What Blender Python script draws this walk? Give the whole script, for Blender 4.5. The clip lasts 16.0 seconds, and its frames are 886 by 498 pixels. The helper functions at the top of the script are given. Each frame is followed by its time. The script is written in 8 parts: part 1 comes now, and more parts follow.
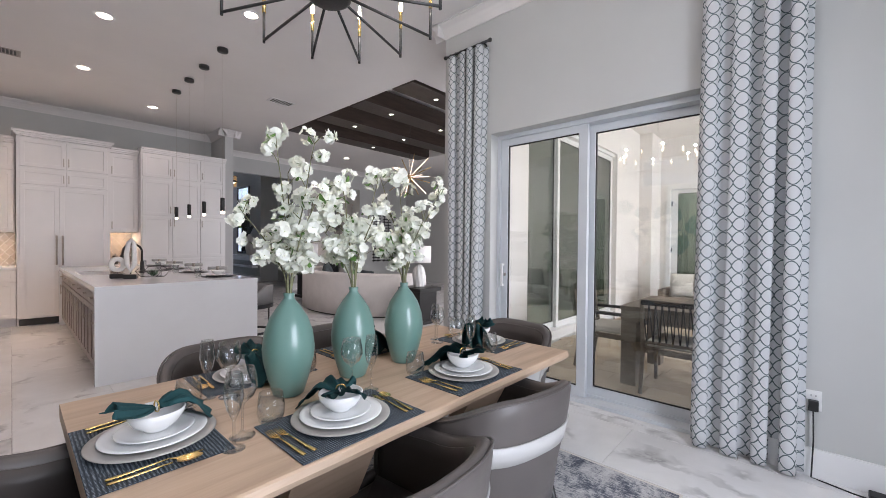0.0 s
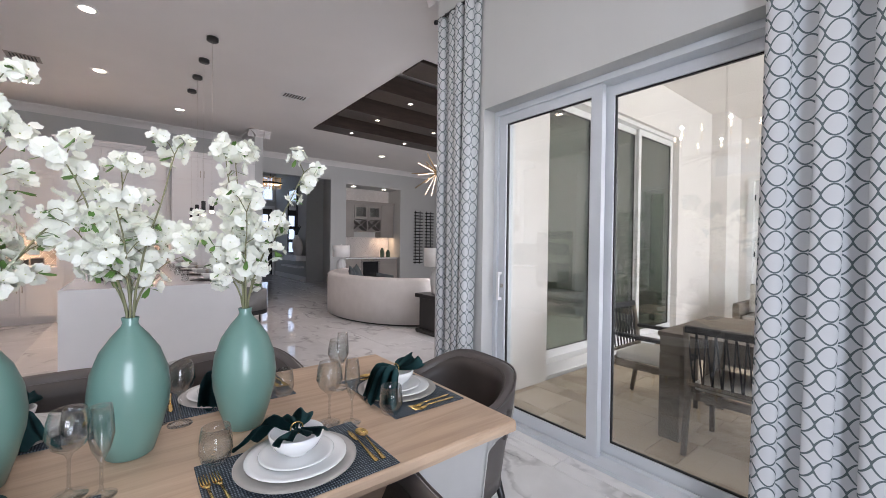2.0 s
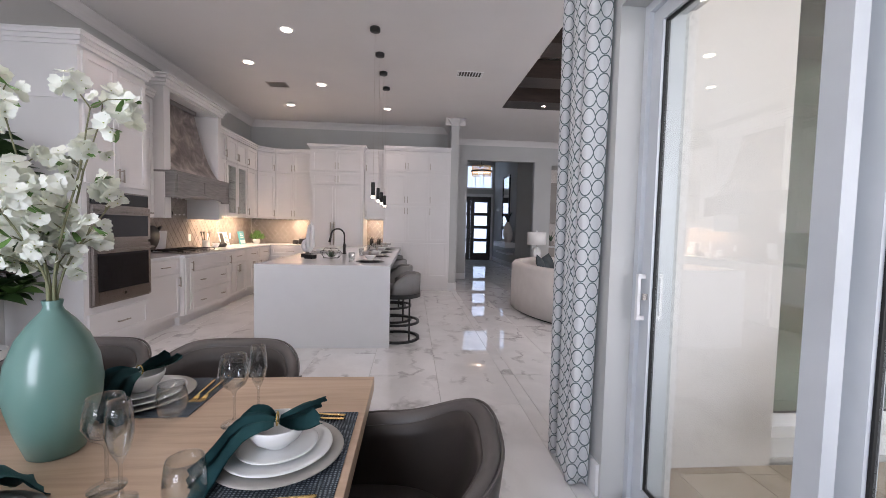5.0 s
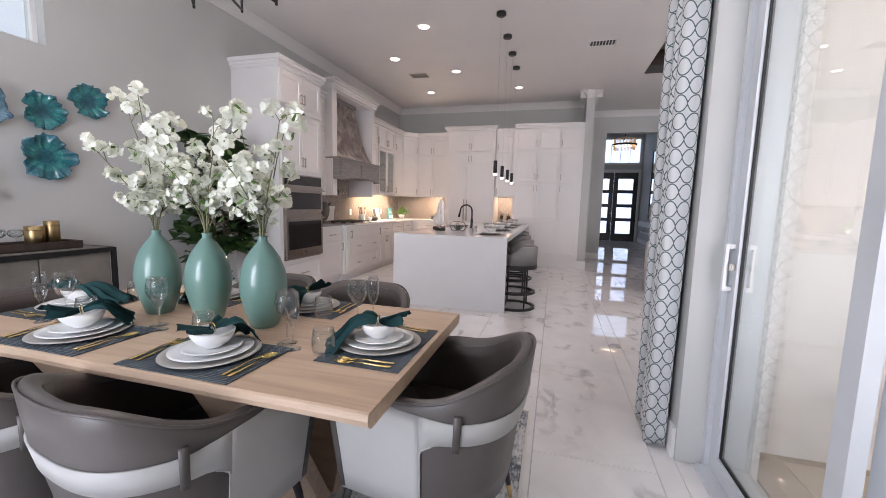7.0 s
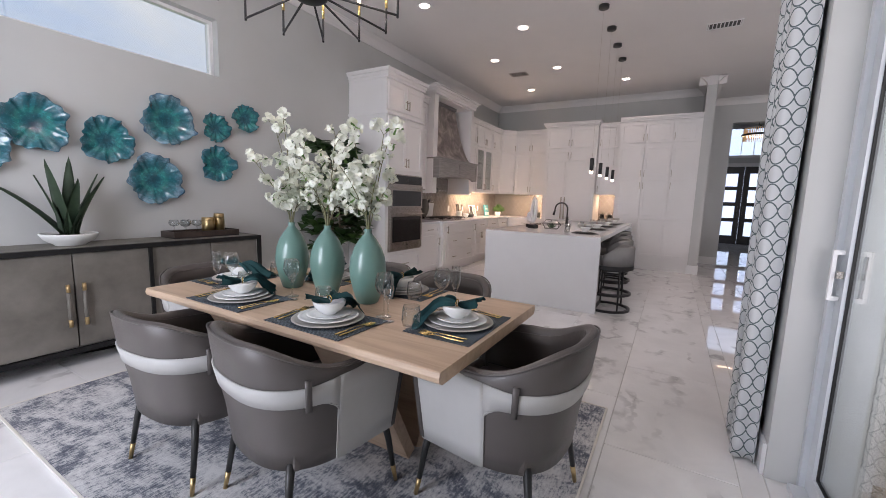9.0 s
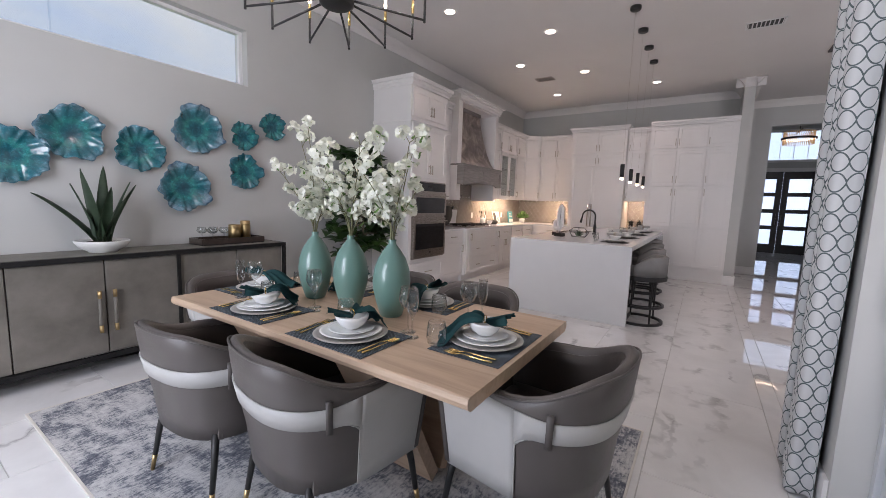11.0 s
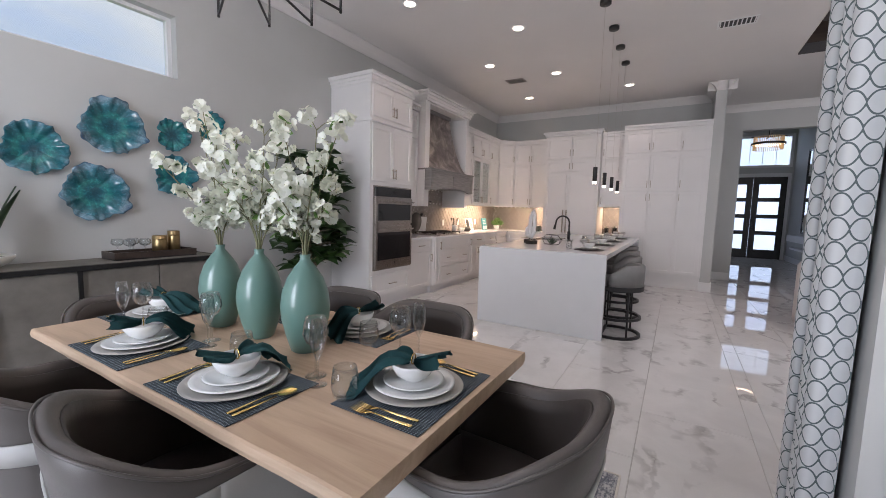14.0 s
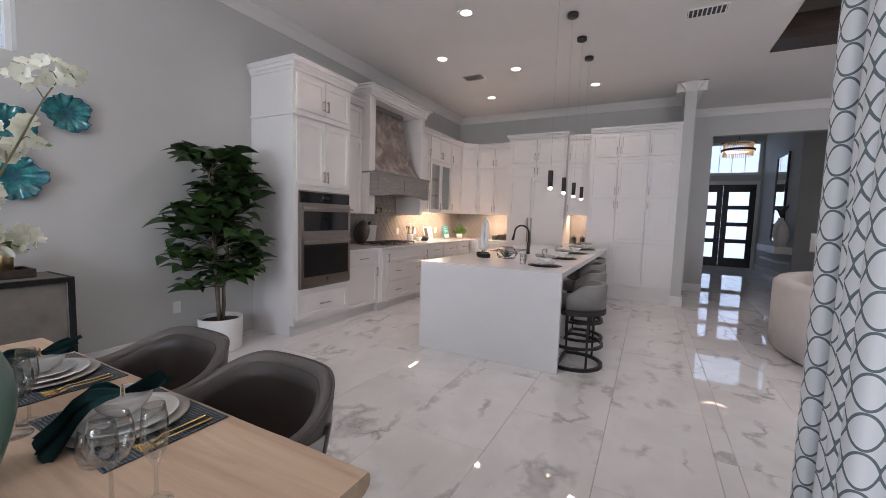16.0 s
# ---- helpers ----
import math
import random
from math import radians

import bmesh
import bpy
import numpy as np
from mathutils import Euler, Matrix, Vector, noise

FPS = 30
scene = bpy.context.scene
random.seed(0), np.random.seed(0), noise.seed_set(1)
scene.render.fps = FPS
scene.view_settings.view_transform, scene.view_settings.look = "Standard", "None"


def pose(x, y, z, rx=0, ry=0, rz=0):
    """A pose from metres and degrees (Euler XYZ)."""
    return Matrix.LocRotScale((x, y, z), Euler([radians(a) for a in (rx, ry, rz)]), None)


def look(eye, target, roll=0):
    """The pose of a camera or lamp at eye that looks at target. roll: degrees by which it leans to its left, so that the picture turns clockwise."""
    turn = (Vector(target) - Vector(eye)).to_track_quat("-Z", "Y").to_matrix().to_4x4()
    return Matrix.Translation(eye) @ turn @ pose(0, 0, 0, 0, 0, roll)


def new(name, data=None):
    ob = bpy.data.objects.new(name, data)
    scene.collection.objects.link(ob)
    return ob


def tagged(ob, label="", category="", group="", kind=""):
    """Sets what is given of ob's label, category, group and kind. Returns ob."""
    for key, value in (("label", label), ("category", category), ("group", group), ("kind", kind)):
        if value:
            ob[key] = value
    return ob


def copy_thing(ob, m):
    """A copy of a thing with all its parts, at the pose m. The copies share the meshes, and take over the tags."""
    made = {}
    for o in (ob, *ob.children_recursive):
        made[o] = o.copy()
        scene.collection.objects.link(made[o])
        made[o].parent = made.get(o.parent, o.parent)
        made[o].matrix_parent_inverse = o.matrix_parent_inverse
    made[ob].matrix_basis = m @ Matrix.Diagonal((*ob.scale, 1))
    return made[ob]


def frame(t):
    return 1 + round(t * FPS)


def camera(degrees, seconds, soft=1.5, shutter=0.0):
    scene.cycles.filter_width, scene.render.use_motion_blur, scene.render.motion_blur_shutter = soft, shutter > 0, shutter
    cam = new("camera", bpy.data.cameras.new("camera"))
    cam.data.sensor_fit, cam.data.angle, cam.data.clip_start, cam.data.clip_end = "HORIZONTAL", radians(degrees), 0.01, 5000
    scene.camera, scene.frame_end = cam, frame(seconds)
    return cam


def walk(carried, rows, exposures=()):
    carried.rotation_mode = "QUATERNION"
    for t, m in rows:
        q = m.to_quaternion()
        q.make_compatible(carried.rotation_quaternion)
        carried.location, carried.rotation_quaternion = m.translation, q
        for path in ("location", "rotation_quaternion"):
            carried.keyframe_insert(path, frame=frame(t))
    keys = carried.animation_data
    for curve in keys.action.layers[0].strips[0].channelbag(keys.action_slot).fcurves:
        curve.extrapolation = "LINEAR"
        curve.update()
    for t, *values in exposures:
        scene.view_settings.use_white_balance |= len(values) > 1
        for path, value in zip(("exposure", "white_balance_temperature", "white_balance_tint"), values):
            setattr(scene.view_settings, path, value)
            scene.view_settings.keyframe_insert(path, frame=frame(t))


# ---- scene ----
cam = camera(96.9, 16.0, soft=0.8)
PATH = [
    (0, (0.014, 0.033, 1.34), (-1.332, 1.513, 1.314), 0.5),
    (0.5, (0.029, 0.287, 1.348), (-1.36, 1.726, 1.323), 0.5),
    (1, (0.007, 0.527, 1.346), (-1.437, 1.911, 1.321), 0.6),
    (1.5, (-0.025, 0.763, 1.373), (-1.533, 2.077, 1.345), 0.6),
    (2, (-0.021, 1.047, 1.364), (-1.59, 2.287, 1.339), 0.7),
    (2.5, (-0.045, 1.324, 1.356), (-1.679, 2.476, 1.322), 0.7),
    (3, (-0.104, 1.565, 1.362), (-1.812, 2.605, 1.32), 0.8),
    (3.5, (-0.155, 1.801, 1.369), (-1.948, 2.685, 1.314), 0.8),
    (4, (-0.217, 1.995, 1.368), (-2.095, 2.679, 1.297), 1.0),
    (4.5, (-0.341, 2.122, 1.371), (-2.291, 2.556, 1.283), 1.1),
    (5, (-0.392, 2.223, 1.347), (-2.383, 2.381, 1.241), 1.3),
    (5.2, (-0.355, 2.255, 1.335), (-2.351, 2.302, 1.216), 1.1),
    (7.5, (0.009, 2.58, 1.3), (-1.865, 1.926, 1.056), 1.7),
    (8, (0.067, 2.636, 1.304), (-1.755, 1.852, 1.053), 1.7),
    (8.5, (0.101, 2.675, 1.304), (-1.665, 1.769, 1.051), 1.8),
    (9, (0.121, 2.684, 1.317), (-1.596, 1.69, 1.06), 1.8),
    (11.5, (0.026, 2.57, 1.337), (-1.633, 1.476, 1.109), 1.8),
    (12, (-0.012, 2.511, 1.333), (-1.678, 1.425, 1.118), 1.7),
    (12.5, (-0.057, 2.483, 1.357), (-1.732, 1.412, 1.141), 1.7),
    (13, (-0.139, 2.493, 1.329), (-1.824, 1.436, 1.128), 1.7),
    (13.5, (-0.258, 2.535, 1.334), (-1.958, 1.501, 1.137), 1.6),
    (14, (-0.382, 2.587, 1.332), (-2.096, 1.574, 1.139), 1.5),
    (14.5, (-0.556, 2.603, 1.373), (-2.284, 1.617, 1.175), 1.6),
    (15, (-0.76, 2.604, 1.385), (-2.503, 1.641, 1.198), 1.6),
    (15.5, (-0.974, 2.645, 1.383), (-2.729, 1.702, 1.211), 1.6),
    (16, (-1.192, 2.654, 1.384), (-2.956, 1.727, 1.222), 1.7),
]
walk(cam, [(t, look(eye, target, roll)) for t, eye, target, roll in PATH],
     exposures=[(0, 1.13, 6400, 18), (5, 1.10, 6350, 19), (7.5, 1.28, 6500, 20), (8, 1.24, 6500, 20), (8.5, 1.11, 6500, 20), (9, 1.0, 6500, 20), (11.5, 0.91, 6450, 20), (13.5, 1.02, 6400, 18), (16, 1.0, 6350, 18)])

# ---- world, sun and large lights ----
world = bpy.data.worlds.new("sky")
scene.world = world
world.use_nodes = True
wn = world.node_tree.nodes
sky = wn.new("ShaderNodeTexSky")
sky.sky_type, sky.sun_disc = "NISHITA", False
sky.dust_density, sky.air_density = 7.0, 1.0
sky.sun_elevation, sky.sun_rotation = radians(52), radians(10)
world.node_tree.links.new(sky.outputs[0], wn["Background"].inputs[0])
wn["Background"].inputs[1].default_value = 0.15


def lamp(name, kind, m, power, colour=(1, 1, 1), **settings):
    data = bpy.data.lights.new(name, kind)
    data.energy, data.color = power, colour
    for key, value in settings.items():
        if key == "size":
            data.size = value
        elif key == "size_y":
            data.shape, data.size_y = "RECTANGLE", value
        elif key == "radius":
            data.shadow_soft_size = value
        elif key == "angle":
            data.angle = value
        elif key == "spot":
            data.spot_size, data.spot_blend = value, 0.6
    ob = new(name, data)
    ob.matrix_world = m
    return ob


SUN_DIR = Vector((-0.10, 0.60, 0.79))
lamp("sun", "SUN", look(SUN_DIR * 30, (0, 0, 0)), 2.4, (1.0, 0.95, 0.88), angle=radians(0.5))
# area lamps for sky light at the lanai's open side and the living room glass
lamp("lanai_light", "AREA", look((3.9, 6.6, 1.9), (-2.5, 6.4, 1.2)), 155, (0.97, 0.98, 1.0), size=5.4, size_y=2.6)
# Added fill in the unseen end wall's assumed opening, turned from the north wall.
lamp("end_window_light", "AREA", look((1.70, 0.75, 1.65), (-1.6, 0.10, 1.10)), 46, (0.84, 0.92, 1.0), size=1.3, size_y=2.0)
lamp("living_light", "AREA", look((-3.0, 6.2, 1.7), (-9, 6.4, 1.2)), 28, (0.95, 0.97, 1.0), size=3.2, size_y=2.4)

# the chandelier's ring of candle bulbs
for k in range(6):
    turn = 2 * math.pi * (2 * k + 0.3) / 12
    lamp("candle_light", "POINT", pose(-1.44 + 0.46 * math.cos(turn), 0.92 + 0.46 * math.sin(turn), 2.618), 2.6, (1.0, 0.93, 0.86), radius=0.014)

# ---- materials ----
def material(name, colour, rough=0.5, metal=0.0, spec=0.5, coat=0.0):
    m = bpy.data.materials.new(name)
    m.use_nodes = True
    p = m.node_tree.nodes["Principled BSDF"]
    p.inputs["Base Color"].default_value = (*colour, 1)
    p.inputs["Roughness"].default_value = rough
    p.inputs["Metallic"].default_value = metal
    p.inputs["Specular IOR Level"].default_value = spec
    p.inputs["Coat Weight"].default_value = coat
    return m


def node(m, kind, **values):
    n = m.node_tree.nodes.new(kind)
    for key, value in values.items():
        n.inputs[key.replace("_", " ")].default_value = value
    return n


def link(m, a, b):
    m.node_tree.links.new(a, b)


def coords(m, which="Object", scale=(1, 1, 1), shift=False):
    tc = m.node_tree.nodes.new("ShaderNodeTexCoord")
    mp = m.node_tree.nodes.new("ShaderNodeMapping")
    mp.inputs["Scale"].default_value = scale
    link(m, tc.outputs[which], mp.inputs["Vector"])
    if shift:
        info = m.node_tree.nodes.new("ShaderNodeObjectInfo")
        mul = m.node_tree.nodes.new("ShaderNodeVectorMath")
        mul.operation = "MULTIPLY"
        mul.inputs[1].default_value = (37.0, 53.0, 29.0)
        link(m, info.outputs["Random"], mul.inputs[0])
        link(m, mul.outputs[0], mp.inputs["Location"])
    return mp.outputs["Vector"]


def ramp(m, fac, stops):
    r = m.node_tree.nodes.new("ShaderNodeValToRGB")
    el = r.color_ramp.elements
    while len(el) < len(stops):
        el.new(0.5)
    for e, (at, c) in zip(el, stops):
        e.position, e.color = at, (*c, 1) if len(c) == 3 else c
    link(m, fac, r.inputs[0])
    return r.outputs[0]


def noise_fac(m, vec, scale, detail=4.0, rough=0.55, distort=0.0):
    n = node(m, "ShaderNodeTexNoise", Scale=scale, Detail=detail, Roughness=rough, Distortion=distort)
    link(m, vec, n.inputs["Vector"])
    return n.outputs["Fac"]


def bump(m, fac, strength=0.1, distance=0.01):
    b = node(m, "ShaderNodeBump", Strength=strength, Distance=distance)
    link(m, fac, b.inputs["Height"])
    link(m, b.outputs[0], m.node_tree.nodes["Principled BSDF"].inputs["Normal"])


def base(m, socket):
    link(m, socket, m.node_tree.nodes["Principled BSDF"].inputs["Base Color"])


def rough_from(m, fac, lo, hi):
    mr = node(m, "ShaderNodeMapRange")
    mr.inputs["To Min"].default_value, mr.inputs["To Max"].default_value = lo, hi
    link(m, fac, mr.inputs["Value"])
    link(m, mr.outputs[0], m.node_tree.nodes["Principled BSDF"].inputs["Roughness"])


def varied(name, c1, c2, rough=0.5, scale=3.0, fine=60.0, bumps=0.06, metal=0.0, spec=0.5, stretch=(1, 1, 1), coat=0.0):
    """A surface whose tone wanders between two colours, with a fine grain as relief."""
    m = material(name, c1, rough, metal, spec, coat)
    v = coords(m, "Object", stretch)
    f = noise_fac(m, v, scale, 5.0)
    base(m, ramp(m, f, [(0.3, c1), (0.7, c2)]))
    g = noise_fac(m, v, fine, 3.0)
    rough_from(m, g, max(0.02, rough - 0.07), min(1.0, rough + 0.07))
    if bumps:
        bump(m, g, bumps, 0.004)
    return m


WALL = varied("wall paint", (0.50, 0.505, 0.495), (0.54, 0.545, 0.535), 0.75, 1.2, 180, 0.05)
CEIL = varied("ceiling paint", (0.72, 0.70, 0.69), (0.76, 0.74, 0.73), 0.85, 1.0, 220, 0.05)
TRIM = varied("white trim paint", (0.74, 0.74, 0.74), (0.79, 0.79, 0.79), 0.4, 2.0, 120, 0.02)
STUCCO = varied("cream stucco", (0.76, 0.725, 0.70), (0.81, 0.775, 0.75), 0.9, 1.5, 90, 0.25)
CAB = varied("white cabinet lacquer", (0.76, 0.745, 0.74), (0.80, 0.785, 0.78), 0.32, 1.6, 140, 0.015)
GREYCAB = varied("taupe cabinet lacquer", (0.30, 0.27, 0.25), (0.36, 0.33, 0.30), 0.4, 1.6, 140, 0.02)
QUARTZ = varied("white quartz", (0.80, 0.81, 0.825), (0.825, 0.835, 0.85), 0.12, 5.0, 300, 0.0)
GROUT = varied("grey grout", (0.50, 0.49, 0.47), (0.58, 0.57, 0.55), 0.8, 6, 120, 0.1)
NICKEL = varied("brushed nickel", (0.42, 0.38, 0.33), (0.50, 0.46, 0.41), 0.32, 8, 300, 0.03, 1.0, stretch=(1, 1, 12))
STEEL = varied("brushed stainless steel", (0.33, 0.305, 0.29), (0.42, 0.39, 0.37), 0.28, 6, 260, 0.03, 1.0, stretch=(14, 14, 1))
BLACKGLASS = material("black oven glass", (0.012, 0.012, 0.014), 0.06)
BLACK = varied("matte black metal", (0.014, 0.014, 0.015), (0.024, 0.023, 0.022), 0.42, 8, 160, 0.03)
GOLD = varied("brushed gold", (0.80, 0.55, 0.20), (0.88, 0.64, 0.28), 0.24, 9, 160, 0.02, 1.0)
IRON = varied("dull black iron", (0.008, 0.008, 0.008), (0.015, 0.014, 0.014), 0.62, 8, 160, 0.03, spec=0.25)
BRASS = varied("aged brass", (0.42, 0.30, 0.15), (0.58, 0.43, 0.22), 0.36, 12, 120, 0.05, 1.0)
LEATHER = varied("dark taupe leather", (0.078, 0.067, 0.062), (0.104, 0.090, 0.084), 0.40, 3, 330, 0.14)
PALELEATHER = varied("pale grey leather", (0.42, 0.415, 0.40), (0.50, 0.49, 0.475), 0.45, 3, 330, 0.12)
# Inner faces of the tub chair, set darker and browner than the outside.
INNERLEATHER = varied("dark brown leather", (0.040, 0.032, 0.028), (0.058, 0.047, 0.042), 0.44, 3, 330, 0.14)
STOOLFABRIC = varied("grey stool upholstery", (0.20, 0.195, 0.195), (0.27, 0.265, 0.26), 0.6, 4, 280, 0.15)
BOUCLE = varied("cream upholstery", (0.70, 0.66, 0.63), (0.77, 0.73, 0.70), 0.85, 5, 240, 0.4)
DARKCLOTH = varied("dark teal grey cushion", (0.045, 0.06, 0.065), (0.085, 0.10, 0.105), 0.85, 8, 200, 0.4)
CHINA = varied("white glazed china", (0.80, 0.80, 0.79), (0.85, 0.85, 0.84), 0.16, 6, 60, 0.0)
CHARGER = varied("greige charger plate", (0.36, 0.34, 0.315), (0.43, 0.41, 0.385), 0.35, 10, 160, 0.04)
TEAL = varied("teal linen", (0.008, 0.055, 0.062), (0.018, 0.088, 0.095), 0.85, 14, 420, 0.35)
CELADON = varied("celadon glaze", (0.130, 0.248, 0.214), (0.150, 0.275, 0.240), 0.33, 3, 90, 0.0, coat=0.4)
WAX = varied("white petal", (0.88, 0.88, 0.80), (0.94, 0.94, 0.89), 0.6, 30, 200, 0.08)
def petal_material():
    m = bpy.data.materials["white petal"]
    nt = m.node_tree
    tr = nt.nodes.new("ShaderNodeBsdfTranslucent")
    tr.inputs["Color"].default_value = (0.86, 0.90, 0.74, 1)
    mix = nt.nodes.new("ShaderNodeMixShader")
    mix.inputs[0].default_value = 0.25
    nt.links.new(nt.nodes["Principled BSDF"].outputs[0], mix.inputs[1])
    nt.links.new(tr.outputs[0], mix.inputs[2])
    nt.links.new(mix.outputs[0], nt.nodes["Material Output"].inputs["Surface"])


petal_material()
LEAF = varied("dark green leaf", (0.018, 0.045, 0.014), (0.040, 0.085, 0.024), 0.38, 14, 90, 0.12)
FRESH = varied("fresh green leaf", (0.07, 0.16, 0.03), (0.13, 0.25, 0.06), 0.5, 14, 90, 0.12)
ALOE = varied("aloe green", (0.05, 0.09, 0.055), (0.09, 0.14, 0.085), 0.5, 9, 100, 0.12)
TWIG = varied("grey brown bark", (0.15, 0.12, 0.085), (0.24, 0.20, 0.145), 0.8, 20, 120, 0.35)
STAMEN = varied("yellow green stamen", (0.34, 0.38, 0.10), (0.46, 0.48, 0.16), 0.7, 40, 200, 0.1)
STEM = varied("green stem", (0.16, 0.17, 0.085), (0.25, 0.24, 0.14), 0.7, 20, 120, 0.25)
SOIL = varied("dark soil", (0.03, 0.024, 0.018), (0.06, 0.048, 0.036), 0.95, 30, 80, 0.8)
POT = varied("white matte pot", (0.74, 0.74, 0.72), (0.80, 0.80, 0.78), 0.55, 4, 100, 0.05)
DARKWOOD = varied("dark stained timber", (0.030, 0.020, 0.016), (0.055, 0.038, 0.030), 0.38, 4, 60, 0.1, stretch=(6, 0.7, 6))
GREYWOOD = varied("weathered grey teak", (0.155, 0.125, 0.10), (0.225, 0.19, 0.155), 0.7, 5, 60, 0.2, stretch=(1, 6, 6))
BLACKWOOD = varied("black stained wood", (0.012, 0.011, 0.011), (0.022, 0.020, 0.019), 0.4, 5, 60, 0.1)
ROPE = varied("charcoal rope", (0.022, 0.022, 0.024), (0.05, 0.05, 0.054), 0.9, 60, 200, 0.5)
CANVAS = varied("off white outdoor cushion", (0.66, 0.63, 0.58), (0.74, 0.71, 0.66), 0.9, 6, 220, 0.3)
ALU = varied("grey white aluminium frame", (0.56, 0.59, 0.62), (0.62, 0.65, 0.68), 0.35, 4, 200, 0.02)
WHITEALU = varied("white aluminium frame", (0.76, 0.76, 0.76), (0.81, 0.81, 0.81), 0.35, 4, 200, 0.02)
RUBBER = material("black gasket", (0.012, 0.012, 0.012), 0.6)
HOODGREY = varied("grey weathered wood", (0.20, 0.19, 0.185), (0.30, 0.285, 0.275), 0.5, 5, 40, 0.2, stretch=(1, 1, 9))
TILEGREY = varied("taupe glazed tile", (0.24, 0.21, 0.19), (0.33, 0.295, 0.27), 0.2, 9, 30, 0.05)
TILEWHITE = varied("white lantern tile", (0.62, 0.58, 0.56), (0.70, 0.66, 0.64), 0.2, 9, 30, 0.05)
PALEGROUT = varied("pale grout", (0.74, 0.73, 0.71), (0.80, 0.79, 0.77), 0.85, 12, 80, 0.1)
SHADE = varied("white lampshade linen", (0.78, 0.77, 0.75), (0.84, 0.83, 0.81), 0.9, 8, 260, 0.2)
PLASTIC = material("white plastic", (0.78, 0.78, 0.77), 0.4)
PAPER = material("white paper", (0.78, 0.77, 0.75), 0.7)
BLUEBOOK = varied("turquoise book cover", (0.06, 0.30, 0.36), (0.10, 0.40, 0.45), 0.4, 6, 60, 0.02)
DARKTEXT = material("dark print", (0.03, 0.03, 0.03), 0.6)

COPPER = material("mottled copper", (0.5, 0.3, 0.24), 0.34, 1.0)
v = coords(COPPER, "Object", (1, 1, 1))
f = noise_fac(COPPER, v, 4.5, 6.0, 0.6, 0.8)
base(COPPER, ramp(COPPER, f, [(0.25, (0.17, 0.15, 0.15)), (0.5, (0.34, 0.30, 0.285)), (0.75, (0.66, 0.58, 0.54))]))
rough_from(COPPER, noise_fac(COPPER, v, 9, 4), 0.25, 0.5)
bump(COPPER, f, 0.08, 0.01)


def marble():
    m = material("polished veined marble tile", (0.8, 0.8, 0.8), 0.05, 0.0, 0.5)
    v = coords(m, "Object", (1, 1, 1), True)
    warp = node(m, "ShaderNodeTexNoise", Scale=1.7, Detail=5.0, Roughness=0.6)
    link(m, v, warp.inputs["Vector"])
    add = m.node_tree.nodes.new("ShaderNodeVectorMath")
    add.operation = "MULTIPLY_ADD"
    add.inputs[1].default_value = (0.75, 0.75, 0.75)
    link(m, warp.outputs["Color"], add.inputs[0])
    link(m, v, add.inputs[2])
    turn = m.node_tree.nodes.new("ShaderNodeMapping")
    turn.inputs["Rotation"].default_value = (0, 0, radians(32))
    turn.inputs["Scale"].default_value = (0.42, 1.75, 1.0)
    link(m, add.outputs[0], turn.inputs["Vector"])
    cells = node(m, "ShaderNodeTexVoronoi", Scale=1.55)
    cells.feature = "DISTANCE_TO_EDGE"
    link(m, turn.outputs[0], cells.inputs["Vector"])
    vein = ramp(m, cells.outputs["Distance"], [(0.0, (0.0, 0.0, 0.0)), (0.010, (0.42, 0.42, 0.42)), (0.075, (1, 1, 1))])
    mask = ramp(m, noise_fac(m, v, 2.3, 3.0), [(0.50, (1, 1, 1)), (0.68, (0, 0, 0))])
    mx = m.node_tree.nodes.new("ShaderNodeMix")
    mx.data_type, mx.blend_type = "RGBA", "LIGHTEN"
    mx.inputs[0].default_value = 1.0
    link(m, vein, mx.inputs[6])
    link(m, mask, mx.inputs[7])
    cloud = ramp(m, noise_fac(m, v, 2.6, 6.0, 0.6, 0.5), [(0.35, (0.735, 0.73, 0.725)), (0.62, (0.82, 0.815, 0.81))])
    tone = m.node_tree.nodes.new("ShaderNodeMix")
    tone.data_type = "RGBA"
    tone.inputs[6].default_value = (0.34, 0.335, 0.335, 1)
    link(m, mx.outputs[2], tone.inputs[0])
    link(m, cloud, tone.inputs[7])
    base(m, tone.outputs[2])
    rough_from(m, noise_fac(m, v, 30, 2), 0.012, 0.035)
    return m


MARBLE = marble()


def oak():
    m = material("pale oak", (0.5, 0.36, 0.25), 0.45)
    v = coords(m, "Object", (7.0, 0.55, 7.0))
    f = noise_fac(m, v, 2.6, 7.0, 0.62, 0.7)
    tone = ramp(m, f, [(0.28, (0.40, 0.275, 0.185)), (0.5, (0.52, 0.375, 0.262)), (0.72, (0.60, 0.450, 0.325))])
    kv = coords(m, "Object", (1.5, 0.8, 1.0))
    knots = node(m, "ShaderNodeTexVoronoi", Scale=2.0)
    knots.voronoi_dimensions = "2D"
    link(m, kv, knots.inputs["Vector"])
    kr = ramp(m, knots.outputs["Distance"], [(0.012, (0.48, 0.40, 0.36)), (0.03, (0.80, 0.75, 0.72)), (0.075, (1, 1, 1))])
    mx = m.node_tree.nodes.new("ShaderNodeMix")
    mx.data_type, mx.blend_type = "RGBA", "MULTIPLY"
    mx.inputs[0].default_value = 1.0
    link(m, tone, mx.inputs[6])
    link(m, kr, mx.inputs[7])
    base(m, mx.outputs[2])
    rough_from(m, f, 0.36, 0.52)
    bump(m, noise_fac(m, v, 14, 4), 0.12, 0.002)
    return m


OAK = oak()


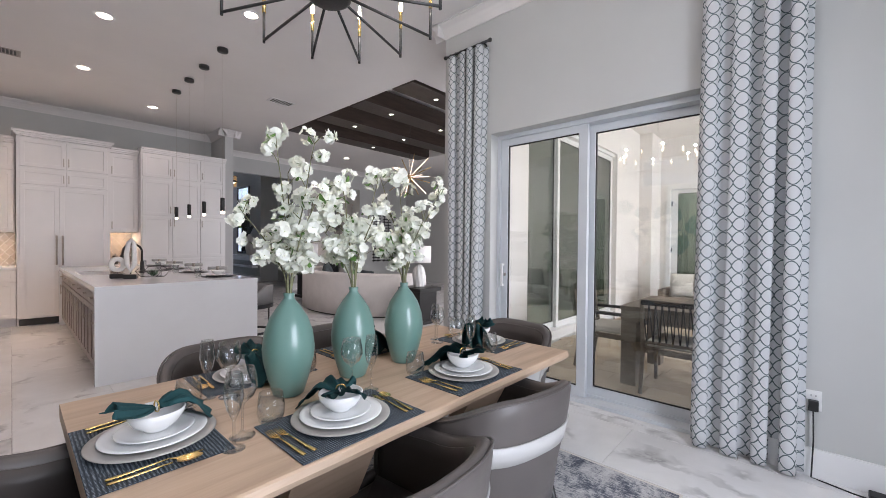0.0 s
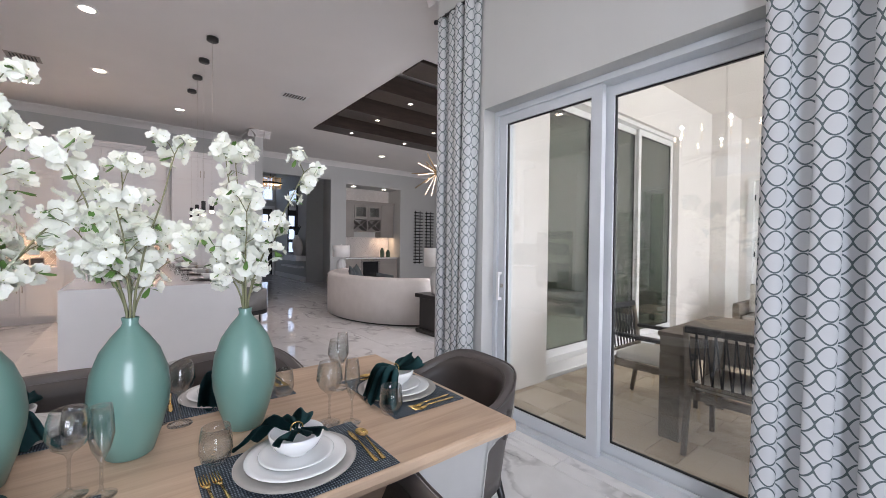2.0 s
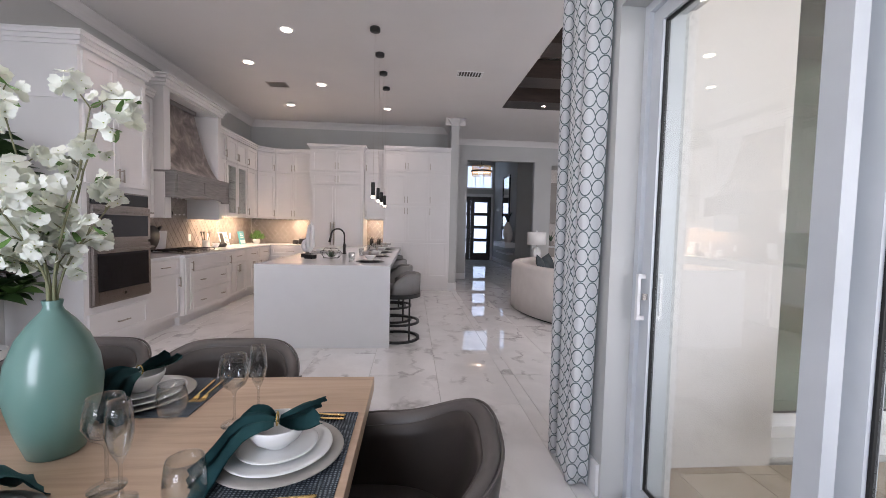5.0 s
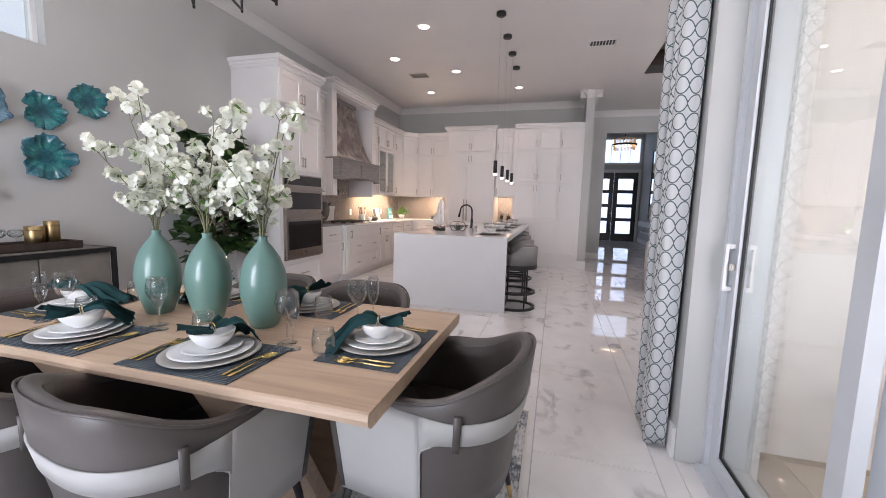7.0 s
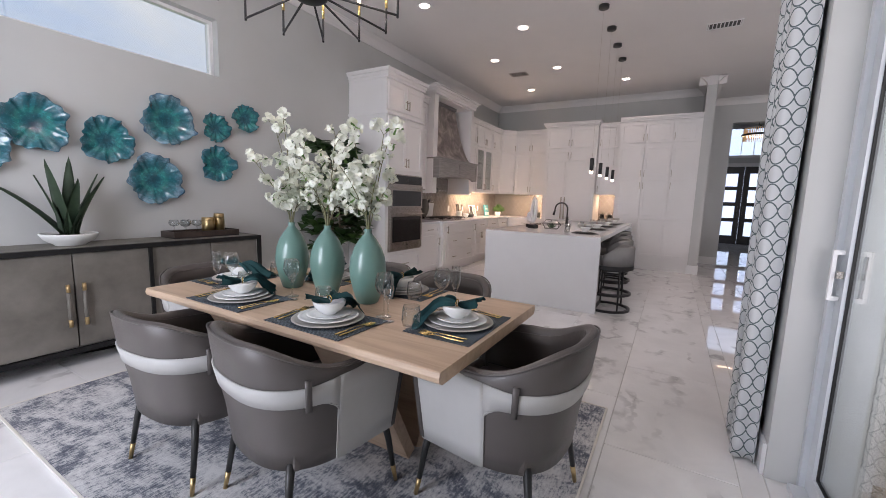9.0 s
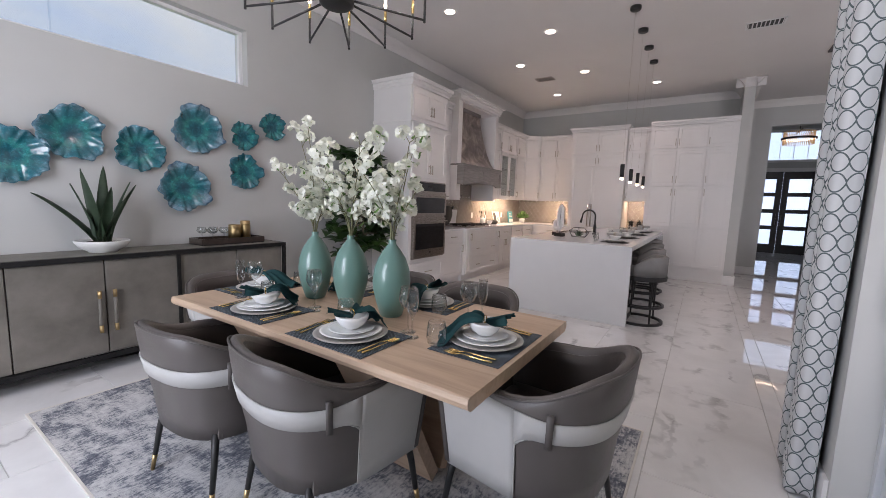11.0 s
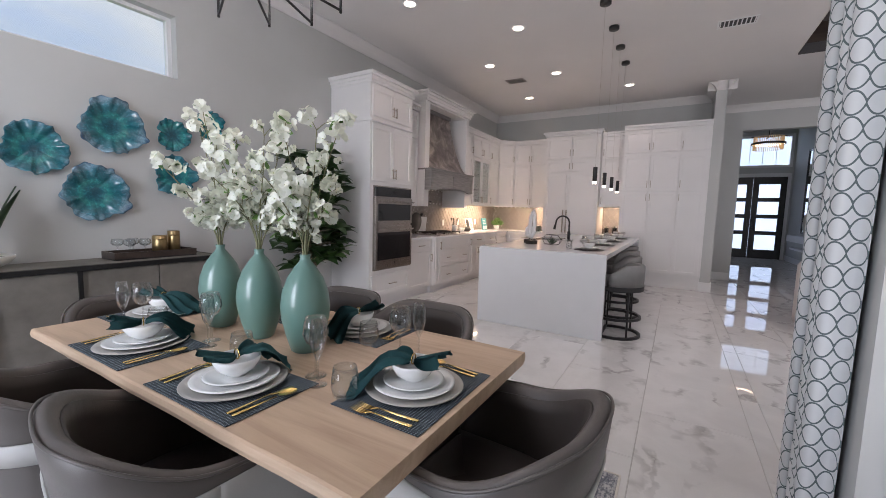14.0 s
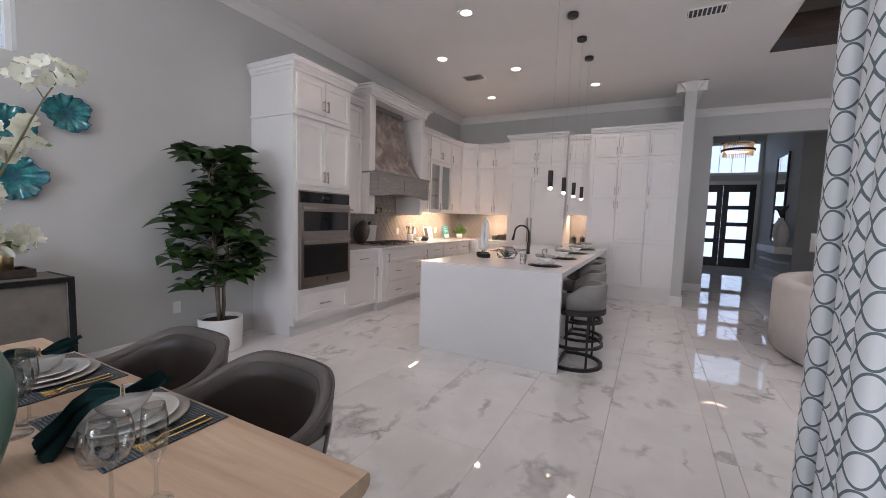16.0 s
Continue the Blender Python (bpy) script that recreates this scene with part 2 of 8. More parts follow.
def rug_material():
    m = material("distressed grey rug", (0.4, 0.4, 0.42), 0.95, 0.0, 0.1)
    v = coords(m, "Object", (1.0, 0.62, 1.0))
    big = noise_fac(m, v, 5.5, 10.0, 0.80, 0.3)
    fine = noise_fac(m, coords(m, "Object", (3.0, 9.0, 1.0)), 9.0, 4.0, 0.7)
    both = m.node_tree.nodes.new("ShaderNodeMath")
    both.operation = "MULTIPLY_ADD"
    both.inputs[1].default_value = 0.45
    link(m, fine, both.inputs[0])
    link(m, big, both.inputs[2])
    base(m, ramp(m, both.outputs[0], [(0.60, (0.11, 0.12, 0.15)), (0.68, (0.24, 0.25, 0.28)), (0.73, (0.48, 0.48, 0.49)), (0.84, (0.66, 0.655, 0.65))]))
    bump(m, noise_fac(m, coords(m), 260, 2), 0.5, 0.006)
    return m


RUG = rug_material()


def weave():
    m = material("blue grey woven vinyl", (0.06, 0.08, 0.1), 0.75)
    v = coords(m, "Object", (1, 1, 1))
    a = node(m, "ShaderNodeTexWave", Scale=46.0, Distortion=1.6)
    a.bands_direction = "X"
    b = node(m, "ShaderNodeTexWave", Scale=34.0, Distortion=1.6)
    b.bands_direction = "Y"
    link(m, v, a.inputs["Vector"])
    link(m, v, b.inputs["Vector"])
    mul = m.node_tree.nodes.new("ShaderNodeMath")
    mul.operation = "MULTIPLY"
    link(m, a.outputs["Fac"], mul.inputs[0])
    link(m, b.outputs["Fac"], mul.inputs[1])
    fleck = node(m, "ShaderNodeMath")
    fleck.operation = "MULTIPLY"
    link(m, mul.outputs[0], fleck.inputs[0])
    link(m, ramp(m, noise_fac(m, coords(m, "Object", (1.0, 5.0, 1.0)), 55, 3), [(0.36, (0.25, 0.25, 0.25)), (0.62, (1.3, 1.3, 1.3))]), fleck.inputs[1])
    base(m, ramp(m, fleck.outputs[0], [(0.05, (0.018, 0.027, 0.038)), (0.32, (0.085, 0.115, 0.145)), (0.75, (0.24, 0.28, 0.31))]))
    bump(m, mul.outputs[0], 0.6, 0.003)
    return m


WEAVE = weave()


def curtain_material():
    """White cloth printed with chained grey ovals; u runs along the cloth, v up it, in metres."""
    m = material("printed curtain cloth", (0.8, 0.8, 0.8), 0.85, 0.0, 0.2)
    tc = m.node_tree.nodes.new("ShaderNodeTexCoord")
    sep = m.node_tree.nodes.new("ShaderNodeSeparateXYZ")
    link(m, tc.outputs["UV"], sep.inputs[0])

    def math_node(op, a, b=None, c=None):
        n = m.node_tree.nodes.new("ShaderNodeMath")
        n.operation = op
        for i, val in enumerate((a, b, c)):
            if val is None:
                continue
            if isinstance(val, (int, float)):
                n.inputs[i].default_value = val
            else:
                link(m, val, n.inputs[i])
        return n.outputs[0]

    p, amp, length = 0.0435, 0.0400, 0.146
    sine = math_node("SINE", math_node("MULTIPLY", sep.outputs["X"], 2 * math.pi / length))
    size = math_node("MAXIMUM", math_node("ABSOLUTE", sine), 0.04)
    wave = math_node("MULTIPLY", math_node("MULTIPLY", math_node("SIGN", sine), math_node("POWER", size, 0.72)), amp)
    d1 = math_node("ABSOLUTE", math_node("WRAP", math_node("SUBTRACT", sep.outputs["Y"], wave), p, -p))
    d2 = math_node("ABSOLUTE", math_node("WRAP", math_node("ADD", sep.outputs["Y"], wave), p, -p))
    slope = math_node("MULTIPLY", math_node("COSINE", math_node("MULTIPLY", sep.outputs["X"], 2 * math.pi / length)), 0.72 * amp * 2 * math.pi / length)
    slope = math_node("MULTIPLY", slope, math_node("POWER", size, -0.28))
    lean = math_node("SQRT", math_node("MULTIPLY_ADD", slope, slope, 1.0))
    d = math_node("DIVIDE", math_node("MINIMUM", d1, d2), lean)
    tone = ramp(m, math_node("MULTIPLY", d, 100.0), [(0.27, (0.115, 0.145, 0.155)), (0.36, (0.60, 0.615, 0.63))])
    base(m, tone)
    m.node_tree.nodes["Principled BSDF"].inputs["Transmission Weight"].default_value = 0.0
    bump(m, noise_fac(m, coords(m), 400, 2), 0.25, 0.002)
    return m


CURTAIN = curtain_material()


def shagreen():
    m = material("grey shagreen panel", (0.3, 0.28, 0.25), 0.45)
    v = coords(m, "Object", (1, 1, 1), True)
    f = noise_fac(m, v, 5, 4)
    cells = node(m, "ShaderNodeTexVoronoi", Scale=170.0)
    link(m, v, cells.inputs["Vector"])
    base(m, ramp(m, f, [(0.3, (0.120, 0.109, 0.093)), (0.7, (0.200, 0.183, 0.158))]))
    bump(m, cells.outputs["Distance"], 0.25, 0.002)
    return m


SHAGREEN = shagreen()


def sea_glass():
    """Turquoise art glass: dark teal throat, pale crackled rim."""
    m = material("turquoise art glass", (0.02, 0.2, 0.22), 0.12, 0.0, 0.5, 0.8)
    tc = m.node_tree.nodes.new("ShaderNodeTexCoord")
    ln = m.node_tree.nodes.new("ShaderNodeVectorMath")
    ln.operation = "LENGTH"
    sc = m.node_tree.nodes.new("ShaderNodeMapping")
    sc.inputs["Scale"].default_value = (1, 1, 0)
    link(m, tc.outputs["Object"], sc.inputs["Vector"])
    link(m, sc.outputs[0], ln.inputs[0])
    v = coords(m, "Object", (1, 1, 1), True)
    add = m.node_tree.nodes.new("ShaderNodeMath")
    add.operation = "MULTIPLY_ADD"
    add.inputs[1].default_value = 0.13
    link(m, noise_fac(m, v, 13, 7, 0.68, 1.8), add.inputs[0])
    link(m, ln.outputs["Value"], add.inputs[2])
    body = ramp(m, add.outputs[0], [(0.06, (0.004, 0.060, 0.090)), (0.115, (0.008, 0.115, 0.150)), (0.155, (0.02, 0.23, 0.235)), (0.19, (0.012, 0.135, 0.165)),
                                    (0.235, (0.03, 0.17, 0.22)), (0.275, (0.16, 0.29, 0.37)), (0.31, (0.05, 0.12, 0.21))])
    flecks = ramp(m, noise_fac(m, v, 42, 5, 0.7, 0.6), [(0.50, (0.8, 0.8, 0.8)), (0.68, (1.6, 1.6, 1.6))])
    mx = m.node_tree.nodes.new("ShaderNodeMix")
    mx.data_type, mx.blend_type = "RGBA", "MULTIPLY"
    mx.inputs[0].default_value = 0.8
    link(m, body, mx.inputs[6])
    link(m, flecks, mx.inputs[7])
    base(m, mx.outputs[2])
    bump(m, noise_fac(m, v, 24, 3, 0.5), 0.5, 0.010)
    return m


SEAGLASS = sea_glass()


def glass(name, colour, rough=0.0, base_gloss=0.045, power=4.0):
    """Thin clear glass: straight view through it, with a mirror gloss that grows at grazing angles."""
    m = bpy.data.materials.new(name)
    m.use_nodes = True
    nt = m.node_tree
    nt.nodes.remove(nt.nodes["Principled BSDF"])
    clear = nt.nodes.new("ShaderNodeBsdfTransparent")
    clear.inputs["Color"].default_value = (*colour, 1)
    gloss = nt.nodes.new("ShaderNodeBsdfGlossy")
    gloss.inputs["Roughness"].default_value = rough
    lw = nt.nodes.new("ShaderNodeLayerWeight")
    lw.inputs["Blend"].default_value = 0.5
    pw = nt.nodes.new("ShaderNodeMath")
    pw.operation = "POWER"
    pw.inputs[1].default_value = power
    nt.links.new(lw.outputs["Facing"], pw.inputs[0])
    fr = nt.nodes.new("ShaderNodeMath")
    fr.operation = "MULTIPLY_ADD"
    fr.inputs[1].default_value, fr.inputs[2].default_value = 0.75, base_gloss
    nt.links.new(pw.outputs[0], fr.inputs[0])
    mix = nt.nodes.new("ShaderNodeMixShader")
    nt.links.new(fr.outputs[0], mix.inputs[0])
    nt.links.new(clear.outputs[0], mix.inputs[1])
    nt.links.new(gloss.outputs[0], mix.inputs[2])
    nt.links.new(mix.outputs[0], nt.nodes["Material Output"].inputs["Surface"])
    return m


PANE = glass("clear pane", (0.93, 0.955, 0.945), 0.0, 0.115, 3.6)
GREENPANE = glass("green tinted pane", (0.50, 0.585, 0.515), 0.0, 0.15, 3.4)
CRYSTAL = glass("clear drinking glass", (0.945, 0.955, 0.955), 0.0, 0.045, 1.9)
FROST = material("frosted door glass", (0.92, 0.95, 1.0), 0.3)
FROST.node_tree.nodes["Principled BSDF"].inputs["Transmission Weight"].default_value = 1.0
MIRROR = material("mirror", (0.85, 0.86, 0.86), 0.01, 1.0)


def glow(name, colour, strength):
    m = material(name, colour, 0.5)
    p = m.node_tree.nodes["Principled BSDF"]
    p.inputs["Emission Color"].default_value = (*colour, 1)
    p.inputs["Emission Strength"].default_value = strength
    return m


CANGLOW = glow("lit downlight", (1.0, 0.86, 0.70), 6.0)
BULB = glow("lit bulb", (1.0, 0.80, 0.58), 5.0)
ROD = glow("softly lit glass rod", (1.0, 0.82, 0.66), 0.55)
AMBER = glow("amber glass", (0.55, 0.36, 0.17), 0.20)
DAYGLOW = glow("bright sky outside", (0.62, 0.76, 1.0), 0.55)

# ---- mesh helpers ----
def add_box(bm, x0, x1, y0, y1, z0, z1, m=None):
    x0, x1 = min(x0, x1), max(x0, x1)
    y0, y1 = min(y0, y1), max(y0, y1)
    z0, z1 = min(z0, z1), max(z0, z1)
    vs = [bm.verts.new((x, y, z)) for z in (z0, z1) for y in (y0, y1) for x in (x0, x1)]
    if m is not None:
        for q in vs:
            q.co = m @ q.co
    for a in ((0, 2, 3, 1), (4, 5, 7, 6), (0, 1, 5, 4), (2, 6, 7, 3), (0, 4, 6, 2), (1, 3, 7, 5)):
        bm.faces.new([vs[i] for i in a])
    return vs


def box(x0, x1, y0, y1, z0, z1, bevel=0.0, seg=1):
    bm = bmesh.new()
    add_box(bm, x0, x1, y0, y1, z0, z1)
    if bevel:
        bmesh.ops.bevel(bm, geom=bm.edges[:], offset=bevel, segments=seg, affect="EDGES", profile=0.5)
    return bm


def boxes(rows):
    bm = bmesh.new()
    for r in rows:
        add_box(bm, *r)
    return bm


def lathe(profile, seg=24, close=False):
    """Turns (radius, height) pairs round the z axis."""
    bm = bmesh.new()
    rings = []
    for r, z in profile:
        if r < 1e-5:
            rings.append([bm.verts.new((0, 0, z))])
        else:
            rings.append([bm.verts.new((r * math.cos(2 * math.pi * i / seg), r * math.sin(2 * math.pi * i / seg), z)) for i in range(seg)])
    pairs = list(zip(rings, rings[1:])) + ([(rings[-1], rings[0])] if close else [])
    for a, b in pairs:
        for i in range(seg):
            j = (i + 1) % seg
            if len(a) == 1 and len(b) == 1:
                continue
            if len(a) == 1:
                bm.faces.new((a[0], b[j], b[i]))
            elif len(b) == 1:
                bm.faces.new((a[i], a[j], b[0]))
            else:
                bm.faces.new((a[i], a[j], b[j], b[i]))
    bmesh.ops.recalc_face_normals(bm, faces=bm.faces)
    for f in bm.faces:
        f.smooth = True
    return bm


def add_tube(bm, pts, radii, seg=8, closed=False):
    pts = [Vector(p) for p in pts]
    if isinstance(radii, (int, float)):
        radii = [radii] * len(pts)
    rings, n = [], len(pts)
    side = None
    for i, p in enumerate(pts):
        if closed:
            d = pts[(i + 1) % n] - pts[i - 1]
        else:
            d = pts[min(i + 1, n - 1)] - pts[max(i - 1, 0)]
        d.normalize()
        if side is None:
            side = d.orthogonal().normalized()
        side = (side - d * side.dot(d)).normalized()
        up = d.cross(side)
        rings.append([bm.verts.new(p + (side * math.cos(2 * math.pi * k / seg) + up * math.sin(2 * math.pi * k / seg)) * radii[i]) for k in range(seg)])
    for i in range(n if closed else n - 1):
        a, b = rings[i], rings[(i + 1) % n]
        for k in range(seg):
            f = bm.faces.new((a[k], a[(k + 1) % seg], b[(k + 1) % seg], b[k]))
            f.smooth = True
    if not closed:
        bm.faces.new(rings[0][::-1])
        bm.faces.new(rings[-1])


def tube(pts, radii, seg=8, closed=False):
    bm = bmesh.new()
    add_tube(bm, pts, radii, seg, closed)
    return bm


def sheet(fn, nu, nv, thick=0.0, wrap=False):
    """A surface from fn(u, v) with u, v in 0..1; thick: gives it a second side."""
    bm = bmesh.new()
    g = [[bm.verts.new(fn(i / nu, j / nv)) for j in range(nv + 1)] for i in range(nu + (0 if wrap else 1))]
    for i in range(nu):
        for j in range(nv):
            a, b = g[i], g[(i + 1) % len(g)]
            f = bm.faces.new((a[j], b[j], b[j + 1], a[j + 1]))
            f.smooth = True
    if thick:
        bmesh.ops.solidify(bm, geom=bm.faces[:], thickness=thick)
        for f in bm.faces:
            f.smooth = True
    return bm


def to_mesh(name, bm, mat):
    me = bpy.data.meshes.new(name)
    bm.to_mesh(me)
    bm.free()
    for m in (mat if isinstance(mat, (list, tuple)) else [mat]):
        me.materials.append(m)
    return me


def part(name, bm, mat, parent, label=""):
    me = bm if isinstance(bm, bpy.types.Mesh) else to_mesh(name, bm, mat)
    ob = new(name, me)
    ob.parent = parent
    return tagged(ob, label)


def thing(name, m, label, category, group=""):
    ob = new(name)
    ob.empty_display_size = 0.1
    ob.matrix_world = m
    return tagged(ob, label, category, group)


def single(name, bm, mat, m, label, category, group=""):
    ob = new(name, to_mesh(name, bm, mat))
    ob.matrix_world = m
    return tagged(ob, label, category, group)


def setting(name, bm, mat, label=""):
    return tagged(new(name, to_mesh(name, bm, mat)), label, "", "", "structure")


# ---- large structure ----
H = 3.66            # ceiling
S, N = -1.43, 3.19  # dining room's two long walls
E_, W_ = 1.70, -9.66
LX, LW, LN = -2.84, -10.72, 9.8   # living room: its glass side, far wall, end wall
DX0, DX1, DH = -2.235, -0.42, 2.415  # sliding door's opening
WX0, WX1, WZ0, WZ1 = -2.33, 0.32, 2.466, 3.012  # clerestory window

setting("wall_south", boxes([
    (W_, WX0, S - 0.22, S, 0, H), (WX1, E_ + 0.2, S - 0.22, S, 0, H),
    (WX0, WX1, S - 0.22, S, 0, WZ0), (WX0, WX1, S - 0.22, S, WZ1, H)]), WALL)
# Unseen wall; its opening is assumed, cut to admit the added fill.
setting("wall_east", boxes([
    (E_, E_ + 0.2, S, -0.10, 0, H), (E_, E_ + 0.2, 1.60, N + 0.36, 0, H),
    (E_, E_ + 0.2, -0.10, 1.60, 0, 0.55), (E_, E_ + 0.2, -0.10, 1.60, 2.65, H)]), WALL)
setting("wall_north", boxes([
    (LX, DX0, N, N + 0.34, 0, H), (DX1, E_, N, N + 0.34, 0, H), (DX0, DX1, N, N + 0.34, DH, H)]), WALL)
setting("wall_kitchen_end", boxes([(W_ - 0.2, W_, S - 0.22, 3.02, 0, H)]), WALL)
setting("wall_nib", boxes([(LW, -8.83, 3.02, 3.18, 0, H)]), WALL)
NY0, NY1 = 5.90, 7.75   # the bar's niche
setting("wall_living_end", boxes([
    (LW - 0.16, LW, 3.18, 3.64, 0, H), (LW - 0.16, LW, 3.64, 5.44, 3.15, H), (LW - 0.16, LW, 5.44, NY0, 0, H),
    (LW - 0.16, LW, NY0, NY1, 3.08, H), (LW - 0.16, LW, NY1, LN, 0, H),
    (LW - 0.85, LW - 0.75, NY0 - 0.10, NY1 + 0.10, 0, 3.2), (LW - 0.75, LW - 0.16, NY0 - 0.10, NY0, 0, 3.2),
    (LW - 0.75, LW - 0.16, NY1, NY1 + 0.10, 0, 3.2), (LW - 0.75, LW - 0.16, NY0, NY1, 3.08, 3.2)]), WALL)
setting("wall_living_north", boxes([(LW - 0.16, LX + 0.34, LN, LN + 0.2, 0, H)]), WALL)
GY0, GY1, GH = 4.37, 7.56, 3.02
setting("wall_living_east", boxes([
    (LX, LX + 0.02, N + 0.34, GY0, 0, H), (LX, LX + 0.02, GY1, LN, 0, H), (LX, LX + 0.02, GY0, GY1, GH, H)]), WALL)
setting("wall_lanai_stucco", boxes([
    (LX + 0.02, -2.50, N + 0.34, GY0, -0.05, H), (LX + 0.02, -2.50, GY1, LN - 0.2, -0.05, H), (LX + 0.02, -2.50, GY0, GY1, GH, H),
    (-2.50, E_ + 0.2, N + 0.34, N + 0.37, DH, H), (-2.50, DX0, N + 0.34, N + 0.37, -0.05, DH), (DX1, E_ + 0.2, N + 0.34, N + 0.37, -0.05, DH),
    (-2.50, -2.14, LN - 0.2, LN, -0.05, H), (-1.16, 4.2, LN - 0.2, LN, -0.05, H), (-2.14, -1.16, LN - 0.2, LN, 2.62, H),
    (-2.50, -2.26, 8.9, LN - 0.2, -0.05, H)]), STUCCO)
setting("wall_hall", boxes([
    (-17.4, LW - 0.16, 3.22, 3.36, 0, 4.6), (-17.4, -13.6, 5.75, 5.9, 0, 4.6), (-13.75, -13.6, 5.9, 6.5, 0, 4.6), (-13.6, LW - 0.85, 6.35, 6.5, 0, 4.6), (LW - 0.85, LW - 0.16, 5.70, 5.79, 0, 4.6),
    (-17.5, -17.3, 3.36, 3.77, 0, 4.6), (-17.5, -17.3, 5.70, 5.75, 0, 4.6), (-17.5, -17.3, 3.77, 5.70, 2.86, 3.05), (-17.5, -17.3, 3.77, 5.70, 4.12, 4.6),
    (LW - 0.16, LW - 0.01, 3.36, 6.35, H, 4.6)]), WALL)
TX0, TX1, TY0, TY1, TH = -7.86, -4.05, 3.88, 7.6, 4.02  # tray over the living room
setting("ceiling", boxes([
    (W_ - 0.2, E_ + 0.2, S - 0.22, N + 0.37, H, H + 0.1), (LW, W_ - 0.2, 3.02, N + 0.37, H, H + 0.1),
    (LW, LX + 0.02, N + 0.37, TY0, H, H + 0.1), (LW, TX0, TY0, TY1, H, H + 0.1), (TX1, LX + 0.02, TY0, TY1, H, H + 0.1),
    (LW, LX + 0.02, TY1, LN, H, H + 0.1),
    (TX0 - 0.1, TX1 + 0.1, TY0 - 0.1, TY1 + 0.1, TH, TH + 0.1),
    (TX0 - 0.1, TX0, TY0 - 0.1, TY1 + 0.1, H + 0.1, TH), (TX1, TX1 + 0.1, TY0 - 0.1, TY1 + 0.1, H + 0.1, TH),
    (TX0, TX1, TY0 - 0.1, TY0, H + 0.1, TH), (TX0, TX1, TY1, TY1 + 0.1, H + 0.1, TH)]), CEIL)
setting("ceiling_hall", boxes([(-17.5, LW - 0.16, 3.22, 6.5, 4.6, 4.7)]), CEIL)
setting("ceiling_lanai", boxes([(LX + 0.02, 4.2, N + 0.37, LN, H, H + 0.15)]), STUCCO)
setting("roof_slab", boxes([(-17.6, 4.3, S - 0.3, LN + 0.3, 4.72, 4.9)]), STUCCO)
setting("floor", boxes([(-17.5, E_ + 0.2, S - 0.22, N + 0.34, -0.1, -0.004), (-17.5, LX + 0.3, N + 0.34, LN + 0.2, -0.1, -0.004)]), GROUT)
setting("ground", boxes([(-400, 400, -400, 400, -0.4, -0.12)]), varied("lawn", (0.05, 0.09, 0.025), (0.09, 0.14, 0.04), 0.95, 0.4, 8, 0.4))

BASE = [(-2.84, DX0 - 0.02, N - 0.016, N), (DX1 + 0.02, E_, N - 0.016, N), (-4.0, E_, S, S + 0.016), (E_ - 0.016, E_, S + 0.016, N - 0.016),
        (-8.83, -8.81, 3.0, 3.196), (LW, -8.83, 3.18, 3.196), (LX - 0.016, LX, N - 0.016, 4.46), (LW, LW + 0.016, 5.44, 5.90),
        (LW, LW + 0.016, 7.75, LN), (-17.3, LW - 0.16, 3.36, 3.376), (-17.3, -13.6, 5.734, 5.75), (LW, LW + 0.016, 3.196, 3.64)]
setting("baseboard", boxes([(a, b, c, d, 0.0, 0.165) for a, b, c, d in BASE]), TRIM)


def crown(name, p0, p1, inward, z=H, size=0.13):
    """A cove moulding from p0 to p1 under the ceiling; inward: the way into the room."""
    prof = [(0, 0), (0, -1.0), (0.10, -1.0), (0.14, -0.86), (0.30, -0.60), (0.52, -0.36), (0.80, -0.18), (0.86, -0.10), (1.0, -0.10), (1.0, 0)]
    bm = bmesh.new()
    rows = []
    for p in (p0, p1):
        rows.append([bm.verts.new((p[0] + inward[0] * a * size, p[1] + inward[1] * a * size, z + b * size)) for a, b in prof])
    n = len(prof)
    for i in range(n):
        bm.faces.new((rows[0][i], rows[0][(i + 1) % n], rows[1][(i + 1) % n], rows[1][i]))
    bm.faces.new(rows[0])
    bm.faces.new(rows[1][::-1])
    bmesh.ops.recalc_face_normals(bm, faces=bm.faces)
    return setting(name, bm, CEIL)


crown("trim", (W_, S), (E_, S), (0, 1))
crown("trim", (LX - 0.13, N), (E_, N), (0, -1))
crown("trim", (W_, S), (W_, 3.02), (1, 0))
crown("trim", (W_, 3.02), (-8.70, 3.02), (0, -1))
crown("trim", (-8.83, 2.89), (-8.83, 3.31), (1, 0))
crown("trim", (LW, 3.18), (-8.70, 3.18), (0, 1))
crown("trim", (LW, 3.18), (LW, LN), (1, 0))
crown("trim", (LX, N - 0.13), (LX, LN), (-1, 0))
crown("trim", (E_, S), (E_, N), (-1, 0))

# the far room's beams, set in the tray
for k, bx in enumerate((-7.62, -6.52, -5.42, -4.32)):
    ob = setting("ceiling_beam", box(bx - 0.22, bx + 0.22, TY0, TY1, H - 0.02, H + 0.26, 0.006), DARKWOOD)
for bx in (-7.07, -5.97, -4.87):
    setting("trim", box(bx - 0.33, bx + 0.33, TY0, TY0 + 0.07, TH - 0.12, TH), CEIL)

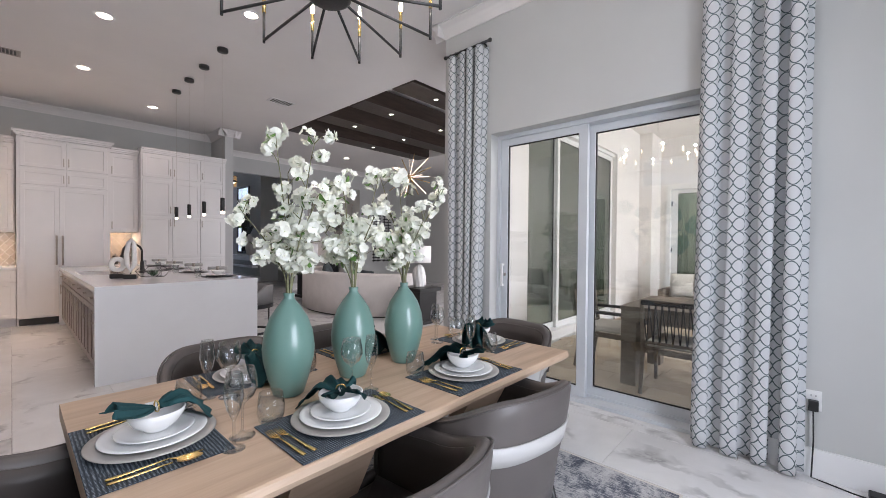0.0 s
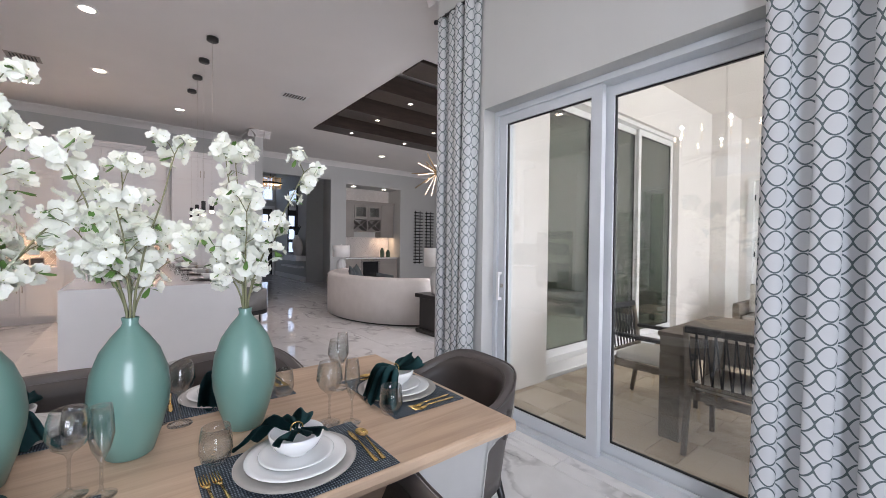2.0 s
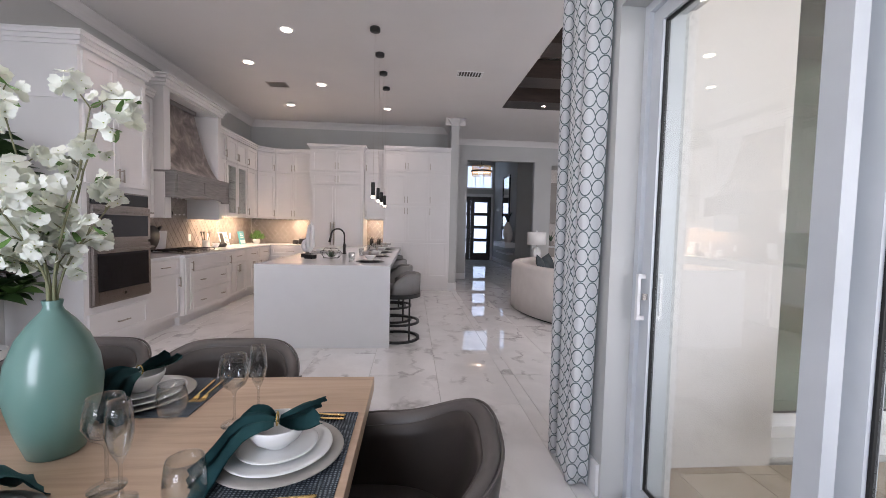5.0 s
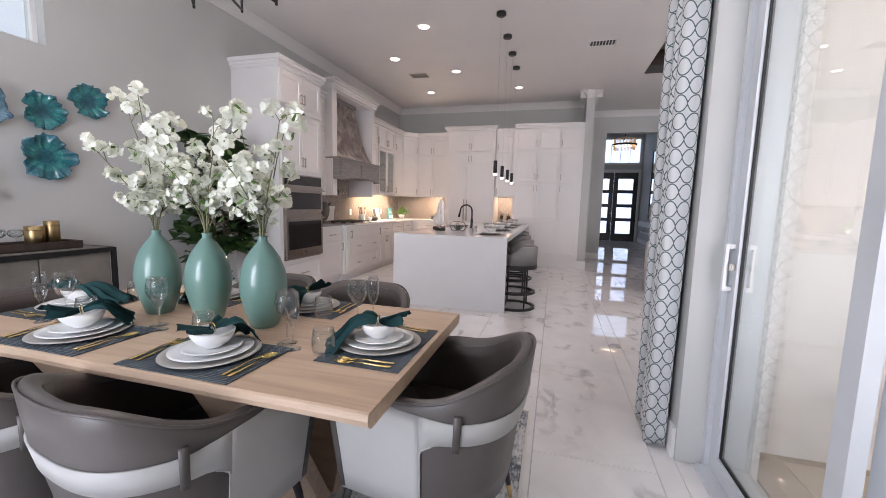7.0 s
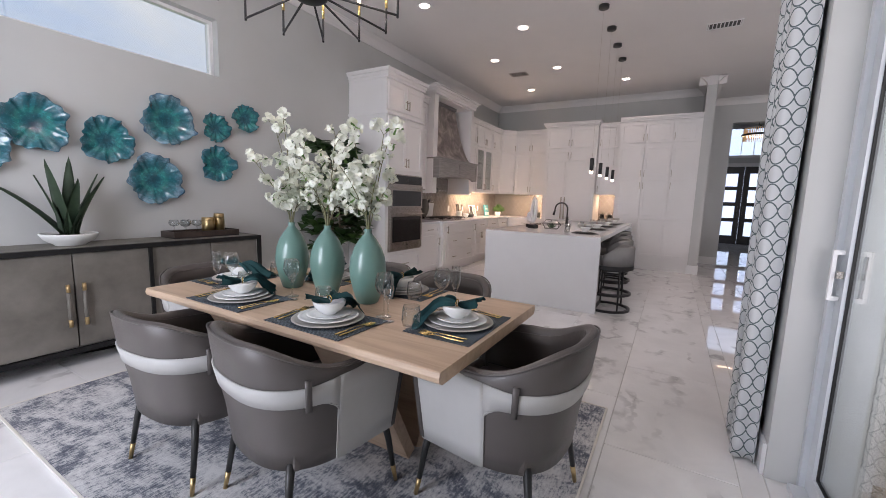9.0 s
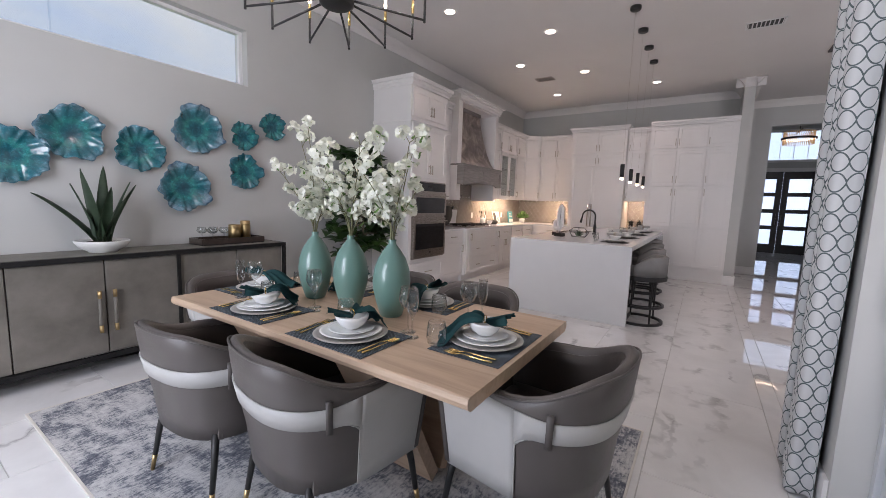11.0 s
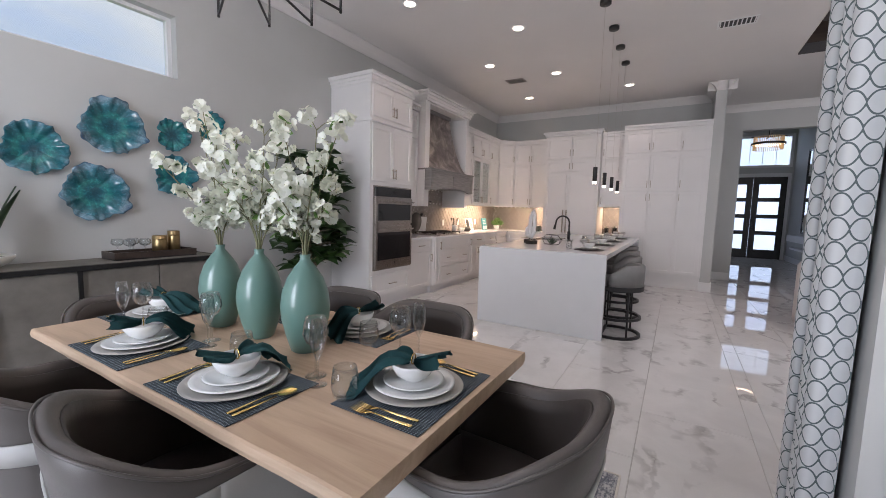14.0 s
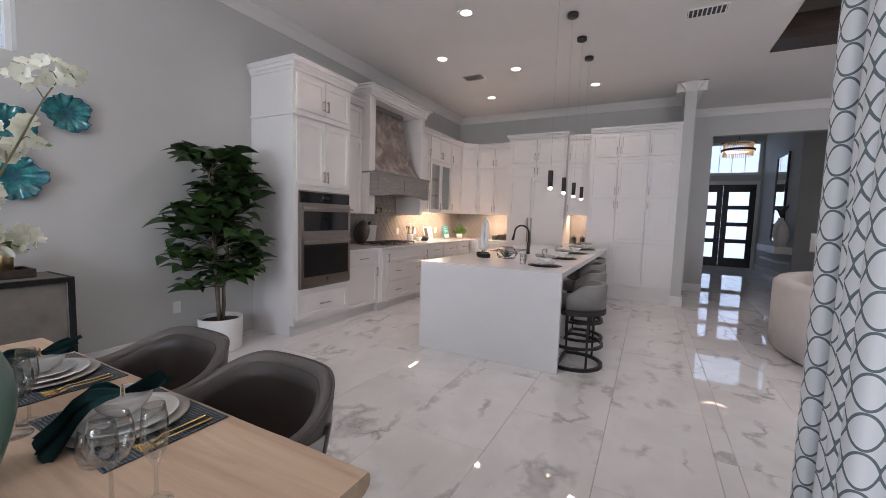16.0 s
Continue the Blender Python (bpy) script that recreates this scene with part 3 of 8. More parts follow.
# ---- windows and doors ----
def window_high():
    w = tagged(new("window_1"), "white framed clerestory window high in the wall", "window", "", "structure")
    y = S - 0.15
    part("window_frame", boxes([(WX0, WX0 + 0.034, y, y + 0.06, WZ0, WZ1), (WX1 - 0.05, WX1, y, y + 0.06, WZ0, WZ1),
                                (WX0 + 0.034, WX1 - 0.05, y, y + 0.06, WZ0, WZ0 + 0.03), (WX0 + 0.034, WX1 - 0.05, y, y + 0.06, WZ1 - 0.03, WZ1)]), WHITEALU, w)
    p = part("pane", boxes([(WX0 + 0.034, WX1 - 0.05, y + 0.025, y + 0.031, WZ0 + 0.03, WZ1 - 0.03)]), PANE, w)
    p.visible_shadow = False


window_high()


def cloudy_sky():
    """Thin bright cloud far beyond the clerestory window."""
    m = material("thin bright cloud", (0.8, 0.9, 1.0), 1.0)
    p = m.node_tree.nodes["Principled BSDF"]
    f = noise_fac(m, coords(m, "Object", (0.020, 0.020, 0.045)), 1.0, 5.0, 0.55, 0.4)
    link(m, ramp(m, f, [(0.38, (0.50, 0.70, 1.0)), (0.60, (0.92, 0.97, 1.0))]), p.inputs["Emission Color"])
    p.inputs["Base Color"].default_value = (0, 0, 0, 1)
    p.inputs["Emission Strength"].default_value = 0.46
    tagged(new("backdrop", to_mesh("backdrop", boxes([(-160, 120, -75.2, -75, -0.12, 75)]), m)), "thin bright cloud and blue sky beyond the clerestory window", "", "", "structure")


cloudy_sky()


def leaf_panel(parent, x0, x1, y, z0, z1, mat, pane_mat, stile=0.075, axis="x", depth=0.045):
    """One sliding leaf with its frame, gasket and pane."""
    def bx(a, b, p, q, c, d):
        return (a, b, p, q, c, d) if axis == "x" else (p, q, a, b, c, d)
    d = depth / 2
    part("leaf_frame", boxes([bx(x0, x0 + stile, y - d, y + d, z0, z1), bx(x1 - stile, x1, y - d, y + d, z0, z1),
                              bx(x0 + stile, x1 - stile, y - d, y + d, z0, z0 + 0.085), bx(x0 + stile, x1 - stile, y - d, y + d, z1 - 0.075, z1)]), mat, parent)
    g = 0.008
    a, b, c, e = x0 + stile, x1 - stile, z0 + 0.085, z1 - 0.075
    part("gasket", boxes([bx(a, a + g, y - 0.009, y + 0.009, c, e), bx(b - g, b, y - 0.009, y + 0.009, c, e),
                          bx(a + g, b - g, y - 0.009, y + 0.009, c, c + g), bx(a + g, b - g, y - 0.009, y + 0.009, e - g, e)]), RUBBER, parent)
    p = part("pane", boxes([bx(a + g, b - g, y - 0.004, y + 0.004, c + g, e - g)]), pane_mat, parent)
    p.visible_shadow = False


def sliding_door():
    d = tagged(new("door_1"), "grey white aluminium sliding glass door to the lanai", "door", "", "structure")
    part("door_frame", boxes([(DX0, DX0 + 0.035, N + 0.12, N + 0.30, 0, DH), (DX1 - 0.035, DX1, N + 0.12, N + 0.30, 0, DH),
                              (DX0 + 0.035, DX1 - 0.035, N + 0.12, N + 0.30, DH - 0.04, DH),
                              (DX0 + 0.035, DX1 - 0.035, N + 0.08, N + 0.30, -0.002, 0.028),
                              (DX0 + 0.035, DX1 - 0.035, N + 0.205, N + 0.215, 0.028, 0.05)]), ALU, d)
    leaf_panel(d, DX0 + 0.03, -1.335, N + 0.165, 0.03, DH - 0.03, ALU, PANE)
    leaf_panel(d, -1.375, DX1 - 0.03, N + 0.245, 0.03, DH - 0.03, ALU, PANE)
    for s in (-1, 1):
        bm = boxes([(DX0 + 0.055, DX0 + 0.075, N + 0.165 + s * 0.024, N + 0.165 + s * 0.062, 0.93, 0.95), (DX0 + 0.055, DX0 + 0.075, N + 0.165 + s * 0.024, N + 0.165 + s * 0.062, 1.13, 1.15),
                    (DX0 + 0.055, DX0 + 0.075, N + 0.165 + s * 0.048, N + 0.165 + s * 0.062, 0.95, 1.13)])
        part("door_handle", bm, WHITEALU, d)
    part("latch", box(DX0 + 0.083, DX0 + 0.093, N + 0.118, N + 0.141, 1.03, 1.06), STEEL, d)


sliding_door()


def living_slider():
    d = tagged(new("door_2"), "white framed sliding glass wall with green tinted panes", "door", "", "structure")
    part("door_frame", boxes([(-2.72, -2.55, GY0, GY1, -0.05, 0.12), (-2.72, -2.55, GY0, GY1, GH - 0.05, GH)]), WHITEALU, d)
    for i, (a, b) in enumerate(((4.40, 5.50), (5.44, 6.53), (6.47, GY1))):
        leaf_panel(d, a, b, -2.70 + 0.045 * i, 0.12, GH - 0.05, WHITEALU, GREENPANE, 0.07, "y", 0.04)


living_slider()


def lanai_door():
    d = tagged(new("door_3"), "white glazed patio door in the lanai end wall", "door", "", "structure")
    y = LN - 0.1
    leaf_panel(d, -2.06, -1.24, y, 0.02, 2.54, WHITEALU, GREENPANE, 0.12)
    part("door_frame", boxes([(-2.14, -2.06, y - 0.13, y + 0.05, -0.05, 2.62), (-1.24, -1.16, y - 0.13, y + 0.05, -0.05, 2.62), (-2.06, -1.24, y - 0.13, y + 0.05, 2.54, 2.62)]), WHITEALU, d)
    for z in (0.3, 1.2, 2.2):
        part("hinge", box(-2.062, -2.042, y - 0.05, y - 0.03, z, z + 0.1), BLACK, d)
    part("room_beyond", boxes([(-2.6, -0.7, LN + 0.9, LN + 1.0, -0.1, 3)]), WALL, d)


lanai_door()


def entry_door():
    d = tagged(new("door_4"), "black double entry door with four frosted lites a leaf", "door", "", "structure")
    x = -17.36
    part("door_frame", boxes([(x - 0.06, x + 0.08, 3.62, 3.70, 0, 2.86), (x - 0.06, x + 0.08, 5.47, 5.55, 0, 2.86), (x - 0.06, x + 0.08, 3.70, 5.47, 2.74, 2.86)]), TRIM, d)
    for y0, y1 in ((3.70, 4.58), (4.59, 5.47)):
        rails = [(0.0, 0.30), (0.80, 0.93), (1.36, 1.49), (1.92, 2.05), (2.50, 2.74)]
        rows = [(x - 0.03, x + 0.03, y0, y0 + 0.16, 0, 2.74), (x - 0.03, x + 0.03, y1 - 0.16, y1, 0, 2.74)]
        rows += [(x - 0.03, x + 0.03, y0 + 0.16, y1 - 0.16, a, b) for a, b in rails]
        lf = part("door_leaf", boxes(rows), BLACK, d)
        for (a, b), (c, e) in zip(rails, rails[1:]):
            part("lite", boxes([(x - 0.005, x + 0.005, y0 + 0.16, y1 - 0.16, b, c)]), FROST, lf).visible_shadow = False
    part("door_handle", boxes([(x + 0.03, x + 0.07, 4.50, 4.53, 0.95, 1.35), (x + 0.03, x + 0.07, 4.64, 4.67, 0.95, 1.35)]), BLACK, d)
    d.location.y = 0.15
    w = tagged(new("window_2"), "transom window with thin bars over the entry door", "window", "", "structure")
    part("window_frame", boxes([(x - 0.05, x + 0.05, 3.62, 3.70, 3.05, 4.12), (x - 0.05, x + 0.05, 5.47, 5.55, 3.05, 4.12), (x - 0.05, x + 0.05, 3.70, 5.47, 3.05, 3.13), (x - 0.05, x + 0.05, 3.70, 5.47, 4.04, 4.12)]), TRIM, w)
    for i in range(1, 5):
        part("glazing_bar", box(x + 0.006, x + 0.016, 3.70 + i * 0.354 - 0.008, 3.70 + i * 0.354 + 0.008, 3.13, 4.04), TRIM, w)
    part("pane", boxes([(x - 0.004, x + 0.004, 3.70, 5.47, 3.13, 4.04)]), PANE, w).visible_shadow = False
    w.location.y = 0.15
    tagged(new("backdrop", to_mesh("backdrop", boxes([(-19.3, -19.2, 2.2, 7.2, -0.3, 5.2)]), DAYGLOW)), "bright daylight outside the entry", "", "", "structure")


entry_door()
# ---- dining room ----
rug = thing("rug", Matrix(), "distressed grey and white low pile rug under the table", "rug")
part("rug_body", box(-2.475, -0.44, -0.62, 2.425, 0.001, 0.011, 0.003), RUG, rug)
part("binding", boxes([(-2.487, -2.476, -0.632, 2.437, 0.001, 0.012), (-0.439, -0.428, -0.632, 2.437, 0.001, 0.012),
                       (-2.476, -0.439, -0.632, -0.621, 0.001, 0.012), (-2.476, -0.439, 2.426, 2.437, 0.001, 0.012)]), CANVAS, rug)


def dining_table():
    t = thing("dining_table", pose(-1.4225, 1.115, 0.011), "pale oak dining table with a thick worn-edged top", "table")
    bm = bmesh.new()
    rng = random.Random(3)
    n, hw, hl = 34, 0.507, 0.97
    rows = []
    for i in range(n + 1):
        y = -hl + 2 * hl * i / n
        wob = 0.0012 * math.sin(i * 0.9) + rng.uniform(-0.0008, 0.0008)
        wob2 = 0.0012 * math.sin(i * 0.7 + 2) + rng.uniform(-0.0008, 0.0008)
        sec = [(-hw - wob + 0.022, 0.699), (-hw - wob + 0.004, 0.712), (-hw - wob, 0.728), (-hw - wob + 0.005, 0.745), (-hw - wob + 0.012, 0.749),
               (hw + wob2 - 0.012, 0.749), (hw + wob2 - 0.005, 0.745), (hw + wob2, 0.728), (hw + wob2 - 0.004, 0.712), (hw + wob2 - 0.022, 0.699)]
        rows.append([bm.verts.new((x, y, z)) for x, z in sec])
    for a, b in zip(rows, rows[1:]):
        for k in range(10):
            bm.faces.new((a[k], a[(k + 1) % 10], b[(k + 1) % 10], b[k]))
    bm.faces.new(rows[0])
    bm.faces.new(rows[-1][::-1])
    bmesh.ops.recalc_face_normals(bm, faces=bm.faces)
    part("tabletop", bm, OAK, t)
    for sy in (-0.40, 0.40):
        for sx in (-1, 1):
            bm = bmesh.new()
            m = Matrix.Translation((sx * 0.20, sy, 0.352)) @ Euler((0, sx * 0.48, 0)).to_matrix().to_4x4()
            add_box(bm, -0.03, 0.03, -0.15, 0.15, -0.36, 0.36, m)
            for q in bm.verts:
                q.co.z = min(max(q.co.z, 0.002), 0.697)
            part("leg", bm, OAK, t, "slanted oak plank leg")
    part("stretcher", box(-0.04, 0.04, -0.52, 0.52, 0.62, 0.698, 0.004), BLACK, t)


dining_table()


def u_path(s):
    """The chair's outline seen from above, from one arm's front (s=-1) round the back (s=0) to the other (s=1)."""
    a = abs(s)
    sg = 1 if s >= 0 else -1
    if a > 0.62:
        k = (a - 0.62) / 0.38
        return Vector((sg * (0.285 - 0.012 * k), -0.02 + 0.26 * k, 0)), Vector((sg, 0.05, 0)).normalized()
    th = a / 0.62 * math.pi / 2
    ex = 0.74
    x, y = 0.285 * abs(math.sin(th)) ** ex, -0.02 - 0.285 * abs(math.cos(th)) ** ex
    nx, ny = math.sin(th) ** 1.2, -(math.cos(th) ** 1.2)
    return Vector((sg * x, y, 0)), Vector((sg * nx, ny, 0)).normalized()


def shell_top(s):
    """The rim's height: level round the back, falling round the corners, then almost level along the arms."""
    k = min(max((abs(s) - 0.14) / 0.48, 0.0), 1.0)
    k = k * k * (3 - 2 * k)
    return 0.748 - 0.100 * k - 0.022 * max(0.0, (abs(s) - 0.62) / 0.38)


def panel_top(s):
    """The upper edge of the pale side: from the strap up to the rim along the arm."""
    k = min(max((abs(s) - 0.44) / 0.30, 0.0), 1.0)
    return min(0.600 + 0.032 * k, shell_top(s) - 0.014)


def u_shell(s0, s1, lo, hi, inner, outer, ns=36, nz=6, taper=True, round_top=True):
    """A wall along the outline between two heights, inner to outer from the outline, narrowing towards the floor."""
    bm = bmesh.new()
    cols = []
    for i in range(ns + 1):
        s = s0 + (s1 - s0) * i / ns
        p, nrm = u_path(s)
        a, b = lo(s), hi(s)
        ring = []
        zs = [a + (b - a) * j / nz for j in range(nz + 1)]
        def at(off, z):
            sh = 0.87 + 0.13 * min(1.0, max(0.0, (z - 0.28) / 0.34)) if taper else 1.0
            lean = 0.035 * max(0.0, z - 0.45) / 0.35 * max(0.0, -nrm.y)
            q = p * sh + nrm * (off + lean)
            return (q.x, q.y, z)
        for z in zs:
            ring.append(bm.verts.new(at(outer, z - (0.018 if round_top and z == zs[-1] else 0))))
        if round_top:
            ring.append(bm.verts.new(at(outer - 0.012, b - 0.004)))
            ring.append(bm.verts.new(at((inner + outer) / 2, b + 0.002)))
            ring.append(bm.verts.new(at(inner + 0.012, b - 0.004)))
        for z in reversed(zs):
            ring.append(bm.verts.new(at(inner, z - (0.018 if round_top and z == zs[-1] else 0))))
        cols.append(ring)
    m = len(cols[0])
    for a, b in zip(cols, cols[1:]):
        for k in range(m):
            f = bm.faces.new((a[k], b[k], b[(k + 1) % m], a[(k + 1) % m]))
            f.smooth = True
    bm.faces.new(cols[0])
    bm.faces.new(cols[-1][::-1])
    bmesh.ops.recalc_face_normals(bm, faces=bm.faces)
    return bm


def dining_chair():
    c = thing("dining_chair", Matrix(), "dark taupe leather tub chair with pale grey arms and strap", "chair", "chairs round the table")
    part("backrest", u_shell(-0.97, 0.97, lambda s: 0.285, shell_top, -0.024, 0.024), LEATHER, c)
    part("back_lining", u_shell(-0.955, 0.955, lambda s: 0.36, lambda s: shell_top(s) - 0.028, -0.031, -0.022, 36, 6, True, False), INNERLEATHER, c, "inside of the back in darker brown")
    # piping along the rim, a seam under it and the pale sides
    def along(s, z, off):
        p, nrm = u_path(s)
        sh = 0.87 + 0.13 * min(1.0, max(0.0, (z - 0.28) / 0.34))
        lean = 0.035 * max(0.0, z - 0.45) / 0.35 * max(0.0, -nrm.y)
        q = p * sh + nrm * (off + lean)
        return (q.x, q.y, z)
    part("piping", tube([along(-0.97 + 1.94 * i / 56, shell_top(-0.97 + 1.94 * i / 56) - 0.006, 0.021) for i in range(57)], 0.0042, 6), LEATHER, c)
    for sg in (-1, 1):
        part("arm_panel", u_shell(sg * 0.565, sg * 0.985, lambda s: 0.283, panel_top, 0.020, 0.0285, 20, 5, True, False), PALELEATHER, c, "pale grey leather arm panel")
        part("welt", tube([along(sg * 0.565, 0.285 + 0.205 * i / 9, 0.029) for i in range(10)] + [along(sg * (0.56 - 0.012 * i), 0.505 + 0.006 * i, 0.029) for i in range(4)], 0.0026, 6), PALELEATHER, c)
        part("arm_front", u_shell(sg * 0.965, sg * 1.0, lambda s: 0.29, lambda s: shell_top(s) - 0.012, -0.028, 0.030, 3, 4), LEATHER, c)
    part("back_strap", u_shell(-0.57, 0.57, lambda s: 0.530 - 0.045 * max(0.0, (abs(s) - 0.50) / 0.07) ** 2, lambda s: panel_top(s) if abs(s) > 0.44 else 0.600, 0.022, 0.0295, 30, 2, True, False), PALELEATHER, c, "pale grey leather strap")
    for sg in (-1, 1):
        part("strap_loop", u_shell(sg * 0.415, sg * 0.445, lambda s: 0.512, lambda s: 0.628, 0.022, 0.036, 2, 2, True, False), LEATHER, c)
    # seat
    def seat(u, v):
        s = -1 + 2 * u
        p, _ = u_path(s)
        r = v
        return Vector((p.x * 0.9 * r, 0.03 + (p.y - 0.03) * 0.88 * r, 0.455 - 0.03 * r ** 6))
    bm = sheet(seat, 40, 6)
    part("seat", bm, INNERLEATHER, c)
    part("seat_front", box(-0.25, 0.25, 0.205, 0.245, 0.30, 0.445, 0.02, 3), INNERLEATHER, c)
    part("seat_base", box(-0.235, 0.235, -0.22, 0.21, 0.275, 0.42, 0.02, 2), LEATHER, c)
    for sx in (-1, 1):
        for y0, y1 in ((0.20, 0.235), (-0.215, -0.255)):
            l = part("leg", tube([(sx * 0.235, y1, 0.075), (sx * 0.225, (y0 + y1) / 2, 0.2), (sx * 0.205, y0, 0.31)], [0.0110, 0.0135, 0.0165], 10), BLACK, c)
            part("leg_tip", tube([(sx * 0.243, y1 + (0.012 if y1 > 0 else -0.012), 0.0), (sx * 0.235, y1, 0.075)], [0.0085, 0.0113], 10), BRASS, l, "brass leg tip")
    return c


chair = dining_chair()
spots = [(-0.945, 0.745, 93), (-1.02, 1.385, 80), (-1.445, 2.095, 175), (-1.38, 0.17, 2), (-1.93, 1.43, -90), (-1.95, 0.79, -90)]
chair.matrix_world = pose(spots[0][0], spots[0][1], 0.012, 0, 0, spots[0][2]) @ Matrix.Scale(1.03, 4)
for x, y, a in spots[1:]:
    copy_thing(chair, pose(x, y, 0.012, 0, 0, a) @ Matrix.Scale(1.03, 4))

# ---- table setting ----
TOP = 0.761


def disc_profile(r, h, t=0.006, flat=0.6):
    return [(0, 0), (r * flat, 0), (r * 0.9, h - t * 0.8), (r, h), (r - 0.002, h + t * 0.35), (r * 0.88, h - t * 0.1), (r * flat, t), (0, t)]


def bowl_profile(r, h):
    pts = [(0, 0), (r * 0.45, 0), (r * 0.47, 0.004), (r * 0.78, h * 0.35), (r * 0.96, h * 0.75), (r, h), (r - 0.003, h + 0.002), (r - 0.006, h),
           (r * 0.90, h * 0.75), (r * 0.72, h * 0.38), (r * 0.42, 0.012), (0, 0.010)]
    return pts


def napkin_mesh(seed):
    """A linen square drawn through a ring: a long pleated tail over the bowl's rim and a short upright one."""
    rng = random.Random(seed)
    bm = bmesh.new()
    line = ((0.0, 0.018), (0.18, 0.032), (0.40, 0.036), (0.58, 0.018), (0.78, -0.022), (1.0, -0.050))
    def height(v):
        for (a, p), (b, q) in zip(line, line[1:]):
            if v <= b:
                return p + (q - p) * (v - a) / (b - a)
        return line[-1][1]
    for long_tail in (True, False):
        ph = rng.random() * 6
        bend = rng.uniform(-0.03, 0.03)
        def fn(u, v, long_tail=long_tail, ph=ph, bend=bend):
            s = 2 * u - 1
            fold = math.sin(u * 24 + ph + 1.5 * v) * 0.6 + math.sin(u * 11 - ph) * 0.5
            if long_tail:
                r = 0.006 + v * (0.150 + 0.018 * math.sin(5 * u + ph)) + (0.004 * math.sin(61 * u) if v > 0.97 else 0)
                w = 0.016 + 0.088 * v ** 0.55
                z = height(v) + fold * 0.017 * (0.6 + 0.4 * v) - 0.030 * s * s * v
                return Vector((r, s * w + bend * v * v * 3, z))
            r = 0.006 + v * (0.096 + 0.014 * math.sin(7 * u + ph)) + (0.004 * math.sin(53 * u) if v > 0.97 else 0)
            w = 0.014 + 0.056 * math.sin(min(1.0, v * 1.05) * 2.2)
            z = 0.018 + 0.030 * v ** 1.2 - 0.020 * s * s * v + fold * 0.014 * (0.5 + 0.5 * v)
            return Vector((-r, s * w, z))
        g = [[bm.verts.new(fn(i / 30, j / 12)) for j in range(13)] for i in range(31)]
        for i in range(30):
            for j in range(12):
                bm.faces.new((g[i][j], g[i + 1][j], g[i + 1][j + 1], g[i][j + 1]))
    bmesh.ops.solidify(bm, geom=bm.faces[:], thickness=0.0022)
    for f in bm.faces:
        f.smooth = True
    return bm


def cutlery(kind):
    """Flatware lying along +y with its handle towards the edge of the table."""
    bm = bmesh.new()
    def strip(rows):
        g = []
        for y, w, z, t in rows:
            g.append([bm.verts.new((-w, y, z)), bm.verts.new((-w * 0.5, y, z + t)), bm.verts.new((w * 0.5, y, z + t)), bm.verts.new((w, y, z)), bm.verts.new((0, y, z - t * 0.6))])
        for a, b in zip(g, g[1:]):
            for k in range(5):
                f = bm.faces.new((a[k], a[(k + 1) % 5], b[(k + 1) % 5], b[k]))
                f.smooth = True
        bm.faces.new(g[0][::-1])
        bm.faces.new(g[-1])
    strip([(-0.100, 0.0055, 0.004, 0.002), (-0.094, 0.0075, 0.004, 0.0026), (-0.05, 0.0058, 0.005, 0.0024), (-0.01, 0.0038, 0.007, 0.002), (0.03, 0.0030, 0.009, 0.0018)])
    if kind == "fork":
        strip([(0.03, 0.0030, 0.009, 0.0018), (0.045, 0.009, 0.006, 0.0014), (0.060, 0.011, 0.004, 0.0012)])
        for k in range(4):
            x = -0.0090 + k * 0.006
            add_tube(bm, [(x, 0.058, 0.004), (x, 0.075, 0.0055), (x * 0.95, 0.098, 0.010)], [0.0018, 0.0016, 0.0009], 5)
    elif kind == "spoon":
        def fn(u, v):
            a = u * 2 * math.pi
            return Vector((0.0185 * v * math.cos(a), 0.068 + 0.030 * v * math.sin(a), 0.004 + 0.006 * v * v))
        g = [[bm.verts.new(fn(i / 20, j / 4)) for j in range(1, 5)] for i in range(20)]
        c = bm.verts.new(fn(0, 0))
        for i in range(20):
            a, b = g[i], g[(i + 1) % 20]
            bm.faces.new((c, a[0], b[0])).smooth = True
            for j in range(3):
                bm.faces.new((a[j], a[j + 1], b[j + 1], b[j])).smooth = True
    else:
        strip([(0.03, 0.0030, 0.008, 0.0018), (0.045, 0.008, 0.005, 0.0012), (0.085, 0.0085, 0.005, 0.0010), (0.108, 0.003, 0.005, 0.0008)])
    bmesh.ops.recalc_face_normals(bm, faces=bm.faces)
    return bm


def stem_glass(h, bowl_r, bowl_h, foot):
    s = h - bowl_h
    out = [(0, 0), (foot, 0), (foot, 0.002), (foot * 0.5, 0.005), (0.006, 0.012), (0.0038, 0.025), (0.0036, s - 0.012), (0.008, s), (bowl_r * 0.72, s + bowl_h * 0.18),
           (bowl_r, s + bowl_h * 0.45), (bowl_r * 0.92, s + bowl_h * 0.78), (bowl_r * 0.78, h)]
    inn = [(bowl_r * 0.78 - 0.0014, h), (bowl_r * 0.92 - 0.0015, s + bowl_h * 0.78), (bowl_r - 0.0016, s + bowl_h * 0.45), (bowl_r * 0.70, s + bowl_h * 0.20), (0.006, s + 0.008), (0, s + 0.006)]
    return lathe(out + inn, 28)


def tumbler(h, r):
    return lathe([(0, 0), (r * 0.62, 0), (r * 0.85, 0.01), (r, h * 0.36), (r * 0.97, h * 0.65), (r * 0.84, h), (r * 0.84 - 0.0015, h), (r * 0.97 - 0.0016, h * 0.65), (r - 0.0018, h * 0.36), (r * 0.8, 0.014), (0, 0.009)], 28)


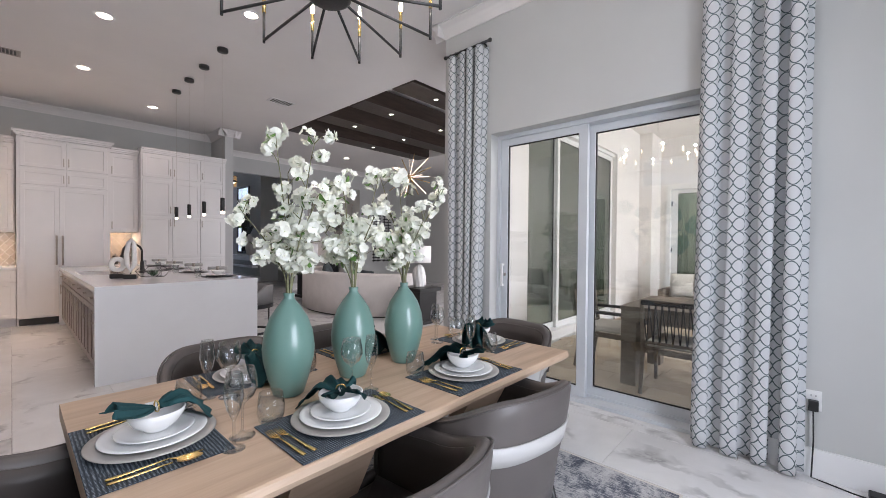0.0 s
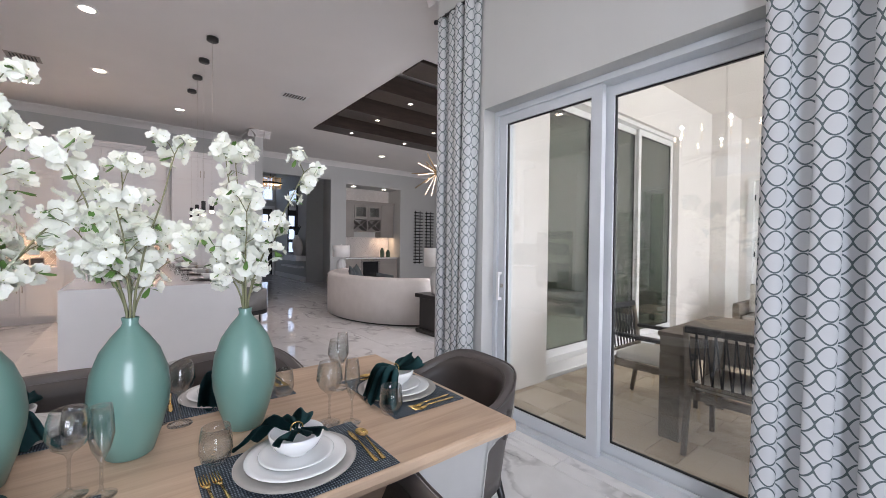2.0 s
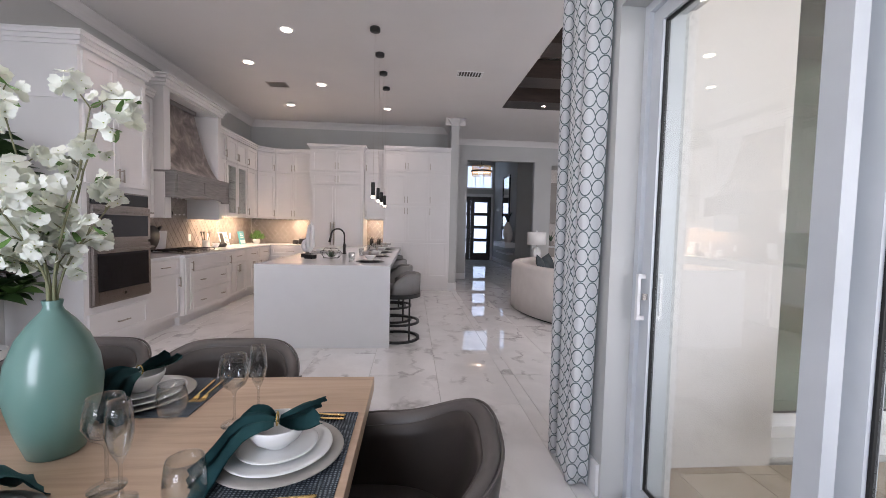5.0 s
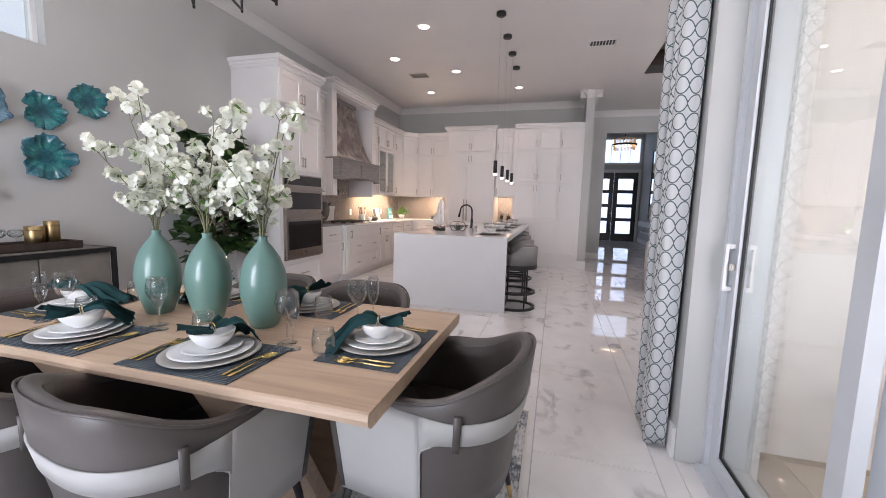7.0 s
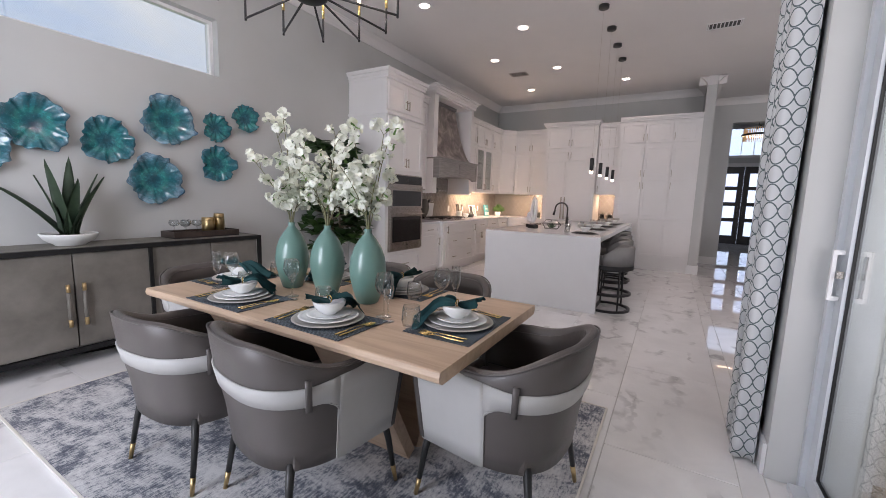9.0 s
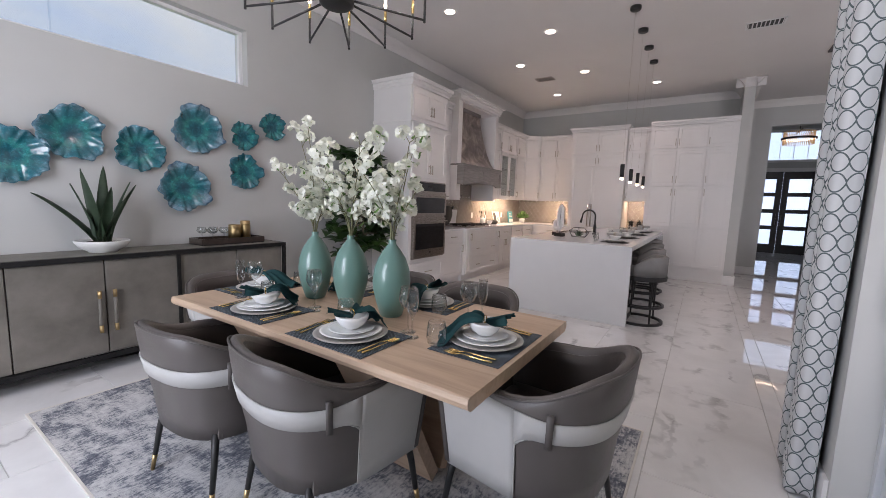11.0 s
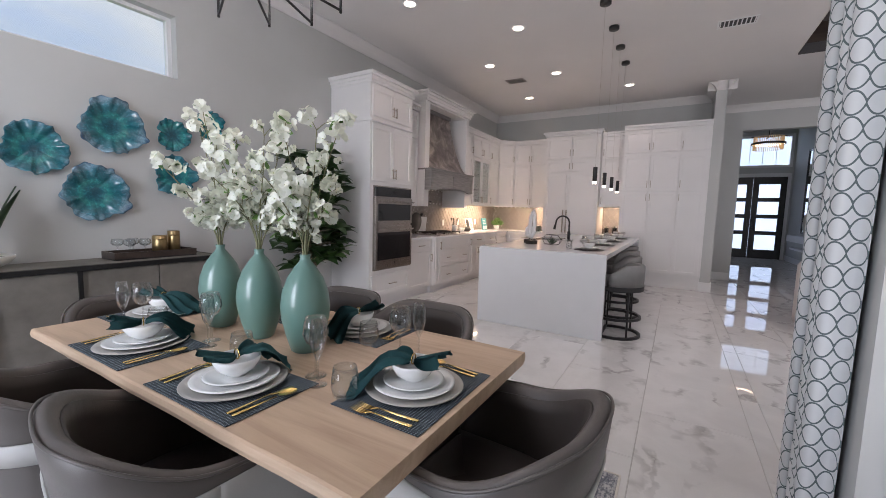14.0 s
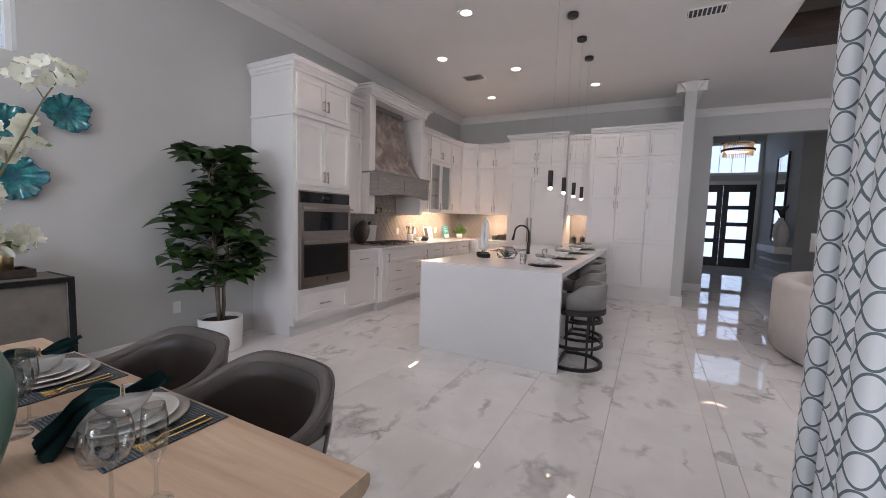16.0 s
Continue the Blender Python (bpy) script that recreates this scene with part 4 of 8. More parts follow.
SET = {
    "placemat": (to_mesh("placemat", box(-0.225, 0.225, -0.155, 0.155, 0, 0.003, 0.001), WEAVE), "blue grey woven placemat on the oak table", "placemat"),
    "charger_plate": (to_mesh("charger_plate", lathe(disc_profile(0.158, 0.013), 48), CHARGER), "greige glazed charger plate on a placemat", "plate"),
    "dinner_plate": (to_mesh("dinner_plate", lathe(disc_profile(0.132, 0.014), 48), CHINA), "white china dinner plate on a charger", "plate"),
    "salad_plate": (to_mesh("salad_plate", lathe(disc_profile(0.098, 0.012), 40), CHINA), "small white china plate under a bowl", "plate"),
    "bowl": (to_mesh("bowl", lathe(bowl_profile(0.072, 0.056), 40), CHINA), "white china bowl on stacked plates", "bowl"),
    "fork": (to_mesh("fork", cutlery("fork"), GOLD), "brushed gold dinner fork on a placemat", "fork"),
    "knife": (to_mesh("knife", cutlery("knife"), GOLD), "brushed gold table knife on a placemat", "knife"),
    "spoon": (to_mesh("spoon", cutlery("spoon"), GOLD), "brushed gold soup spoon on a placemat", "spoon"),
    "wine_glass": (to_mesh("wine_glass", stem_glass(0.205, 0.043, 0.105, 0.036), CRYSTAL), "clear stemmed wine glass, empty", "glass"),
    "champagne_flute": (to_mesh("champagne_flute", stem_glass(0.215, 0.026, 0.125, 0.030), CRYSTAL), "clear champagne flute, empty", "glass"),
    "tumbler": (to_mesh("tumbler", tumbler(0.098, 0.042), CRYSTAL), "clear stemless glass tumbler, empty", "glass"),
}
RING = to_mesh("napkin_ring", tube([(0.0, 0.016 * math.cos(a), 0.020 + 0.016 * math.sin(a)) for a in [i * 2 * math.pi / 16 for i in range(16)]], 0.0022, 6, True), GOLD)
NAPKINS = [to_mesh("napkin", napkin_mesh(k), TEAL) for k in range(3)]


def lay(name, m):
    me, label, cat = SET[name]
    ob = new(name, me)
    ob.matrix_world = m
    tagged(ob, label, cat, "place settings")
    if me.materials[0] is CRYSTAL:
        ob.visible_shadow = False
    return ob


def place_setting(x, y, a, k):
    """A full cover; the eater sits on the local -y side."""
    m = pose(x, y, TOP, 0, 0, a)
    lay("placemat", m)
    lay("charger_plate", m @ pose(0.0, 0.012, 0.0032))
    lay("dinner_plate", m @ pose(0.0, 0.014, 0.0122))
    lay("salad_plate", m @ pose(0.0, 0.016, 0.0225))
    lay("bowl", m @ pose(0.0, 0.018, 0.0315))
    n = thing("napkin", m @ pose(0.0, 0.018, 0.0760, 0, 0, 90 + (k * 67) % 50 - 25), "teal linen napkin drawn through a gold ring on a bowl", "napkin", "place settings")
    part("cloth", NAPKINS[k % 3], TEAL, n)
    part("napkin_ring", RING, GOLD, n, "gold napkin ring")
    lay("fork", m @ pose(-0.180, -0.02, 0.0032, 0, 0, 6))
    lay("fork", m @ pose(-0.208, -0.02, 0.0032, 0, 0, 4))
    lay("knife", m @ pose(0.178, -0.02, 0.0032, 0, 0, -3))
    lay("spoon", m @ pose(0.204, -0.02, 0.0032, 0, 0, -5))
    lay("tumbler", m @ pose(-0.175, 0.145, 0.0032 if k == 5 else 0.0032))
    lay("wine_glass", m @ pose(0.165, 0.195, 0.0))
    lay("champagne_flute", m @ pose(0.225, 0.150, 0.0))


place_setting(-1.085, 0.765, 90, 0)
place_setting(-1.085, 1.40, 90, 1)
place_setting(-1.39, 1.91, 180, 2)
place_setting(-1.755, 1.335, -90, 3)
place_setting(-1.755, 0.745, -90, 4)
place_setting(-1.375, 0.30, 0, 5)


# ---- vases with blossom ----
def vase_mesh():
    return lathe([(0, 0), (0.048, 0), (0.056, 0.006), (0.076, 0.07), (0.091, 0.135), (0.095, 0.18), (0.088, 0.24), (0.069, 0.295), (0.043, 0.336), (0.022, 0.362), (0.018, 0.372),
                  (0.021, 0.386), (0.0195, 0.388), (0.0150, 0.386), (0.0140, 0.37), (0.036, 0.33), (0.070, 0.26), (0.078, 0.18), (0.05, 0.02), (0, 0.012)], 48)


def petal(bm, m, length, width, curl, mat_index=0):
    g = []
    for i in range(4):
        t = i / 3
        w = width * (0.26, 0.80, 1.06, 0.62)[i]
        z = curl * t * t * length
        notch = -0.08 * length if i == 3 else 0
        g.append([bm.verts.new(m @ Vector((-w, t * length + notch * 0, z + 0.12 * w))), bm.verts.new(m @ Vector((0, t * length + notch, z))), bm.verts.new(m @ Vector((w, t * length, z + 0.12 * w)))])
    for a, b in zip(g, g[1:]):
        for k in range(2):
            f = bm.faces.new((a[k], a[k + 1], b[k + 1], b[k]))
            f.smooth, f.material_index = True, mat_index


def blossom_cluster(seed):
    rng = random.Random(seed)
    bm = bmesh.new()
    for _ in range(5):
        d = Vector((rng.uniform(-1, 1), rng.uniform(-1, 1), rng.uniform(-0.7, 1))).normalized()
        c = d * rng.uniform(0.010, 0.040)
        q = d.to_track_quat("Z", "Y").to_matrix().to_4x4()
        r = rng.random() * 6
        size = rng.uniform(0.019, 0.026)
        for k in range(5):
            petal(bm, Matrix.Translation(c) @ q @ pose(0, 0, 0, rng.uniform(-14, 26), 0, math.degrees(r) + 72 * k + rng.uniform(-9, 9)), size * rng.uniform(0.85, 1.1), size * 0.56, rng.uniform(-0.1, 0.5))
        m = Matrix.Translation(c) @ q
        vs = [bm.verts.new(m @ Vector((0.0018 * math.cos(i * 1.257), 0.0018 * math.sin(i * 1.257), 0.002))) for i in range(5)]
        top = bm.verts.new(m @ Vector((0, 0, 0.006)))
        for i in range(5):
            bm.faces.new((vs[i], vs[(i + 1) % 5], top)).material_index = 2
    for _ in range(2):
        d = Vector((rng.uniform(-1, 1), rng.uniform(-1, 1), rng.uniform(-1, 0.3))).normalized()
        petal(bm, d.to_track_quat("Y", "Z").to_matrix().to_4x4(), 0.036, 0.007, 0.2, 1)
    return bm


CLUSTERS = [to_mesh("blossom", blossom_cluster(k), [WAX, FRESH, STAMEN]) for k in range(6)]


def blossom_branches(m, seed):
    rng = random.Random(seed)
    b = thing("blossom_branches", m, "white artificial blossom branches standing in a vase", "flowers", "blossom in vases")
    heads = 0
    n = 6
    for s in range(n):
        az = 2 * math.pi * (s + rng.uniform(-0.2, 0.2)) / n
        tilt = rng.uniform(0.15, 0.55) if s % 2 else rng.uniform(0.5, 0.95)
        length = rng.uniform(0.34, 0.60) if s % 2 else rng.uniform(0.24, 0.40)
        pts, p = [], Vector((0.006 * math.cos(az), 0.006 * math.sin(az), -0.12))
        d = Vector((0.02 * math.cos(az), 0.02 * math.sin(az), 1)).normalized()
        steps = 12
        for i in range(steps + 1):
            pts.append(p.copy())
            if p.z > 0.0:
                want = Vector((math.sin(tilt) * math.cos(az), math.sin(tilt) * math.sin(az), math.cos(tilt)))
                d = (d * 0.72 + want * 0.28 + Vector((rng.uniform(-1, 1), rng.uniform(-1, 1), 0)) * 0.07).normalized()
            p = p + d * ((length + 0.12) / steps)
        br = part("branch", tube(pts, [0.0042 - 0.0026 * i / steps for i in range(steps + 1)], 6), STEM, b)
        for i in range(4, steps + 1):
            if pts[i].z < 0.07:
                continue
            for _ in range(2 if i in (5, 6, 8, steps) else 0 if i == 10 else 1):
                a2 = rng.random() * 6.283
                ln = rng.uniform(0.015, 0.075) * (1.3 if i < 9 else 0.8)
                e = pts[i] + Vector((math.cos(a2) * ln, math.sin(a2) * ln, rng.uniform(0.0, 0.06)))
                mid = (pts[i] + e) / 2 + Vector((0, 0, 0.008))
                part("twig", tube([pts[i], mid, e], [0.0018, 0.0014, 0.0010], 4), STEM, br)
                ob = part("blossom", CLUSTERS[rng.randrange(6)], None, br)
                ob.location = e
                ob.rotation_euler = (rng.uniform(-0.6, 0.6), rng.uniform(-0.6, 0.6), rng.random() * 6.28)
                k = rng.uniform(0.82, 1.08)
                ob.scale = (k, k, k)


VASE = vase_mesh()
VASE_ME = to_mesh("vase", VASE, CELADON)
for k, (x, y) in enumerate(((-1.432, 0.748), (-1.432, 1.042), (-1.430, 1.337))):
    ob = new("vase", VASE_ME)
    ob.matrix_world = pose(x, y, TOP - 0.001)
    tagged(ob, "tall celadon green ceramic vase on the oak table", "vase", "vases on the table")
    blossom_branches(pose(x, y, TOP + 0.386, 0, 0, 0), 11 + k)


# ---- sideboard and what stands on it ----
def sideboard():
    s = thing("sideboard", Matrix(), "grey shagreen sideboard in a black metal frame", "sideboard")
    x0, x1, y0, y1 = -2.43, 0.06, S + 0.02, -0.97
    part("top", box(x0 + 0.03, x1 - 0.03, y0 + 0.01, y1 - 0.03, 0.86, 0.882, 0.003), SHAGREEN, s)
    part("frame", boxes([(x0, x1, y1 - 0.03, y1, 0.845, 0.88), (x0, x0 + 0.03, y0, y1 - 0.03, 0.845, 0.88), (x1 - 0.03, x1, y0, y1 - 0.03, 0.845, 0.88),
                         (x0, x0 + 0.03, y1 - 0.03, y1, 0.0, 0.845), (x1 - 0.03, x1, y1 - 0.03, y1, 0.0, 0.845), (x0, x0 + 0.03, y0, y0 + 0.03, 0.0, 0.845), (x1 - 0.03, x1, y0, y0 + 0.03, 0.0, 0.845),
                         (x0 + 0.03, x1 - 0.03, y1 - 0.03, y1, 0.11, 0.145), (x0, x0 + 0.03, y0 + 0.03, y1 - 0.03, 0.11, 0.145), (x1 - 0.03, x1, y0 + 0.03, y1 - 0.03, 0.11, 0.145)]), IRON, s)
    bm = bmesh.new()
    for a, b in ((x0 + 0.1, -1.2), (-1.2, x1 - 0.1)):
        for p, q in ((a, b), (b, a)):
            add_tube(bm, [(p, y1 - 0.25, 0.012), (q, y1 - 0.25, 0.118)], 0.011, 6)
    part("cross_brace", bm, IRON, s)
    part("carcass", box(x0 + 0.035, x1 - 0.035, y0 + 0.01, y1 - 0.045, 0.146, 0.844), DARKWOOD, s)
    edges = [x0 + 0.035, -1.925, -1.430, -0.945, -0.450, x1 - 0.035]
    for i, (a, b) in enumerate(zip(edges, edges[1:])):
        d = part("door", box(a + 0.004, b - 0.004, y1 - 0.044, y1 - 0.022, 0.150, 0.840, 0.002), SHAGREEN, s)
        hx = b - 0.045 if i % 2 == 0 else a + 0.045
        if i == 4:
            hx = b - 0.045
        h = part("handle", tube([(hx, y1 + 0.005, 0.37), (hx, y1 + 0.005, 0.57)], 0.0115, 12), SHAGREEN, d, "grey leather wrapped handle")
        for z in (0.315, 0.57):
            part("handle", tube([(hx, y1 + 0.005, z), (hx, y1 + 0.005, z + 0.055)], 0.0125, 12), BRASS, d, "brass handle end")
        part("mount", boxes([(hx - 0.006, hx + 0.006, y1 - 0.022, y1 + 0.002, 0.335, 0.347), (hx - 0.006, hx + 0.006, y1 - 0.022, y1 + 0.002, 0.594, 0.606)]), BRASS, d)
    part("divider", boxes([(-1.442, -1.418, y1 - 0.03, y1 - 0.002, 0.146, 0.844)]), IRON, s)


sideboard()


def serving_tray():
    t = thing("serving_tray", pose(-1.97, -1.215, 0.883), "dark grey rectangular serving tray on the sideboard", "tray")
    part("base", box(-0.30, 0.30, -0.12, 0.12, 0, 0.012, 0.002), BLACKWOOD, t)
    part("rim", boxes([(-0.30, 0.30, -0.12, -0.108, 0.012, 0.06), (-0.30, 0.30, 0.108, 0.12, 0.012, 0.06), (-0.30, -0.288, -0.108, 0.108, 0.012, 0.06), (0.288, 0.30, -0.108, 0.108, 0.012, 0.06)]), DARKWOOD, t)


serving_tray()
for x, y in ((-1.75, -1.26), (-1.80, -1.17), (-1.86, -1.27), (-1.91, -1.18)):
    ob = single("coupe_glass", stem_glass(0.145, 0.044, 0.06, 0.03), CRYSTAL, pose(x, y, 0.896), "clear stemmed coupe glass on a tray", "glass", "glasses on the tray")
    ob.visible_shadow = False
for x, y, h, r in ((-2.035, -1.22, 0.165, 0.056), (-2.15, -1.23, 0.20, 0.047)):
    b = thing("cocktail_shaker", pose(x, y, 0.896), "aged brass lidded cocktail canister on a tray", "canister", "canisters on the tray")
    part("body", lathe([(0, 0), (r, 0), (r, h * 0.75), (r * 0.97, h * 0.77), (r * 0.97, h * 0.98), (r * 0.9, h), (0, h)], 28), BRASS, b)
    part("lid", lathe([(r * 0.98, h * 0.80), (r * 1.01, h * 0.80), (r * 1.01, h * 0.86), (r * 0.98, h * 0.86)], 28, True), BRASS, b)


def aloe(m):
    a = thing("aloe_plant", m, "green aloe plant in a low white bowl on the sideboard", "plant")
    pot = part("pot", lathe([(0, 0), (0.085, 0), (0.09, 0.008), (0.14, 0.04), (0.168, 0.082), (0.166, 0.09), (0.158, 0.088), (0.13, 0.05), (0, 0.045)], 40), POT, a, "low white ceramic bowl")
    part("soil", lathe([(0, 0.078), (0.10, 0.074), (0.152, 0.070), (0.13, 0.052), (0, 0.05)], 24), SOIL, a)
    rng = random.Random(8)
    rows = [(0, 12, 0.56), (70, 14, 0.44), (140, 18, 0.50), (205, 10, 0.60), (285, 44, 0.72), (320, 16, 0.46), (100, 24, 0.50), (170, 24, 0.36), (300, 8, 0.50)]
    for az, tilt, ln in rows:
        def fn(u, v, az=az, tilt=tilt, ln=ln):
            s = u
            w = 0.058 * (1 - s) ** 0.7 * (0.85 + 0.4 * s)
            ang = (v - 0.5) * 2.2
            t = radians(tilt) * (0.8 + 0.35 * s)
            rad = 0.02 + math.sin(t) * ln * s
            x, y = rad - 0.010 * math.cos(ang * 1.3), w * math.sin(ang) * 1.2
            z = 0.07 + math.cos(t) * ln * s
            c, sn = math.cos(radians(az)), math.sin(radians(az))
            return Vector((x * c - y * sn, x * sn + y * c, z))
        part("leaf", sheet(fn, 12, 4, 0.006), ALOE, a)


aloe(pose(-1.0, -1.19, 0.883, 0, 0, 35))


# ---- glass wall plates ----
def wall_plate(x, z, r, seed):
    rng = random.Random(seed)
    ph = [rng.random() * 6.28 for _ in range(4)]
    def fn(u, v):
        a = 2 * math.pi * u
        rr = r * v * (1 + 0.055 * math.sin(3 * a + ph[0]) * v + 0.040 * math.sin(5 * a + ph[3]) * v ** 2 + 0.026 * math.sin(8 * a + ph[1]) * v ** 3 + 0.028 * math.sin(17 * a + ph[2]) * v ** 5 - 0.10 * max(0.0, math.cos(a - ph[3])) ** 14 * v)
        h = 0.012 + 0.055 * v ** 2 * (r / 0.2) + 0.024 * (r / 0.2) * math.sin(6 * a + ph[2]) * v ** 3 + 0.013 * math.sin(13 * a + ph[3] + 3 * v) * v ** 3 + 0.006 * math.sin(23 * a + ph[0]) * v ** 4
        return Vector((rr * math.cos(a), rr * math.sin(a), h))
    rows = []
    bm = bmesh.new()
    nu, nv = 132, 14
    for j in range(1, nv + 1):
        rows.append([bm.verts.new(fn(i / nu, j / nv)) for i in range(nu)])
    for j in range(nv, 0, -1):
        rows.append([bm.verts.new(fn(i / nu, j / nv) - Vector((0, 0, 0.006))) for i in range(nu)])
    for a, b in zip(rows, rows[1:]):
        for i in range(nu):
            bm.faces.new((a[i], a[(i + 1) % nu], b[(i + 1) % nu], b[i])).smooth = True
    for ring, flip in ((rows[0], False), (rows[-1], True)):
        c = bm.verts.new(fn(0.0, 0.0) - Vector((0, 0, 0.006 if flip else 0.0)))
        for i in range(nu):
            bm.faces.new((c, ring[i], ring[(i + 1) % nu])).smooth = True
    bmesh.ops.recalc_face_normals(bm, faces=bm.faces)
    ob = single("wall_plate", bm, SEAGLASS, pose(x, S + 0.003, z, -90, 0, 0), "ruffled turquoise art glass plate hung on the wall", "wall art", "glass plates on the wall")
    return ob


for k, (x, z, r) in enumerate(((-1.803, 1.942, 0.222), (-0.92, 1.768, 0.20), (-1.34, 1.703, 0.185), (-1.674, 1.401, 0.220), (-2.254, 1.949, 0.140), (-2.579, 2.098, 0.144), (-2.256, 1.591, 0.178), (-0.585, 1.576, 0.20))):
    wall_plate(x, z, r, 20 + k)


# ---- curtains ----
def curtain(xc0, xc1, bx0, bx1, seed, label):
    rng = random.Random(seed)
    c = thing("curtain", Matrix(), label, "curtain", "curtains beside the door")
    folds = 4
    y0 = N - 0.070
    ztop, zbot = 3.27, 0.015
    ph = rng.random() * 3
    bm = bmesh.new()
    uv = bm.loops.layers.uv.new("UVMap")
    nu, nv = 128, 44

    def cloth_point(u, v):
        """Deep round pleats that bulge over one another."""
        z = zbot + (ztop - zbot) * v
        a, b = bx0 + (xc0 - bx0) * v, bx1 + (xc1 - bx1) * v
        w = u * folds + math.sin(math.pi * u) * (0.14 * math.sin(5 * u + ph) + 0.05 * math.sin(2.5 * v + ph))
        x = a + (b - a) * u + 0.020 * math.sin(4 * math.pi * w)
        y = y0 + (0.046 + 0.010 * math.sin(7 * u + ph)) * math.cos(2 * math.pi * w) + 0.008 * math.sin(9 * u + 2 * v + ph)
        return Vector((x, y, z))

    run = [0.0]
    for i in range(nu):
        run.append(run[-1] + (cloth_point((i + 1) / nu, 0.5) - cloth_point(i / nu, 0.5)).length)
    g, coord = [], {}
    for i in range(nu + 1):
        col = []
        for j in range(nv + 1):
            q = bm.verts.new(cloth_point(i / nu, j / nv))
            coord[q] = (run[i], q.co.z)
            col.append(q)
        g.append(col)
    for i in range(nu):
        for j in range(nv):
            f = bm.faces.new((g[i][j], g[i + 1][j], g[i + 1][j + 1], g[i][j + 1]))
            f.smooth = True
            for lp in f.loops:
                lp[uv].uv = coord[lp.vert]
    ob = part("cloth", bm, CURTAIN, c)
    mod = ob.modifiers.new("cloth thickness", "SOLIDIFY")
    mod.thickness = 0.003
    rod = tube([(xc0 - 0.03, y0, 3.295), (xc1 + 0.03, y0, 3.295)], 0.012, 12)
    part("rod", rod, BLACK, c, "black iron curtain rod")
    for x in (xc0 - 0.045, xc1 + 0.045):
        part("finial", lathe([(0, -0.02), (0.016, -0.014), (0.021, 0), (0.016, 0.014), (0, 0.02)], 14), BLACK, c).location = (x, y0, 3.295)
    for x in (xc0 + 0.03, xc1 - 0.03):
        part("bracket", tube([(x, y0, 3.295), (x, y0 + 0.04, 3.285), (x, N - 0.002, 3.26)], 0.007, 8), BLACK, c)
    for k in range(7):
        x = xc0 + (xc1 - xc0) * (k + 0.5) / 7
        part("ring", tube([(x, y0 + 0.018 * math.cos(a), 3.289 + 0.018 * math.sin(a)) for a in [i * 0.5236 for i in range(12)]], 0.003, 5, True), BLACK, c)


curtain(-2.735, -2.255, -2.70, -2.31, 2, "white printed curtain with grey chained ovals on a short black rod")
curtain(-0.49, 0.06, -0.53, 0.05, 5, "white printed curtain with grey chained ovals hanging beside the sliding door")

# outlet, plug and power brick
o = thing("wall_outlet", pose(0.085, N, 0.445), "white wall outlet with a black plug in it", "outlet")
part("cover", box(-0.036, 0.036, -0.006, -0.001, -0.058, 0.058, 0.002), PLASTIC, o)
part("slot", boxes([(-0.012, -0.009, -0.0075, -0.006, 0.022, 0.034), (0.009, 0.012, -0.0075, -0.006, 0.022, 0.034)]), BLACK, o)
p = thing("plug_adapter", pose(0.085, N, 0.42), "black plug with a cord running to a power brick", "plug")
part("body", box(-0.022, 0.022, -0.045, -0.008, -0.03, 0.03, 0.004, 2), RUBBER, p)
part("cord", tube([(0, -0.03, -0.03), (0.003, -0.03, -0.2), (-0.004, -0.05, -0.41), (0.05, -0.06, -0.413), (0.16, -0.09, -0.415), (0.22, -0.10, -0.415)], 0.004, 6), RUBBER, p)
part("power_brick", box(0.22, 0.36, -0.14, -0.06, -0.418, -0.378, 0.006, 2), RUBBER, p)


# ---- chandelier over the table ----
def chandelier():
    c = thing("chandelier", pose(-1.44, 0.92, 0), "black metal spoke chandelier with gold candle sleeves", "chandelier")
    part("hub", lathe([(0, 2.335), (0.07, 2.338), (0.088, 2.35), (0.09, 2.385), (0.075, 2.40), (0, 2.402)], 28), BLACK, c)
    part("stem", tube([(0, 0, 2.40), (0, 0, H - 0.02)], 0.009, 10), BLACK, c)
    part("canopy", lathe([(0, H - 0.025), (0.065, H - 0.022), (0.07, H - 0.001), (0, H - 0.001)], 24), BLACK, c)
    for k in range(12):
        a = 2 * math.pi * (k + 0.3) / 12
        d = Vector((math.cos(a), math.sin(a), 0))
        arm = part("arm", tube([d * 0.07 + Vector((0, 0, 2.375)), d * 0.46 + Vector((0, 0, 2.305))], 0.0062, 8), BLACK, c)
        rod = bmesh.new()
        add_tube(rod, [d * 0.46 + Vector((0, 0, 2.292)), d * 0.46 + Vector((0, 0, 2.435))], 0.0066, 8)
        part("upright", rod, BLACK, arm)
        part("candle_sleeve", tube([d * 0.46 + Vector((0, 0, 2.435)), d * 0.46 + Vector((0, 0, 2.52))], 0.0085, 10), GOLD, arm, "gold candle sleeve")
        b = part("bulb", lathe([(0, 2.52), (0.008, 2.522), (0.011, 2.545), (0.007, 2.575), (0, 2.595)], 10), BULB, arm, "small lit candle bulb")
        b.location = d * 0.46


chandelier()
